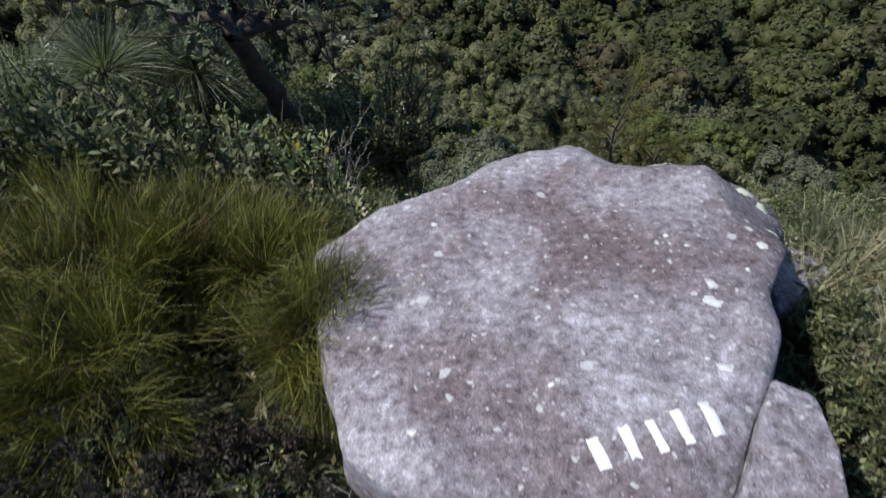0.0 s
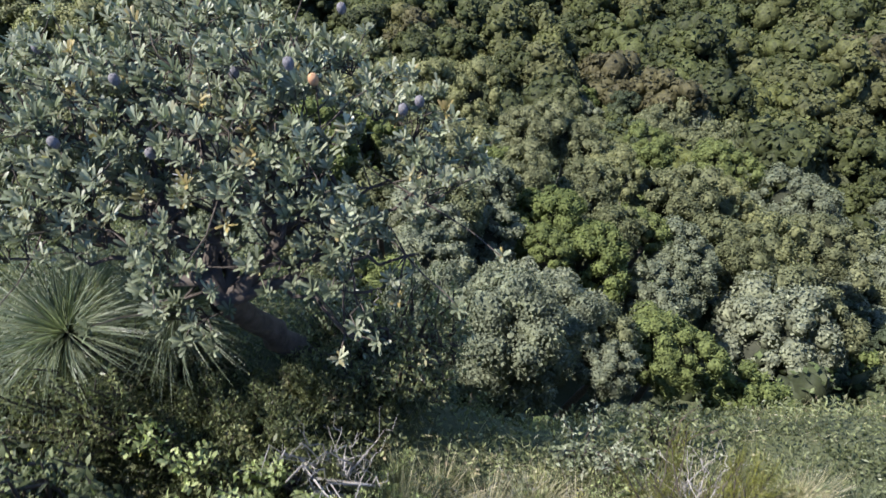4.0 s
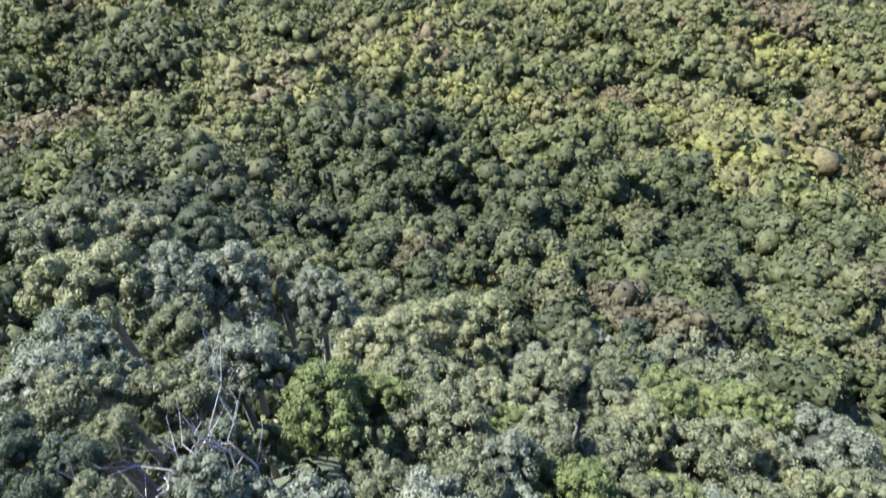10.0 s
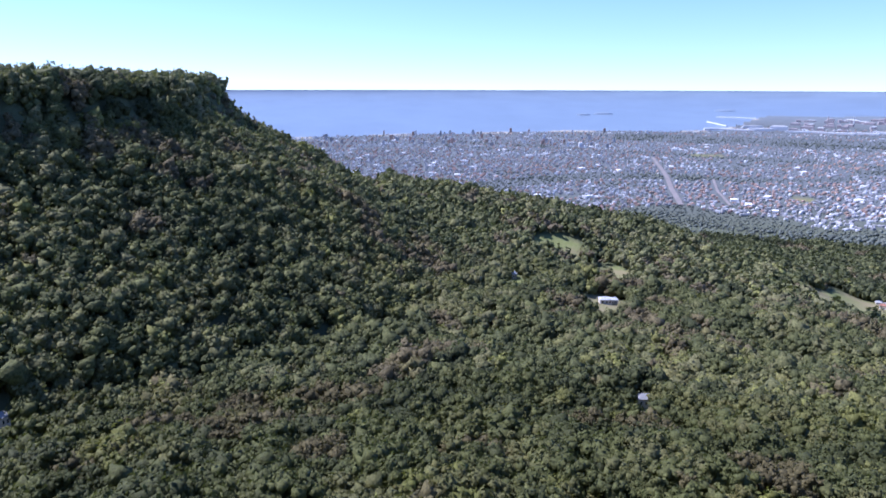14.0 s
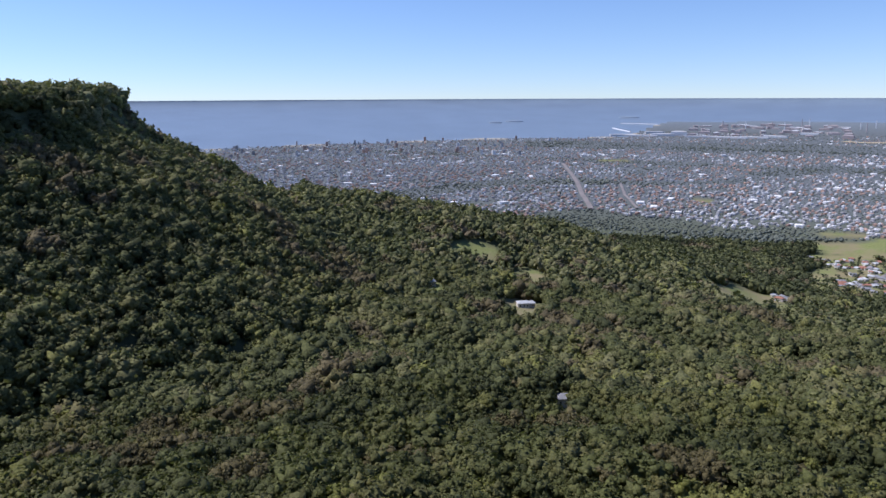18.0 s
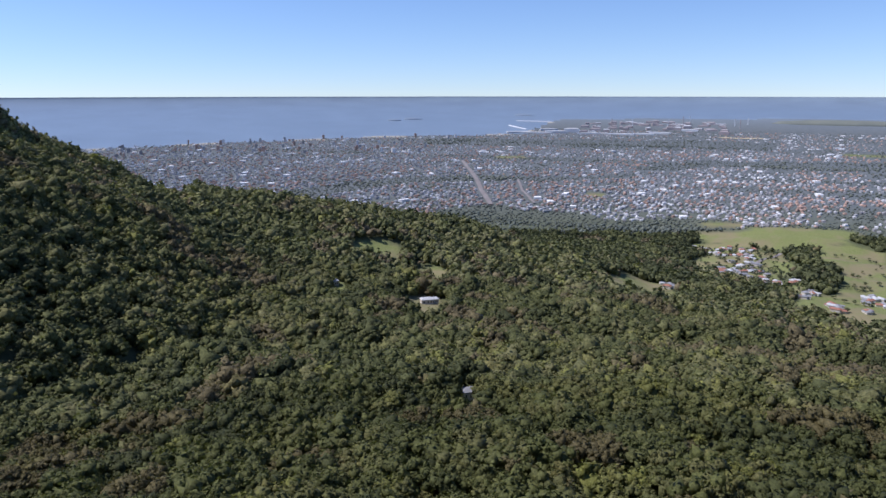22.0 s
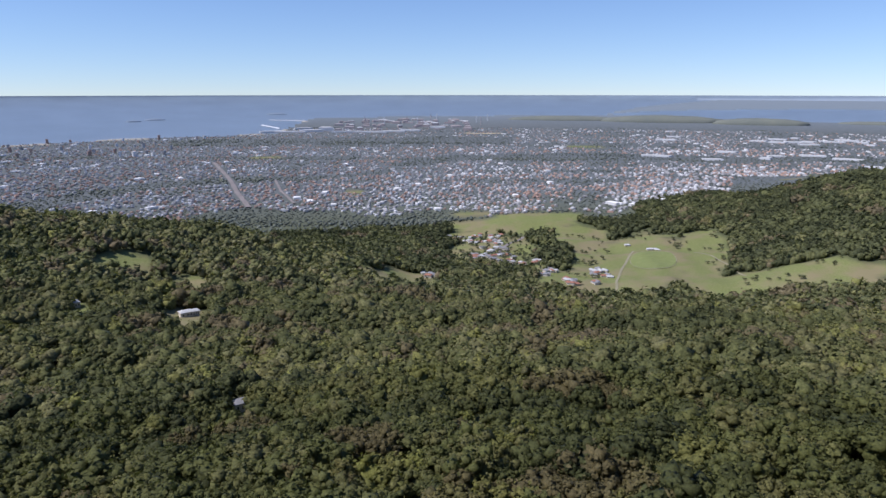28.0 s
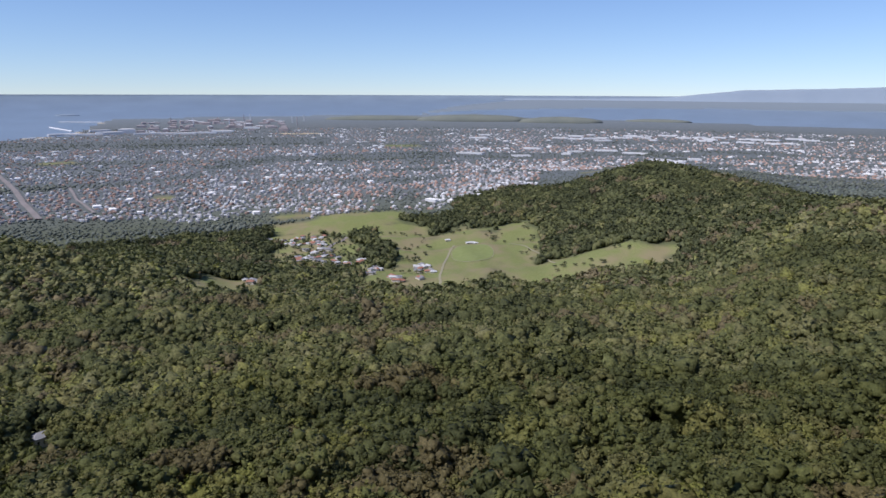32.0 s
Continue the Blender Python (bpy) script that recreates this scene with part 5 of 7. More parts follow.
HOUSE_LABELS = {M_WHITEROOF: "pale-roofed house at the edge of the trees", M_TILE: "terracotta-tiled house beside the clearing", M_GREYROOF: "grey-roofed house beside the clearing"}
rg = np.random.default_rng(41)
for h, r, n, sh, sr in ((36.4, 1830, 18, 1.3, 70), (34.8, 1800, 22, 1.6, 120), (37.6, 1720, 16, 1.6, 60), (38.3, 1640, 16, 1.5, 60), (38.3, 1500, 22, 2.0, 60), (40.8, 1420, 18, 1.4, 50), (43.0, 1325, 7, 0.6, 34), (44.6, 1258, 7, 0.8, 22), (47.7, 1375, 10, 0.9, 30), (47.4, 1265, 3, 0.4, 10), (33.2, 1238, 5, 0.7, 18)):
    for i in range(n):
        hh, rr = h + rg.uniform(-sh, sh), r + rg.uniform(-sr, sr)
        x, y = polar(hh, rr)
        mat = (M_WHITEROOF, M_GREYROOF, M_TILE)[int(rg.integers(3))]
        house(x, y, rg.uniform(10, 15), rg.uniform(8, 10), rg.uniform(3.2, 5.5), rg.uniform(0, 3.1), mat, HOUSE_LABELS[mat], rg.uniform() < 0.5)
for h, r, w, mat in ((13.0, 800, 14, M_WHITEROOF), (13.7, 806, 8, M_WHITEROOF), (16.7, 432, 9, M_GREYROOF), (-24.0, 282, 8, M_STEEL), (-35.6, 440, 8, M_GREYROOF), (5.2, 848, 9, M_WHITEROOF), (51.45, 1618, 24, M_WHITEROOF), (49.5, 1650, 12, M_WHITEROOF), (45.16, 1252, 20, M_TILE)):
    x, y = polar(h, r)
    house(x, y, w, 8 if w < 12 else 10, 6.4 if r < 900 else 3.4, math.radians(-h + 15), mat, "lone house with a pale roof in a forest opening", w > 15)
# mown oval with its pale boundary, and farm tracks
M_MOWN = plain("mown_grass", (0.145, 0.178, 0.058), (0.185, 0.212, 0.078), 0.08, 0.95)
M_TRACK = plain("dusty_track", (0.20, 0.19, 0.12), (0.27, 0.25, 0.17), 0.2, 0.95)


def oval(name, label, h, r, a, b, inner, mat, lift):
    """A ring or disc laid over the meadow; a across, b along the line of sight."""
    cx, cy = polar(h, r)
    t = math.radians(-h)
    ang = np.linspace(0, 2 * math.pi, 64, endpoint=False)
    rows = []
    for k in np.linspace(inner, 1.0, 8):
        u, w = np.cos(ang) * a * k, np.sin(ang) * b * k
        x, y = cx + u * math.cos(t) - w * math.sin(t), cy + u * math.sin(t) + w * math.cos(t)
        rows.append(np.stack([x, y, terrain(x, y) + lift], 1))
    v = squeeze(np.concatenate(rows))
    f = [[i * 64 + j, (i + 1) * 64 + j, (i + 1) * 64 + (j + 1) % 64, i * 64 + (j + 1) % 64] for i in range(7) for j in range(64)]
    tagged(new(name, mesh_from(name, v, np.array(f), mat, True)), label, "sports oval", kind="structure")


oval("oval_field", "bright mown grass oval in the meadow", 51.6, 1500, 46, 92, 0.03, M_MOWN, 0.5)
oval("oval_boundary", "pale boundary track round the mown oval", 51.6, 1500, 47.5, 94, 0.975, M_TRACK, 0.6)
ribbon("track", "dusty farm track over the meadow", "track", [(48.9, 1215), (48.8, 1300), (49.2, 1420), (50.0, 1600)], 5, M_TRACK, 0.6)
ribbon("track", "dusty farm track below the wooded hill", "track", [(54.6, 1600), (56.0, 1560), (57.2, 1480), (58.6, 1380)], 4, M_TRACK, 0.6)
ribbon("road", "narrow village road between the houses", "road", [(34.5, 1330), (36.5, 1440), (38.0, 1520), (39.6, 1640), (41.0, 1760)], 8, M_ROAD, 0.6)
# village trees and the tree rows over the meadow
MEADOW_TREES = scatter(rg, 33, 67, 1150, 2150, 14, 0.0)


def meadow_trees():
    models = MODELS_C
    rg = np.random.default_rng(43)
    x, y = polar(MEADOW_TREES[:, 0], MEADOW_TREES[:, 1])
    near_clump = np.zeros(len(x), bool)
    for h, r, a, b in ((57.5, 1500, 26, 40), (60.2, 1330, 60, 18), (45.5, 1740, 26, 30), (47.2, 1600, 16, 40), (44.0, 1960, 60, 14), (56.2, 1440, 20, 60), (42.5, 1880, 120, 26), (49.5, 1720, 40, 16), (47.5, 1480, 14, 50), (53.5, 1660, 30, 40), (58.8, 1420, 40, 16), (63.0, 1300, 60, 12), (52.0, 1240, 70, 12), (39.0, 1500, 110, 120), (41.0, 1420, 50, 60)):
        cx, cy = polar(h, r)
        t = math.radians(-h)
        dx, dy = x - cx, y - cy
        near_clump |= np.hypot((dx * math.cos(t) + dy * math.sin(t)) / a, (-dx * math.sin(t) + dy * math.cos(t)) / b) < 1 + rg.normal(size=len(x)) * 0.25
    ok = (cleared(x, y) > 0.93) & ((wave(x, y, 34, 8.0) > np.where(MEADOW_TREES[:, 1] > 1680, 0.12, 0.34)) | near_clump) & (np.abs(MEADOW_TREES[:, 0] - 51.5) + np.abs(MEADOW_TREES[:, 1] - 1420) / 60 > 5.0)
    root_models = []
    for m in models[:3]:
        root = tagged(new("meadow_tree"), "round dark tree standing in open grass", "tree", "trees in the meadow")
        part("crown", mesh_from("crown", m[0], m[1], M_OLIVETREE, True, m[3], inner=m[2]), M_OLIVETREE, root)
        v, f = tube([(0, 0, -4), (0, 0, 7)], [0.4, 0.25], 6)
        part("trunk", mesh_from("trunk", v, f, M_BARK, True), M_BARK, root)
        root_models.append(root)
    first = set()
    far = np.nonzero(ok)[0]
    for i in far[rg.permutation(len(far))[:340]]:
        src = root_models[int(rg.integers(3))]
        z = float(terrain(x[i], y[i]))
        s = rg.uniform(0.6, 1.05)
        m = pose(x[i], y[i], z - 0.6, 0, 0, rg.uniform(0, 360))
        if src in first:
            ob = copy_thing(src, m)
        else:
            ob = src
            ob.matrix_basis = m
            first.add(src)
        ob.scale = (s, s, s * 0.85)


meadow_trees()


def village_trees():
    rg = np.random.default_rng(44)
    at = scatter(rg, 33.5, 43.5, 1350, 1960, 15, 0.0)
    x, y = polar(at[:, 0], at[:, 1])
    ok = np.nonzero((cleared(x, y) > 0.93) & (rg.uniform(size=len(x)) < np.where(at[:, 1] < 1800, 0.62, 0.16)))[0]
    m = MODELS_C[1]
    root = tagged(new("village_tree"), "dark rounded tree between the village houses", "tree", "trees in the village")
    part("crown", mesh_from("crown", m[0], m[1], M_DARKTREE, True, m[3], inner=m[2]), M_DARKTREE, root)
    v, f = tube([(0, 0, -4), (0, 0, 7)], [0.4, 0.25], 6)
    part("trunk", mesh_from("trunk", v, f, M_BARK, True), M_BARK, root)
    for n, i in enumerate(ok[:280]):
        m4 = pose(x[i], y[i], float(terrain(x[i], y[i])) - 1.5, 0, 0, rg.uniform(0, 360))
        ob = copy_thing(root, m4) if n else root
        ob.matrix_basis = m4
        s = rg.uniform(0.5, 0.85)
        ob.scale = (s, s, s * 0.9)


village_trees()
# mast on the table mountain
x, y = polar(-29.6, 1010)
z = float(terrain(x, y))
mast = tagged(new("radio_mast"), "thin lattice radio mast on the mountain rim", "mast")
for dx, dy in ((-1.5, -1.5), (1.5, -1.5), (0, 1.5)):
    v, f = tube([(x + dx, y + dy, z - 2), (x + dx * 0.6, y + dy * 0.6, z + 22), (x + dx * 0.4, y + dy * 0.4, z + 34)], [0.5, 0.4, 0.3], 5)
    part("leg", mesh_from("leg", v, f, M_GREYROOF, True), M_GREYROOF, mast)
for hh in (14, 22, 29):
    v, f = tube([(x - 2.4, y, z + hh), (x + 2.4, y, z + hh)], [1.1, 1.1], 6)
    part("dish", mesh_from("dish", v, f, M_GREYROOF, True), M_GREYROOF, mast)

# ---------------------------------------------------------------- the ledge: boulder, shrubs, banksia
Z0 = EYE_Z
BEFORE = set(scene.objects)
RC = np.array([1.077, -5.374, Z0 - 2.24])
RU, RV, RN = np.array([0.9966, 0, 0.0825]), np.array([0.039, 0.8809, -0.4716]), np.array([-0.0727, 0.4732, 0.8779])


def ground_z(x, y):
    return float(ledge_height(x, y))


def on_rock(u, v, w=0.0):
    return RC + RU * u + RV * v + RN * w


def reach(outline, centre, t):
    """Distance from the centre to the outline in direction t."""
    dx, dy = math.cos(t), math.sin(t)
    best = 0.0
    for (ax, ay), (bx, by) in zip(outline, outline[1:] + outline[:1]):
        ax, ay, bx, by = ax - centre[0], ay - centre[1], bx - centre[0], by - centre[1]
        den = dx * (by - ay) - dy * (bx - ax)
        if abs(den) > 1e-9:
            d, e = (ax * (by - ay) - ay * (bx - ax)) / den, (ax * dy - ay * dx) / den
            if d > best and -1e-6 <= e <= 1 + 1e-6:
                best = d
    return best


def rock_lift(u, v, s, centre, bulge, rough, seed, tilt):
    """Height of a rock's top over its plane."""
    q = Vector((u * 1.6, v * 1.6, seed))
    w = bulge * (1 - min(s, 1) ** 2) + rough * (noise.fractal(q, 1.0, 2.0, 4) * 0.8 + noise.noise(q * 6) * 0.25 + noise.noise(q * 19) * 0.12)
    if seed == 1.0:
        k = min(1.0, max(0.0, (u - 0.32 + 0.75 * max(0.0, v - 0.55)) / 0.4))
        d = max(0.0, v - 0.02)
        w -= k * k * (3 - 2 * k) * (0.63 * d - 0.05 * (1 - math.exp(-d * 12))) + 0.28 * max(0.0, v - 0.3) * (1 - k) + max(0.0, u - 1.06) * min(0.85 * min(1.0, max(0.0, (v + 0.75) / 0.5)), max(0.24, 0.85 - 1.25 * (v - 0.45)))
    return w + tilt[0] * (u - centre[0]) + tilt[1] * (v - centre[1]) - 0.05 * max(0.0, (s - 0.88) / 0.12) ** 2


def rock_shape(outline, centre, deep, bulge, rough, seed, tilt=(0, 0), sink=0.0, rings=30, around=160):
    """A boulder: a worn, slightly domed top with a rounded rim and rough flanks, from its outline on the rock plane."""
    th = np.linspace(-math.pi, math.pi, around, endpoint=False)
    R = np.array([reach(outline, centre, t) for t in th])
    R = (np.roll(R, 1) + 2 * R + np.roll(R, -1)) / 4
    verts = [on_rock(*centre, rock_lift(*centre, 0, centre, bulge, rough, seed, tilt) - sink)]
    levels = [(s, 0.0) for s in np.linspace(0.04, 0.985, rings)] + [(1.0, 0.03), (1.008, 0.09), (1.015, 0.2), (1.03, 0.45), (1.05, 0.8), (1.08, deep)]
    for s, down in levels:
        for t, r in zip(th, R):
            u, v = centre[0] + math.cos(t) * r * s, centre[1] + math.sin(t) * r * s
            jut = 0.04 * noise.noise(Vector((math.cos(t) * 3.2, math.sin(t) * 3.2, seed + down * 4))) * min(1.0, down * 6)
            p = on_rock(centre[0] + (u - centre[0]) * (1 + jut), centre[1] + (v - centre[1]) * (1 + jut), rock_lift(u, v, s, centre, bulge, rough, seed, tilt) - sink)
            verts.append(p - np.array([0, 0, down]))
    n = around
    f4 = []
    for i in range(len(levels) - 1):
        for j in range(n):
            a, b = 1 + i * n + j, 1 + i * n + (j + 1) % n
            f4.append([a, a + n, b + n, b])
    f3 = [[0, 1 + j, 1 + (j + 1) % n] for j in range(n)]
    faces = np.concatenate([tri(np.array(f4)), np.array(f3)])
    return mesh_from("boulder", np.array(verts), faces, M_ROCK, True)


MAIN = [(-1.23, -0.45), (-1.1, -0.34), (-0.95, -0.16), (-0.46, 0.15), (-0.17, 0.40), (0.05, 0.58), (0.28, 0.70), (0.45, 0.92), (0.60, 1.0), (0.80, 1.03), (1.17, 1.0), (1.6, 0.97), (1.83, 0.82),
        (1.95, 0.6), (1.72, 0.3), (1.60, 0.12), (1.53, -0.15), (1.42, -0.42), (1.28, -0.68), (1.10, -0.98), (1.06, -1.26), (0.91, -1.56), (0.77, -1.77), (0.62, -2.07), (0.51, -2.15), (0.22, -2.13), (0.0, -2.09), (-0.23, -2.13),
        (-0.62, -2.03), (-0.87, -1.82), (-0.93, -1.58), (-1.1, -1.08)]
boulder = tagged(new("boulder", rock_shape(MAIN, (0.05, -0.85), 1.5, 0.05, 0.045, 1.0)), "large weathered grey sandstone boulder spotted with pale lichen", "boulder")
tagged(new("boulder", rock_shape([(0.92, -1.50), (1.08, -1.58), (1.06, -1.86), (1.0, -2.1), (0.93, -2.4), (0.55, -2.4), (0.62, -2.07), (0.77, -1.77)], (0.84, -2.0), 1.3, 0.0, 0.04, 5.0, (-0.15, 0)),
              ), "split-off grey sandstone slab beside the boulder", "boulder")
tagged(new("boulder", rock_shape([(1.36, -0.62), (1.55, -0.45), (1.97, 0.05), (2.07, 0.18), (1.95, 0.3), (1.76, 0.28), (1.5, 0.1), (1.35, -0.3)], (1.65, -0.1), 1.2, 0.0, 0.03, 9.0, (-0.6, 0), 0.68)),
       "small grey sandstone block wedged beside the boulder", "boulder")


def rock_top(u, v):
    s = math.hypot(u - 0.05, v + 0.85) / max(reach(MAIN, (0.05, -0.85), math.atan2(v + 0.85, u - 0.05)), 0.01)
    return rock_lift(u, v, s, (0.05, -0.85), 0.05, 0.045, 1.0, (0, 0)) - (0.3 * (s - 1.0) if s > 1.0 else 0)


def patch(u, v, ru, rv, turn, rg, lift=0.003, n=22):
    """An irregular flat patch that follows the rock's top."""
    vs, f = [on_rock(u, v, rock_top(u, v) + lift + 0.002)], []
    for ring in (0.55, 1.0):
        wob = rg.uniform(0.8, 1.2, n)
        for i in range(n):
            a = i / n * 2 * math.pi
            x, y = math.cos(a) * ru * ring * wob[i], math.sin(a) * rv * ring * wob[i]
            uu, vv = u + x * math.cos(turn) - y * math.sin(turn), v + x * math.sin(turn) + y * math.cos(turn)
            vs.append(on_rock(uu, vv, rock_top(uu, vv) + (lift if ring < 0.9 else lift * 0.3)))
    for i in range(n):
        j = (i + 1) % n
        f.append([0, 1 + i, 1 + j])
        f += [[1 + i, 1 + n + i, 1 + n + j], [1 + i, 1 + n + j, 1 + j]]
    return np.array(vs), np.array(f)


rg = np.random.default_rng(3)
SPOTS = [(-0.7, -0.19, 22), (-0.53, -0.42, 20), (0.02, 0.27, 14), (1.14, -0.49, 28), (1.15, -0.66, 36), (0.76, -0.7, 16), (0.81, -0.98, 28), (0.78, -1.1, 44),
         (0.73, -1.49, 36), (0.77, -1.69, 20), (1.01, -0.87, 14), (0.67, -1.44, 12), (-0.57, -1.78, 22), (0.0, -1.57, 16), (-0.01, -0.47, 10), (-0.35, 0.05, 18), (-0.61, -0.01, 22), (0.44, -1.07, 12)]
for u, v, size in SPOTS:
    part("lichen_patch", mesh_from("lichen_patch", *patch(u, v, size / 1000, size / 1250, rg.uniform(0, 3), rg), M_LICHEN, True), M_LICHEN, boulder)
for u, v, ru, rv in ((0.40, 0.76, 0.06, 0.05), (0.62, 0.90, 0.09, 0.06), (0.84, 0.93, 0.10, 0.06), (1.02, 0.88, 0.13, 0.09), (1.2, 0.90, 0.10, 0.06), (0.56, 0.62, 0.05, 0.05), (1.4, 0.89, 0.08, 0.05), (1.62, 0.80, 0.07, 0.05), (1.72, 0.68, 0.04, 0.06), (1.36, -0.30, 0.03, 0.08)):
    part("lichen_crust", mesh_from("lichen_crust", *patch(u, v, ru, rv, 0.0, rg, 0.016, 30), M_LICHEN_GREEN, True), M_LICHEN_GREEN, boulder)
for i in range(70):
    u, v = rg.uniform(-0.95, 1.1), rg.uniform(-1.95, 0.2)
    if math.hypot((u - 0.05) / 1.0, (v + 0.85) / 1.05) < 0.95:
        s = float(np.clip(rg.lognormal(-5.0, 0.45), 0.003, 0.016))
        part("lichen_patch", mesh_from("lichen_patch", *patch(u, v, s, s * 0.8, 0, rg, n=9), M_LICHEN, True), M_LICHEN, boulder)


def painted_bar(u, v, wide, high, turn):
    """A plain painted bar on the rock."""
    nu, nv = 5, 7
    vs = []
    for j in range(nv):
        for i in range(nu):
            x, y = (i / (nu - 1) - 0.5) * wide, (j / (nv - 1) - 0.5) * high
            uu, vv = u + x * math.cos(turn) - y * math.sin(turn), v + x * math.sin(turn) + y * math.cos(turn)
            edge = i in (0, nu - 1) or j in (0, nv - 1)
            vs.append(on_rock(uu, vv, rock_top(uu, vv) + (0.001 if edge else 0.004)))
    f = [[j * nu + i, j * nu + i + 1, (j + 1) * nu + i + 1, (j + 1) * nu + i] for j in range(nv - 1) for i in range(nu - 1)]
    return mesh_from("painted_bar", np.array(vs), np.array(f), M_PAINT, True)


for u, v, wide in ((0.15, -1.9, 0.05), (0.27, -1.865, 0.042), (0.375, -1.84, 0.036), (0.48, -1.80, 0.042), (0.60, -1.755, 0.05)):
    part("painted_bar", painted_bar(u, v, wide, 0.15, 0.24), M_PAINT, boulder, "white painted mark")


def plant(name, label, category, group=""):
    return tagged(new(name), label, category, group)


def broom(x, y, spread, high, count, lean, seed):
    """A broom-like shrub: plumes of fine stems from forking branches."""
    rg = np.random.default_rng(seed)
    root = plant("broom_shrub", "yellow-green broom-like shrub of fine drooping stems", "shrub", "broom shrubs on the ledge")
    z = ground_z(x, y)
    per = 56
    plumes = count // per
    a = rg.uniform(0, 6.283, plumes)
    q = np.sqrt(rg.uniform(0, 1, plumes))
    dome = np.sqrt(np.maximum(0.05, 1 - 0.75 * q * q))
    tip = np.stack([x + np.cos(a) * q * spread + lean[0] * 0.3, y + np.sin(a) * q * spread + lean[1] * 0.3, z + high * dome * rg.uniform(0.45, 0.8, plumes)], 1)
    axis = np.stack([np.cos(a) * q * 0.8 + lean[0], np.sin(a) * q * 0.8 + lean[1], np.full(plumes, 1.0)], 1) + rg.normal(size=(plumes, 3)) * 0.3
    foot = np.repeat(tip, per, 0) + rg.normal(size=(plumes * per, 3)) * 0.05
    way = np.repeat(unit(axis), per, 0) + rg.normal(size=(plumes * per, 3)) * 0.24
    n = len(foot)
    L = np.repeat(rg.uniform(0.2, 0.42, plumes), per) * rg.uniform(0.6, 1.15, n)
    v, f = blades(rg, foot, way, L, rg.uniform(0.0035, 0.007, n), np.repeat(rg.uniform(0.05, 0.5, plumes), per), 4)
    t = np.repeat(np.clip(np.repeat(rg.normal(0.42, 0.25, plumes), per) + rg.normal(size=n) * 0.1, 0, 1), 10)
    part("plume", mesh_from("plume", v, f, M_BROOM, True, tint=t), M_BROOM, root)
    pieces = []
    for i in range(0, plumes, 2):
        pieces.append((*limb(rg, (x + rg.normal() * 0.05, y + rg.normal() * 0.05, z - 0.1), tip[i], 0.012, 0.003, 0.06, 5, 4)[1], 0))
    v, f, _ = merge(*pieces)
    part("branchwork", mesh_from("branchwork", v, f, M_DARKBARK, True), M_DARKBARK, root)
    return root


broom(-0.1, -6.3, 0.34, 1.2, 7540, (0.22, -0.1), 1)
broom(-0.5, -5.85, 0.38, 1.2, 5220, (0.2, 0.0), 8)
broom(-0.95, -5.75, 0.5, 1.30, 6670, (0.1, 0.1), 2)
broom(-1.40, -6.10, 0.75, 1.25, 7540, (0.0, 0.0), 3)
broom(-1.25, -6.60, 0.5, 0.85, 4350, (0.0, -0.1), 4)
broom(-1.75, -5.40, 0.65, 1.30, 6670, (0.0, 0.1), 5)
broom(-2.35, -6.1, 0.7, 1.25, 6670, (0.0, 0.0), 7)


def ovals(rg, at, way, length, width):
    """Oval pointed leaves that arch along their midrib, three quads each."""
    n = len(at)
    way = unit(way)
    side = unit(np.cross(way, rg.normal(size=(n, 3)) * 0.6 + np.array([0, 0, 1.0])))
    nor = np.cross(side, way)
    L, W = length[:, None], width[:, None]
    rows = []
    for k, w, arch in ((0.0, 0.12, 0.0), (0.35, 0.95, 0.06), (0.7, 0.85, 0.04), (1.0, 0.08, -0.06)):
        p = at + way * L * k + nor * L * arch
        rows.append(np.stack([p - side * W * w * 0.5, p + side * W * w * 0.5], 1))
    f = (np.array([[0, 1, 3, 2], [2, 3, 5, 4], [4, 5, 7, 6]])[None] + (np.arange(n) * 8)[:, None, None]).reshape(-1, 4)
    return np.stack(rows, 1).reshape(-1, 3), f


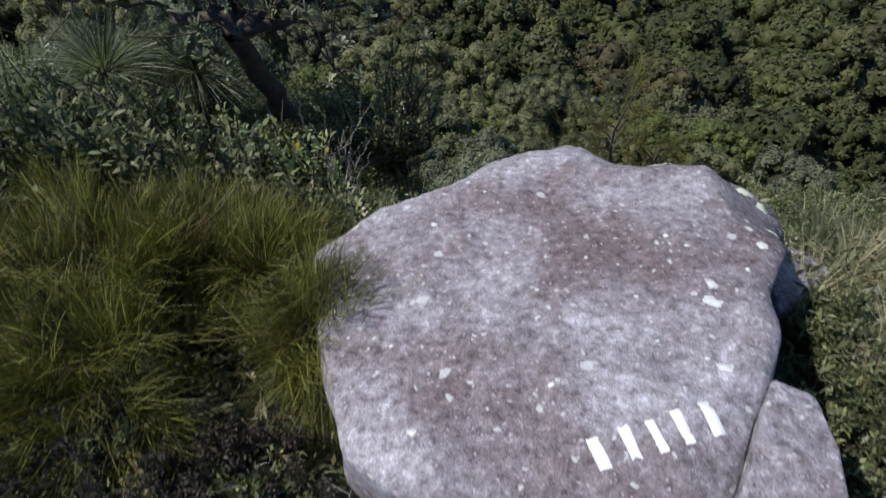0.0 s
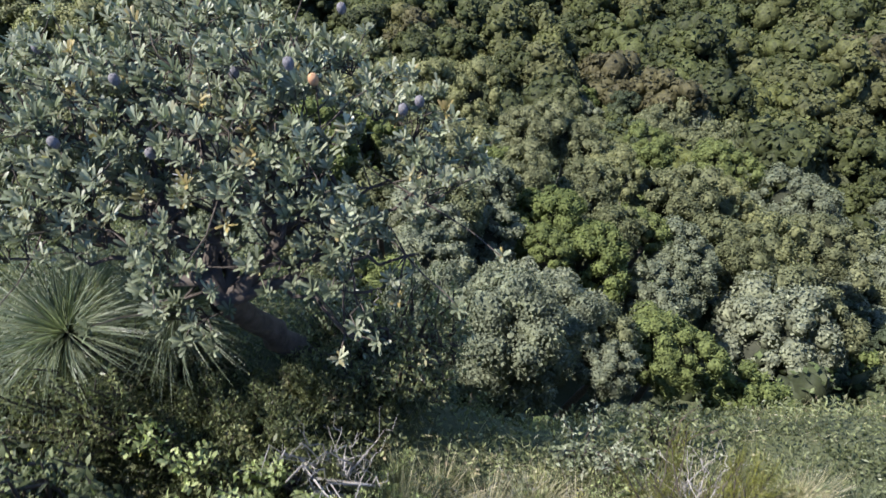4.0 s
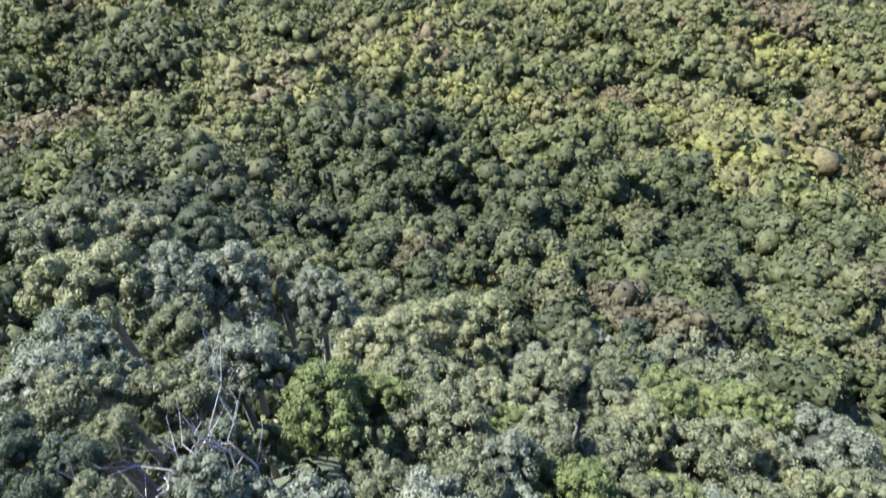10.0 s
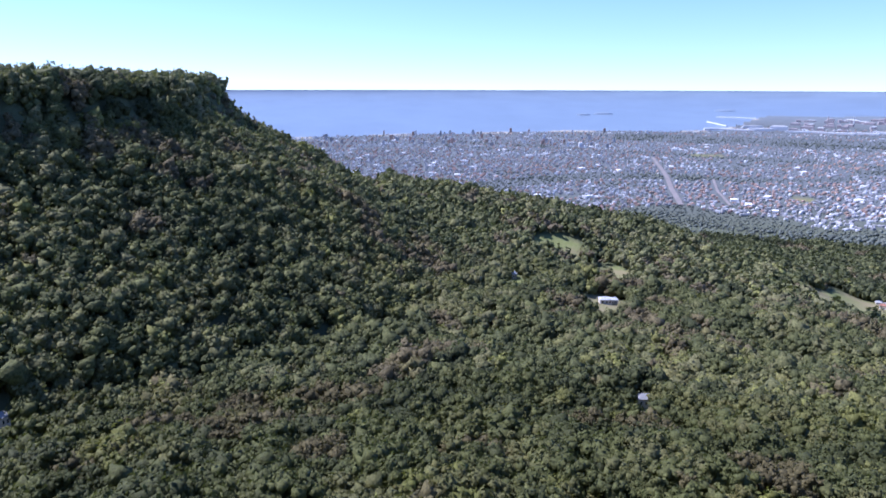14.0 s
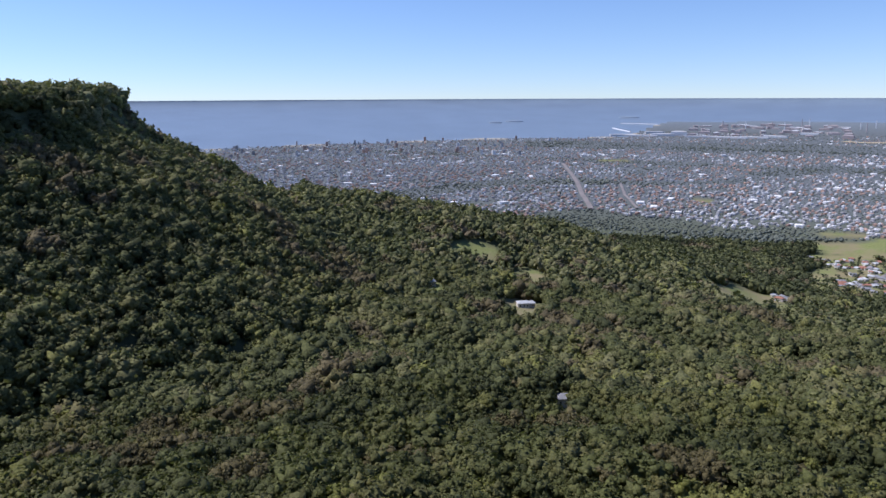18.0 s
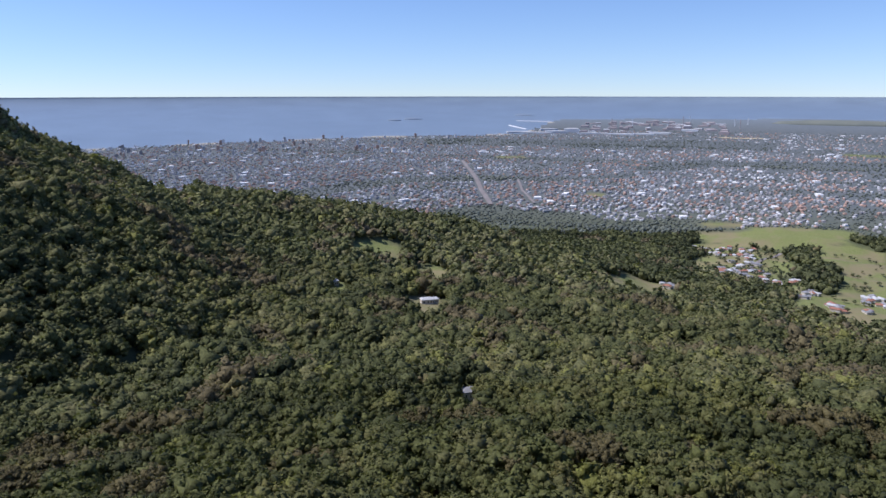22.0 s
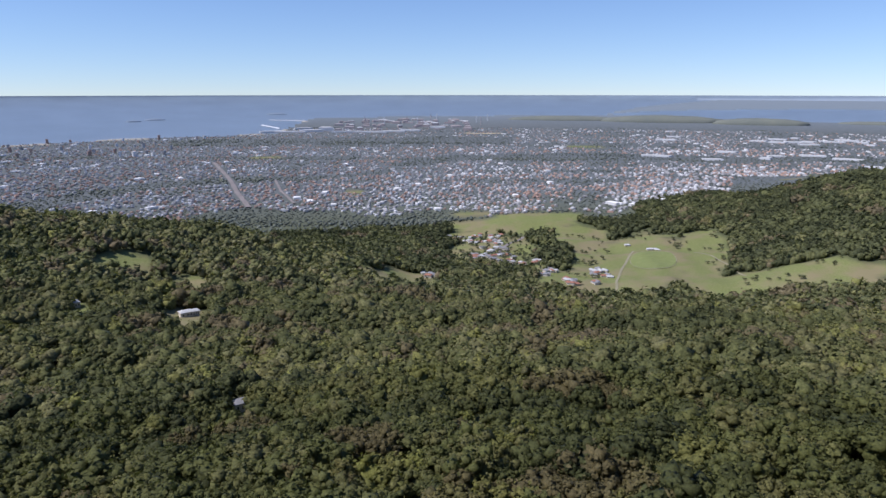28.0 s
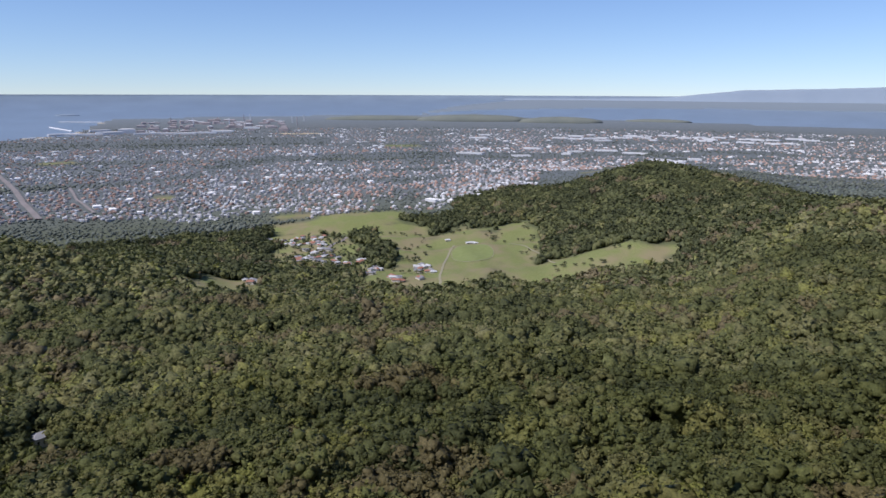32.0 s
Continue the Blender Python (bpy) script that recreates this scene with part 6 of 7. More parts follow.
def leafy(name, label, group, x, y, spread, high, stems, per, leaf, wide, mat, seed, top=None, up=0.9, bark=M_DARKBARK, low=0.35):
    """A shrub of branching stems with separate leaves along their upper parts."""
    rg = np.random.default_rng(seed)
    root = plant(name, label, "shrub", group)
    z = ground_z(x, y)
    pieces, at, way, tints = [], [], [], []
    for i in range(stems):
        a, q = rg.uniform(0, 6.283), math.sqrt(rg.uniform(0, 1))
        end = np.array([x + math.cos(a) * q * spread, y + math.sin(a) * q * spread, z + high * rg.uniform(0.55, 1.0) * (1 - 0.3 * q)])
        start = np.array([x + math.cos(a) * 0.08, y + math.sin(a) * 0.08, z - 0.08])
        pts, tb = limb(rg, start, end, 0.012 * (0.5 + high), 0.004, 0.05, 6, 5)
        pieces.append((*tb, 0))
        s = rg.uniform(low, 1.0, per)
        k = np.clip((s * 5).astype(int), 0, 4)
        p = pts[k] + (pts[k + 1] - pts[k]) * (s * 5 - k)[:, None]
        b = rg.uniform(0, 6.283, per)
        w = np.stack([np.cos(b), np.sin(b), np.full(per, up)], 1) + rg.normal(size=(per, 3)) * 0.3
        at.append(p + rg.normal(size=(per, 3)) * 0.06 * spread)
        way.append(w)
        tints.append(np.clip(rg.normal(0.45, 0.2) + rg.normal(size=per) * 0.08, 0, 0.95))
    at, way, tt = np.concatenate(at), np.concatenate(way), np.concatenate(tints)
    n = len(at)
    shape, corners = (ovals, 8) if leaf > 0.065 else (leaves, 4)
    v, f = shape(rg, at, way, leaf * rg.uniform(0.6, 1.25, n), wide * rg.uniform(0.6, 1.25, n))
    part("foliage", mesh_from("foliage", v, f, mat, True, tint=np.repeat(tt, corners)), mat, root)
    v, f, _ = merge(*pieces)
    part("stem", mesh_from("stem", v, f, bark, True), bark, root)
    return root


HEATH = "dark green small-leaved heath shrub on the rocky ledge"
k = 0
HEATHS = [(-0.9, -3.7, 0.5, 1.7), (-1.6, -3.2, 0.6, 2.0), (-2.2, -3.0, 0.6, 2.0), (-3.0, -3.1, 0.6, 2.2), (-0.5, -3.9, 0.4, 1.5), (-1.9, -3.7, 0.6, 2.2), (-3.8, -3.6, 0.7, 2.2), (-2.8, -2.4, 0.5, 1.6), (-0.45, -4.75, 0.35, 1.3), (-1.25, -3.5, 0.55, 1.6), (-1.3, -4.5, 0.5, 1.2), (-0.75, -4.15, 0.4, 1.1), (-2.3, -3.5, 0.7, 1.5), (-3.2, -3.7, 0.7, 1.5), (-2.1, -4.6, 0.6, 1.4), (-3.0, -4.8, 0.7, 1.3), (-0.25, -4.6, 0.35, 0.8)]
HEATHS += [(-0.5, -5.0, 0.36, 1.0), (-0.28, -5.3, 0.26, 0.75), (-0.9, -5.05, 0.4, 1.1),
                     (-0.6, -2.9, 0.4, 0.8), (-1.1, -7.15, 0.4, 0.45), (-0.35, -7.2, 0.35, 0.4), (-1.7, -7.3, 0.5, 0.6), (-1.4, -5.0, 0.5, 1.2), (-2.4, -2.2, 0.5, 0.8), (-1.3, -2.6, 0.5, 0.7), (-3.9, -2.9, 0.7, 1.2), (-3.6, -1.9, 0.6, 1.0),
                     (0.35, -3.6, 0.3, 0.6), (2.7, -6.9, 0.35, 0.6), (2.75, -6.3, 0.3, 0.5)]
for x, y, sp, hi in HEATHS:
    k += 1
    leafy("heath_shrub", HEATH, "heath shrubs", x, y, sp, hi * (0.42 if -4.2 < y < -2.7 and x > -2.6 else 1.0), 34, 110, 0.06, 0.018, M_HEATH, 100 + k)
for x, y, sp, hi, n in ((-0.72, -4.25, 0.40, 3.5, 30), (-1.1, -4.1, 0.42, 3.4, 28), (-1.5, -4.55, 0.45, 3.1, 30), (-1.9, -4.2, 0.5, 3.2, 28), (-2.5, -4.45, 0.5, 3.2, 28), (-3.2, -4.5, 0.55, 3.0, 28), (-2.2, -4.9, 0.5, 2.7, 26)):
    k += 1
    # left of x = -1.3 the leaves are coloured as if in shade
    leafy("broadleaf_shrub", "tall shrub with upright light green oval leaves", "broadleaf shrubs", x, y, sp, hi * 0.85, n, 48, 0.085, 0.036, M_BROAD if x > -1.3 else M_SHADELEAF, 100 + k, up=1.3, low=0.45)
for x, y, sp, hi in ((-0.55, -4.75, 0.42, 2.3), (-1.0, -4.85, 0.5, 2.4), (-1.7, -5.0, 0.5, 2.3), (-2.7, -4.0, 0.6, 2.9), (-3.5, -4.2, 0.6, 2.9), (-0.2, -4.95, 0.32, 1.9), (-0.75, -4.3, 0.45, 2.7), (-1.25, -4.3, 0.5, 2.8), (-1.75, -4.35, 0.5, 2.8), (-2.3, -4.4, 0.5, 2.8), (-0.45, -4.45, 0.35, 2.2), (-3.0, -4.6, 0.6, 2.8)):
    k += 1
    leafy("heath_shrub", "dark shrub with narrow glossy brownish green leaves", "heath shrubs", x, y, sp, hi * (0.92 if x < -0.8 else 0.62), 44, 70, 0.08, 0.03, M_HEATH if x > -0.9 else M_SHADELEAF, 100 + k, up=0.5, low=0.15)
for x, y, sp, hi in ((-0.25, -4.25, 0.36, 2.5), (0.0, -4.2, 0.36, 2.1), (0.22, -4.35, 0.34, 1.6), (-0.1, -3.9, 0.34, 1.3), (0.45, -4.1, 0.34, 0.9), (-0.45, -4.0, 0.36, 2.2), (0.7, -3.75, 0.3, 0.9), (-0.05, -4.45, 0.32, 2.0), (0.1, -3.75, 0.3, 1.1)):
    k += 1
    leafy("broadleaf_shrub", "low sunlit shrub with small grey-green leaves", "low shrubs behind the boulder", x, y, sp, hi * 0.55, 34, 56, 0.055, 0.022, M_BROAD if k % 2 else M_GRASSTREE, 100 + k, up=1.0)
for x, y, sp, hi in ((-0.42, -4.7, 0.36, 1.5), (-0.62, -5.0, 0.34, 1.35), (-0.22, -5.05, 0.28, 1.0), (-0.95, -4.75, 0.4, 1.7), (-0.38, -5.35, 0.28, 0.9), (-0.75, -5.3, 0.34, 1.15)):
    k += 1
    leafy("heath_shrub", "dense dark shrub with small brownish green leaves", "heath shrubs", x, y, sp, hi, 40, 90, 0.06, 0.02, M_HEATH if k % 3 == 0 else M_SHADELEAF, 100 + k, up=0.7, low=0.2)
for i, (x, y, sp) in enumerate(((-0.1, -4.95, 0.25), (0.1, -5.0, 0.22), (-0.3, -5.65, 0.22), (0.0, -5.25, 0.2), (0.25, -4.75, 0.25), (-0.15, -5.5, 0.2), (0.45, -4.6, 0.25), (0.65, -4.45, 0.22))):
    leafy("heath_shrub", "small twiggy shrub with dull green leaves beside the boulder", "heath shrubs", x, y, sp, 0.55, 26, 60, 0.05, 0.018, (M_HEATH, M_SHADELEAF, M_BROAD)[i % 3], 1800 + i, up=0.8, low=0.1)
lg = np.random.default_rng(17)
for i in range(34):
    x, y, sp = float(lg.uniform(-0.5, 3.6)), float(lg.uniform(-4.6, -3.5)), float(lg.uniform(0.2, 0.4))
    leafy("heath_shrub", "low twiggy grey-green shrub among the grass of the ledge", "low shrubs behind the boulder", x, y, sp, sp * float(lg.uniform(1.4, 2.4)), 26, 44, 0.05, 0.017, (M_BROAD, M_GRASSTREE, M_HEATH)[i % 3], 1500 + i, up=1.0, low=0.2)
for x, y, sp, hi in ((-0.3, -6.95, 0.3, 0.5), (-0.7, -7.05, 0.35, 0.55), (-1.15, -7.0, 0.4, 0.6), (-1.6, -7.1, 0.4, 0.6), (-0.5, -7.35, 0.3, 0.45), (-0.95, -7.4, 0.35, 0.5), (-1.4, -7.45, 0.35, 0.5), (-0.1, -7.2, 0.25, 0.4)):
    k += 1
    leafy("heath_shrub", "low dark purplish brown heath shrub", "heath shrubs", x, y, sp, hi, 40, 110, 0.035, 0.012, M_DARKHEATH, 100 + k)
for x, y, sp, hi in ((-0.62, -7.0, 0.13, 0.4), (-0.42, -7.12, 0.13, 0.42), (-0.3, -6.98, 0.12, 0.4), (-1.32, -7.25, 0.12, 0.35), (-0.05, -7.25, 0.15, 0.35), (2.55, -6.75, 0.25, 0.5), (2.45, -7.1, 0.25, 0.45)):
    k += 1
    leafy("broadleaf_sprig", "low sprig with pale green upright leaves", "sprigs beside the boulder", x, y, sp, hi, 9, 14, 0.05, 0.02, M_BROAD, 100 + k, up=1.0)


def tussock(name, label, group, x, y, spread, high, count, mat, wide, droop, seed, lift=0.0, category="grass tussock"):
    rg = np.random.default_rng(seed)
    root = plant(name, label, category, group)
    z = ground_z(x, y)
    a, q = rg.uniform(0, 6.283, count), np.sqrt(rg.uniform(0, 1, count))
    foot = np.stack([x + np.cos(a) * q * 0.07, y + np.sin(a) * q * 0.07, np.full(count, z + lift)], 1)
    way = np.stack([np.cos(a) * q * spread, np.sin(a) * q * spread, np.full(count, 1.0)], 1) + rg.normal(size=(count, 3)) * 0.1
    v, f = blades(rg, foot, way, high * rg.uniform(0.55, 1.1, count), wide, droop * rg.uniform(0.2, 1.2, count), 4)
    part("grass_fountain", mesh_from("grass_fountain", v, f, mat, True, tint=np.repeat(np.clip(rg.normal(0.5, 0.25, count), 0, 1), 10)), mat, root)
    if lift > 0.1:
        v, f = tube([(x, y, z - 0.1), (x, y, z + lift)], [0.11, 0.09], 10)
        part("trunk", mesh_from("trunk", v, f, M_DARKBARK, True), M_DARKBARK, root)
    return root


for i, (x, y, lift) in enumerate(((-3.3, -2.25, 1.2), (-2.45, -1.9, 1.0), (-2.6, -1.75, 0.3), (-4.4, -2.4, 0.5), (-3.7, -1.6, 0.4))):
    tussock("grass_tree", "grass tree with a fountain of long thin grey-green leaves", "grass trees", x, y, 1.5, 1.25, 620, M_GRASSTREE, 0.012, 0.55, 300 + i, lift, "grass tree")
GRASSES = [(1.22, -3.95, 0.75, 0.9, M_DRYGRASS), (0.95, -4.15, 0.6, 0.9, M_DRYGRASS), (1.5, -4.2, 0.6, 0.9, M_DRYGRASS), (0.1, -4.05, 0.55, 0.9, M_DRYGRASS), (0.55, -4.2, 0.5, 0.8, M_DRYGRASS), (2.3, -4.1, 0.5, 0.9, M_DRYGRASS),
           (3.1, -4.0, 0.6, 0.9, M_DRYGRASS), (3.7, -4.15, 0.7, 0.9, M_GRASSTREE), (2.7, -4.5, 0.5, 0.9, M_DRYGRASS), (3.4, -4.7, 0.6, 0.9, M_GRASSTREE), (-0.23, -3.5, 0.7, 0.5, M_GRASSTREE), (-0.05, -3.85, 0.5, 0.6, M_GRASSTREE)]
GRASSES += [
           (0.35, -4.6, 0.4, 0.8, M_BROOM), (0.75, -4.55, 0.4, 0.8, M_BROOM), (2.9, -5.9, 0.5, 1.0, M_DRYGRASS), (3.2, -6.3, 0.5, 1.0, M_DRYGRASS), (3.3, -5.4, 0.6, 1.0, M_GRASSTREE), (3.9, -5.6, 0.6, 1.0, M_DRYGRASS), (2.9, -6.6, 0.4, 1.0, M_DRYGRASS),
           (0.15, -5.0, 0.45, 0.8, M_GRASSTREE), (0.4, -4.85, 0.4, 0.8, M_DRYGRASS), (4.2, -4.4, 0.6, 0.9, M_DRYGRASS), (1.9, -3.9, 0.5, 0.9, M_DRYGRASS), (0.0, -7.35, 0.2, 1.0, M_DRYGRASS), (0.25, -7.45, 0.2, 1.0, M_DRYGRASS), (0.6, -7.6, 0.25, 1.0, M_DRYGRASS)]
tg = np.random.default_rng(91)
for i in range(78):
    x, y = (float(tg.uniform(-0.3, 5.0)), float(tg.uniform(-4.6, -3.7))) if i < 34 else (float(tg.uniform(2.6, 6.0)), float(tg.uniform(-6.4, -3.6)))
    GRASSES.append((x, y, float(tg.uniform(0.4, 0.8)), 0.9, (M_DRYGRASS, M_DRYGRASS, M_GRASSTREE, M_BROOM)[int(tg.integers(4))]))
for i in range(22):
    x, y = float(tg.uniform(-0.4, 1.4)), float(tg.uniform(-4.6, -3.7))
    GRASSES.append((x, y, float(tg.uniform(0.5, 0.95)), 0.8, M_GRASSTREE if i % 4 == 0 else M_DRYGRASS))
GRASSES += [(-0.2, -3.6, 0.85, 0.45, M_GRASSTREE), (-0.22, -3.86, 0.95, 0.35, M_GRASSTREE), (-0.12, -3.95, 0.85, 0.35, M_GRASSTREE)]
for i in range(18):
    GRASSES.append((float(tg.uniform(-0.45, 0.7)), float(tg.uniform(-5.0, -3.9)), float(tg.uniform(0.45, 0.75)), 0.6, (M_DRYGRASS, M_GRASSTREE, M_DRYGRASS)[i % 3]))
for i, (x, y, hi, spread, mat) in enumerate(GRASSES):
    tussock("grass_tussock", "tussock of dry straw-coloured grass on the ledge" if mat is M_DRYGRASS else "tussock of grey-green grass on the ledge", "grass tussocks", x, y, spread, hi * 1.05, 260, mat, 0.0065, 0.35, 400 + i)


def dead_shrub(x, y, high, spread, arms, seed, r=0.014, z=None, name="dead_shrub", label="leafless grey dead shrub with forked twigs"):
    rg = np.random.default_rng(seed)
    root = tagged(new(name), label, "dead shrub")
    z = ground_z(x, y) if z is None else z
    pieces = []
    for i in range(arms):
        a = rg.uniform(0, 6.283)
        end = np.array([x + math.cos(a) * spread * rg.uniform(0.4, 1), y + math.sin(a) * spread * rg.uniform(0.4, 1), z + high * rg.uniform(0.6, 1)])
        pts, tb = limb(rg, (x, y, z - 0.1), end, r, r * 0.35, 0.07, 7, 5)
        pieces.append((*tb, 0))
        for j in range(4):
            p = pts[2 + j]
            e = p + (end - pts[0]) * rg.uniform(0.25, 0.5) + rg.normal(size=3) * spread * 0.3
            pt2, tb = limb(rg, p, e, r * 0.5, r * 0.18, 0.08, 5, 4)
            pieces.append((*tb, 0))
            for _ in range(2):
                e2 = pt2[3] + (e - p) * 0.5 + rg.normal(size=3) * spread * 0.18
                pieces.append((*limb(rg, pt2[3], e2, r * 0.25, r * 0.1, 0.08, 4, 3)[1], 0))
    v, f, _ = merge(*pieces)
    part("twig_tangle", mesh_from("twig_tangle", v, f, M_DEAD, True), M_DEAD, root)


dead_shrub(-0.75, -3.35, 1.3, 0.45, 5, 1)
dead_shrub(-0.45, -4.35, 1.1, 0.35, 4, 2)
dead_shrub(2.15, -4.05, 1.4, 0.4, 5, 3)
dead_shrub(2.75, -3.95, 0.7, 0.6, 5, 4)
dead_shrub(1.75, -3.75, 0.6, 0.5, 6, 7, 0.012)
dead_shrub(3.1, -3.75, 0.6, 0.6, 6, 8, 0.012)
dead_shrub(-0.78, -3.6, 1.9, 0.5, 4, 9, 0.015)
dead_shrub(-0.5, -3.75, 1.6, 0.4, 4, 17, 0.012)
dead_shrub(2.95, -3.8, 1.4, 0.3, 4, 11, 0.016)
dead_shrub(-0.2, -4.5, 1.0, 0.4, 6, 15, 0.006)
dead_shrub(0.15, -4.75, 0.7, 0.35, 6, 16, 0.006)
dead_shrub(1.2, -3.75, 0.7, 0.4, 7, 12, 0.006)
dead_shrub(1.75, -3.85, 0.7, 0.4, 7, 13, 0.006)
dead_shrub(0.5, -3.9, 0.7, 0.35, 6, 14, 0.006)
dead_shrub(2.12, -4.24, 2.3, 0.35, 4, 10, 0.009)
for i, (x, y, hi) in enumerate(((-2.4, -3.25, 1.5), (-2.7, -3.85, 1.7), (-1.95, -3.5, 1.5), (-0.8, -3.85, 1.4), (-1.28, -3.55, 1.4), (-3.1, -3.6, 1.5), (-2.25, -4.15, 1.9), (-1.45, -4.1, 1.8), (-1.0, -4.3, 1.9), (-0.55, -4.1, 1.6), (-1.75, -3.9, 1.7), (-0.3, -4.0, 1.2), (-0.1, -4.3, 1.1), (0.2, -4.35, 0.9))):
    leafy("broadleaf_sprig", "upright sprig with broad sunlit yellow-green leaves", "sprigs above the shrubs of the ledge", x, y, 0.2, hi * 1.2, 12, 22, 0.085, 0.036, M_BROAD, 1700 + i, up=1.3, low=0.5)
# one yellowed leaf spray at the top of the tall shrub
leafy("broadleaf_sprig", "sprig of bright yellow leaves topping the tall shrub", "", -0.62, -4.29, 0.03, 3.42, 2, 3, 0.07, 0.045, M_YELLOW, 777, up=0.6, low=0.97)
dead_shrub(0.35, -7.5, 0.5, 0.35, 5, 5, 0.006)
dead_shrub(-0.2, -7.05, 0.4, 0.3, 5, 6, 0.006)
# bare tree among the forest crowns
for i, (h, r, up) in enumerate(((-44.5, 14.2, 12.0), (-34, 6.6, 8.0))):
    x, y = polar(h, r)
    dead_shrub(x, y, up, (3.6, 1.8)[i], 12, 20 + i, (0.12, 0.06)[i], EYE_Z - (24.6, 25.5)[i] - up, "dead_tree", "leafless grey tree standing among green crowns")


def needle_sapling(x, y, high, seed):
    """A thin sapling with fine needle foliage."""
    rg = np.random.default_rng(seed)
    root = plant("she_oak_sapling", "slender sapling with fine brownish green needles", "sapling")
    z = ground_z(x, y)
    pts, tb = limb(rg, (x, y, z - 0.2), (x + 0.1, y, z + high), 0.03, 0.008, 0.03, 8, 6)
    stem = part("stem", mesh_from("stem", *tb, M_DARKBARK, True), M_DARKBARK, root)
    at, way = [], []
    for i in range(26):
        s = rg.uniform(0.35, 1.0)
        p = pts[0] + (pts[-1] - pts[0]) * s
        a = rg.uniform(0, 6.283)
        L = high * 0.28 * (1.25 - s)
        e = p + np.array([math.cos(a) * L, math.sin(a) * L, L * 0.8])
        q, tb = limb(rg, p, e, 0.009, 0.003, 0.06, 5, 4)
        part("branch", mesh_from("branch", *tb, M_DARKBARK, True), M_DARKBARK, stem)
        m = 70
        w = rg.uniform(0.2, 1, m)
        at.append(p + (e - p) * w[:, None] + rg.normal(size=(m, 3)) * 0.01)
        way.append((e - p) / np.linalg.norm(e - p) + rg.normal(size=(m, 3)) * 0.45 + np.array([0, 0, 0.4]))
    at, way = np.concatenate(at), np.concatenate(way)
    v, f = blades(rg, at, way, rg.uniform(0.12, 0.26, len(at)), 0.004, 0.15, 2)
    part("needle_foliage", mesh_from("needle_foliage", v, f, M_BROOM, True, tint=np.repeat(np.clip(rg.normal(0.35, 0.25, len(at)), 0, 1), 6)), M_BROOM, root)


needle_sapling(2.05, -3.95, 3.3, 1)
needle_sapling(2.5, -3.95, 2.5, 2)


def paddles(rg, at, way, length, width):
    """Blunt oblong leaves, three quads each."""
    n = len(at)
    way = unit(way)
    side = unit(np.cross(way, np.array([0, 0, 1.0]) + rg.normal(size=(n, 3)) * 0.25))
    L, W = length[:, None], width[:, None]
    rows = []
    for s, w, dip in ((0.0, 0.25, 0.0), (0.4, 0.9, 0.04), (0.85, 1.0, 0.02), (1.0, 0.5, -0.03)):
        p = at + way * L * s + np.array([0, 0, 1.0]) * L * dip
        rows.append(np.stack([p - side * W * w * 0.5, p + side * W * w * 0.5], 1))
    v = np.stack(rows, 1).reshape(-1, 3)
    f = (np.array([[0, 1, 3, 2], [2, 3, 5, 4], [4, 5, 7, 6]])[None] + (np.arange(n) * 8)[:, None, None]).reshape(-1, 4)
    return v, f


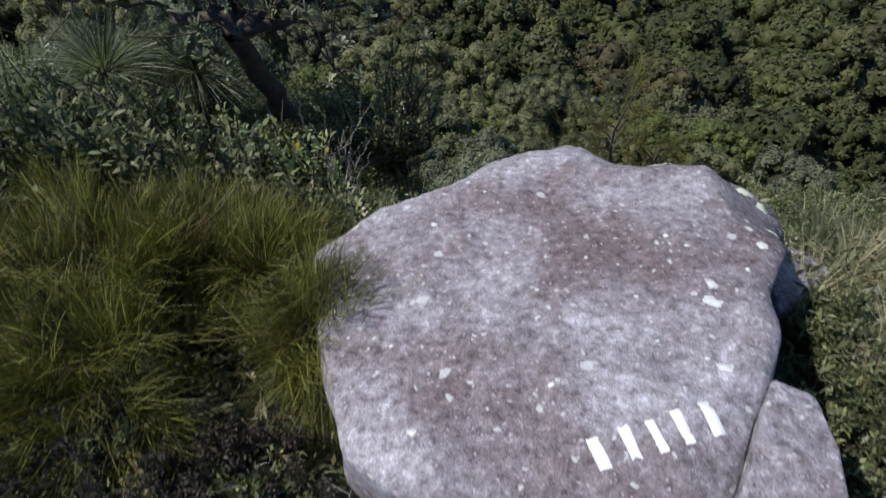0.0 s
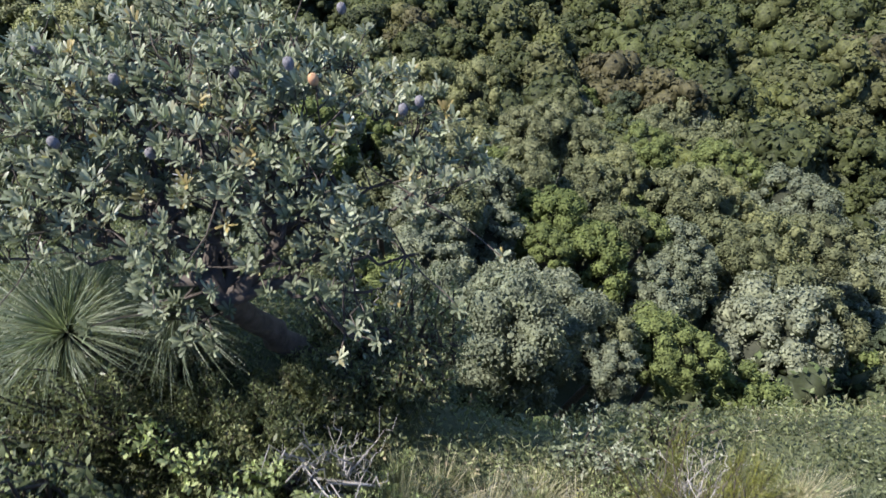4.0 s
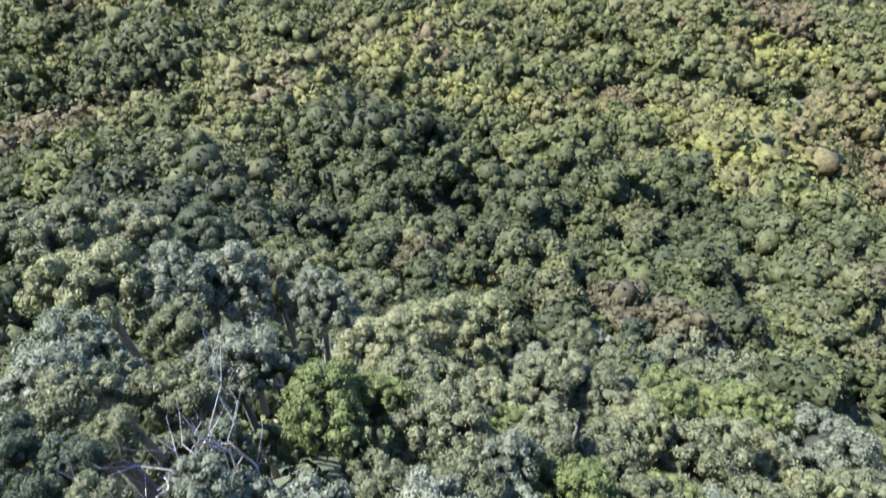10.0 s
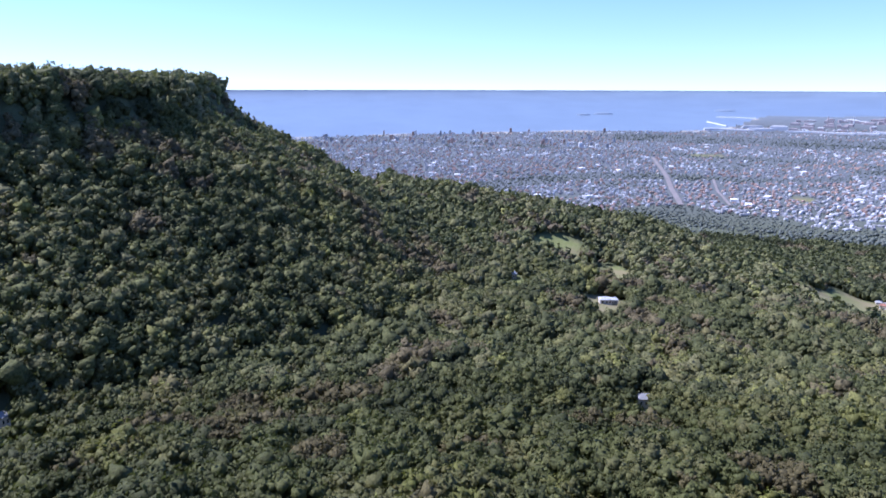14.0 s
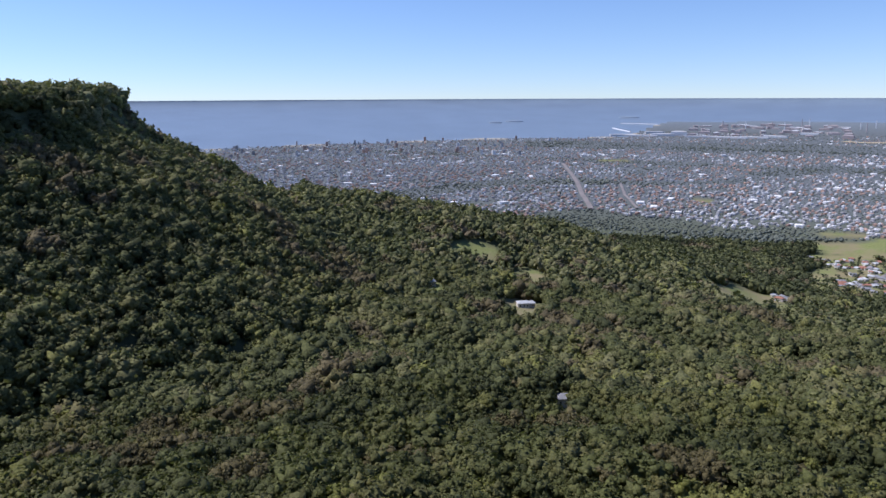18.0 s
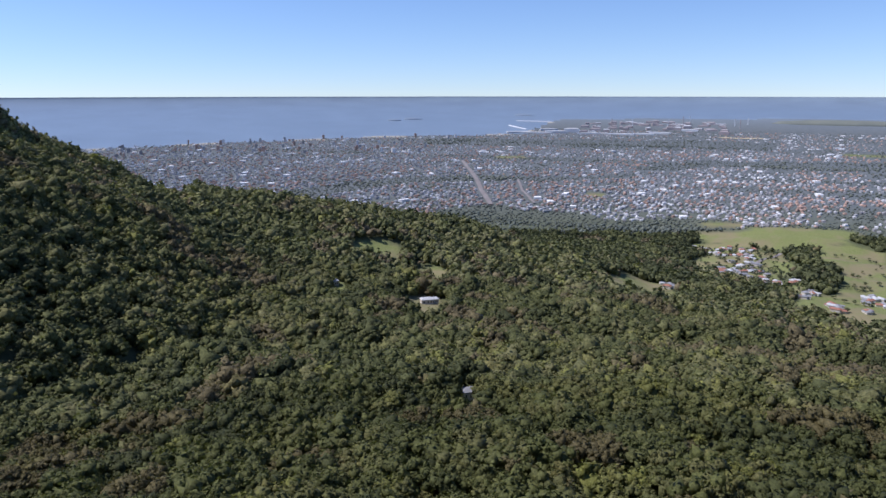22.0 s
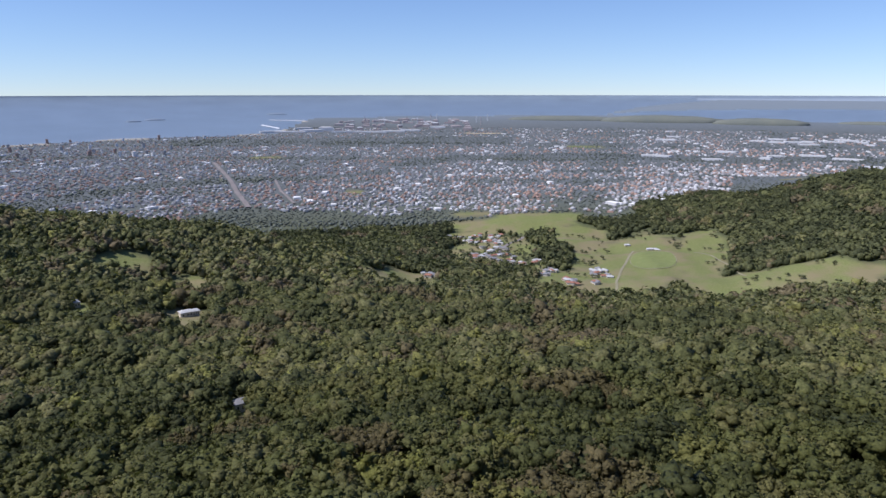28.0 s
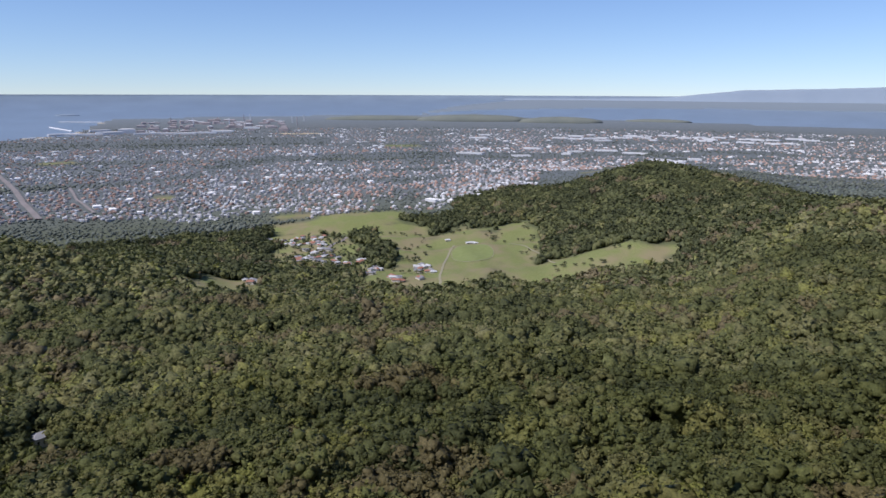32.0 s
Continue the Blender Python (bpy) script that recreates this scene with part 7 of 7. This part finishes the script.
def banksia():
    rg = np.random.default_rng(77)
    root = tagged(new("banksia_tree"), "gnarled banksia tree with silvery green leaf rosettes and grey flower cones", "tree")
    z = Z0
    pieces = []
    base, fork = (-0.85, -2.35, z - 6.6), (-1.22, -2.42, z - 4.45)
    _, tb = limb(rg, base, fork, 0.13, 0.10, 0.03, 8, 10)
    part("trunk", mesh_from("trunk", *tb, M_DARKBARK, True), M_DARKBARK, root)
    tips = []
    mains = [(-2.4, -1.1, -4.3), (-1.1, -0.8, -4.3), (-2.7, -1.7, -4.4), (-0.4, -1.5, -4.3), (-1.9, -0.6, -4.4), (-1.7, -1.6, -4.1), (-0.4, -2.0, -4.5)]
    for end in mains:
        e = np.array([end[0], end[1], z + end[2]])
        pts, tb = limb(rg, fork, e, 0.065, 0.03, 0.07, 8, 8)
        branch = part("branch", mesh_from("branch", *tb, M_DARKBARK, True), M_DARKBARK, root)
        pieces = []
        for j in range(9):
            p = pts[int(rg.integers(3, 8))]
            q = np.array([e[0] + rg.normal() * 0.45, e[1] + rg.normal() * 0.3, 0.0])
            q[2] = z - 3.72 - 0.8 * min(1.3, ((q[0] + 1.55) / 2.3) ** 2 + ((q[1] + 1.2) / 1.3) ** 2) + rg.normal() * 0.1
            pts2, tb2 = limb(rg, p, q, 0.022, 0.010, 0.06, 6, 5)
            pieces.append((*tb2, 0))
            for _ in range(5):
                t = pts2[int(rg.integers(3, 6))] + rg.normal(size=3) * np.array([0.24, 0.24, 0.16]) + np.array([0, 0, 0.12])
                pieces.append((*limb(rg, pts2[4], t, 0.008, 0.005, 0.04, 4, 4)[1], 0))
                tips.append(t)
        v, f, _ = merge(*pieces)
        part("twig_tangle", mesh_from("twig_tangle", v, f, M_DARKBARK, True), M_DARKBARK, branch)
    # clusters of upright shoots over an uneven crown
    n = 92
    a, q = np.arange(n) * 2.39996 + rg.normal(size=n) * 0.3, np.sqrt((np.arange(n) + 0.5) / n) * rg.uniform(0.86, 1.12, n)
    knot = np.stack([-1.55 + np.cos(a) * q * 2.2, -1.2 + np.sin(a) * q * 1.25, z - 3.42 - 0.75 * q * q + rg.normal(size=n) * 0.15], 1)
    knot = knot[rg.uniform(size=n) < 0.86]
    shoots = []
    for p in knot:
        pieces = []
        m = int(rg.integers(6, 13))
        foot = p + np.array([0, 0, -0.32]) + rg.normal(size=3) * 0.05
        for _ in range(m):
            t = p + rg.normal(size=3) * np.array([0.15, 0.13, 0.08])
            shoots.append(t)
            pieces.append((*limb(rg, foot, t, 0.007, 0.004, 0.05, 4, 4)[1], 0))
        v, f, _ = merge(*pieces)
        part("twig", mesh_from("twig", v, f, M_DARKBARK, True), M_DARKBARK, root)
    tips = np.concatenate([np.array(tips), np.array(shoots)])
    per = 18
    lean = rg.normal(size=(len(tips), 3)) * np.array([0.28, 0.28, 0]) + np.array([0, 0, 1.0])
    rise = rg.uniform(-0.075, 0.012, (len(tips), per))
    at = (tips[:, None] + lean[:, None] * rise[..., None]).reshape(-1, 3)
    b = rg.uniform(0, 6.283, len(at))
    up = (np.repeat(rg.uniform(0.7, 1.2, len(tips)), per) + rise.reshape(-1) * 9)
    way = np.stack([np.cos(b), np.sin(b), up], 1) + np.repeat(lean * 0.4, per, 0) + rg.normal(size=(len(at), 3)) * 0.2
    v, f = paddles(rg, at, way, rg.uniform(0.06, 0.125, len(at)), rg.uniform(0.016, 0.026, len(at)))
    tint = np.repeat(np.clip(np.repeat(rg.normal(0.5, 0.22, len(tips)), per) + rg.normal(size=len(at)) * 0.1, 0, 1), 8)
    part("foliage", mesh_from("foliage", v, f, M_BANKSIA, True, tint=tint), M_BANKSIA, root)

    def cone(p, mat, s=1.0, label=""):
        rows = []
        for i, (hh, rr) in enumerate(((0, 0.022), (0.015, 0.036), (0.05, 0.042), (0.085, 0.038), (0.105, 0.022), (0.112, 0.004))):
            rows.append((hh, rr))
        v, f = tube([(p[0], p[1], z + p[2] - 0.05 + hh * s) for hh, _ in rows], [rr * s for _, rr in rows], 12)
        part("flower_cone", mesh_from("flower_cone", v, f, mat, True), mat, root, label)
    for p in ((-1.1, -1.06, -3.36), (-0.5, -1.4, -2.95), (0.29, -1.32, -3.46), (0.18, -1.40, -3.44), (-1.52, -1.69, -3.52), (-2.05, -1.74, -3.3), (-1.0, -1.1, -3.42), (-0.28, -0.55, -3.4), (-2.4, -0.9, -3.4), (-1.75, -1.25, -3.3)):
        cone(p, M_CONE, 0.85)
    cone((-0.44, -1.18, -3.4), M_ORANGE, 0.9, "orange flower cone")


banksia()
leafy("banksia_shrub", "banksia shrub with dense olive-grey leaves at the cliff edge", "", -0.08, -1.98, 0.85, 3.0, 44, 70, 0.085, 0.024, M_HEATH, 900)
leafy("cliff_shrub", "rounded grey-green shrub overhanging the cliff edge", "", 0.34, -1.04, 0.8, 2.6, 44, 70, 0.08, 0.024, M_BANKSIA, 901)


cg = np.random.default_rng(55)
for i in range(34):
    x, y = float(cg.uniform(-4.5, 6.5)), float(cg.uniform(-3.3, -0.9))
    if (abs(x + 2.6) < 1.3 and y < -1.4) or (x > 0.5 and y > -3.0):
        continue
    sp = float(cg.uniform(0.35, 0.7))
    leafy("cliff_shrub", "small grey-green shrub on the lip of the cliff", "shrubs on the cliff's lip", x, y, sp, sp * float(cg.uniform(1.3, 2.0)), 26, 42, 0.07, 0.024, (M_HEATH, M_BANKSIA, M_GRASSTREE)[i % 3], 930 + i)


def crag(x, y, z, w, d, hgt, seed):
    """A worn outcrop: a squashed, roughened block."""
    bm = bmesh.new()
    bmesh.ops.create_icosphere(bm, subdivisions=4, radius=1.0)
    for q in bm.verts:
        n3 = noise.noise(q.co * 1.3 + Vector((seed, 0, 0))) * 0.3 + noise.noise(q.co * 5 + Vector((seed, 3, 0))) * 0.07
        q.co = Vector((q.co.x * w * (1 + n3), q.co.y * d * (1 + n3), min(q.co.z, 0.7) * hgt * (1 + n3)))
    me = bpy.data.meshes.new("outcrop")
    bm.to_mesh(me)
    bm.free()
    me.materials.append(M_ROCK)
    ob = tagged(new("outcrop", me), "pale worn sandstone outcrop among dry grass", "rock", "outcrops on the ledge")
    ob.location = (x, y, z)


for i, (x, y, w, d) in enumerate(((2.1, -4.15, 0.32, 0.16), (2.55, -4.2, 0.24, 0.14), (3.0, -4.05, 0.22, 0.14), (1.65, -4.05, 0.2, 0.12))):
    crag(x, y, ground_z(x, y) + 0.06, w, d, 0.2, i * 3.0)


def ledge_scrub():
    """Low mixed growth that covers the ledge, the cliff lip and its face."""
    rg = np.random.default_rng(61)
    n = 13000
    x, y = rg.uniform(-9, 7.5, n), rg.uniform(-7.6, 3.2, n)
    z = ledge_height(x, y)
    u, v = (x - RC[0]), (y - RC[1])
    bare = (x > -0.15) & (x < 2.5) & (y < -4.95) & (y > -7.4)
    k = (~bare) & (z > EYE_Z - 52)
    x, y, z = x[k], y[k], z[k]
    n = len(x)
    per = 16
    tall = np.clip(0.25 + wave(x, y, 0.5, 3.0) * 0.4 + rg.normal(size=n) * 0.1, 0.06, 0.7)
    at = np.repeat(np.stack([x, y, z], 1), per, 0)
    m = len(at)
    at = at + np.stack([rg.normal(size=m) * 0.12, rg.normal(size=m) * 0.12, np.repeat(tall, per) * rg.uniform(0, 1, m)], 1)
    way = np.stack([rg.normal(size=m), rg.normal(size=m), rg.uniform(0.2, 1.6, m)], 1)
    lv, lf = leaves(rg, at, way, rg.uniform(0.045, 0.12, m), rg.uniform(0.016, 0.04, m))
    # leaves behind the boulder get a paler tint that paints sunlight
    t = np.repeat(np.clip(np.repeat(0.45 + wave(x, y, 0.6, 5.0) * 0.3 + 0.3 * ((x > -0.7) & (x < 2.4) & (y < -3.3)), per) + rg.normal(size=m) * 0.15, 0, 1), 4)
    tagged(new("ledge_scrub", mesh_from("ledge_scrub", lv, lf, M_HEATH, True, tint=t)), "low mixed heath leaves covering the rocky ledge", "scrub", kind="stuff")
    sel = rg.uniform(size=n) < np.where((y < -3.6) & (x > -0.4), 0.5, 0.06)
    per = 9
    at = np.repeat(np.stack([x, y, z], 1)[sel], per, 0)
    m = len(at)
    at = at + rg.normal(size=(m, 3)) * np.array([0.09, 0.09, 0.0])
    way = np.stack([rg.normal(size=m) * 0.5, rg.normal(size=m) * 0.5, np.ones(m)], 1)
    bv, bf = blades(rg, at, way, rg.uniform(0.15, 0.5, m), 0.007, rg.uniform(0.05, 0.5, m), 3)
    tagged(new("ledge_grass", mesh_from("ledge_grass", bv, bf, M_DRYGRASS, True, tint=np.repeat(np.clip(rg.normal(0.4, 0.3, m), 0, 1), 8))), "thin dry grass between the shrubs of the ledge", "grass", kind="stuff")


ledge_scrub()

# the ledge's growth and rocks take their true size and place; the banksia and the dead trees stand by themselves
LEDGE = Matrix.Translation((LEDGE_AT[0], LEDGE_AT[1], LEDGE_AT[2] + EYE_Z * (1 - LEDGE_SIZE))) @ Matrix.Scale(LEDGE_SIZE, 4)
for ob in list(scene.objects):
    if ob not in BEFORE and ob.parent is None and not ob.name.startswith(("banksia_tree", "dead_tree")):
        ob.matrix_basis = LEDGE @ ob.matrix_basis
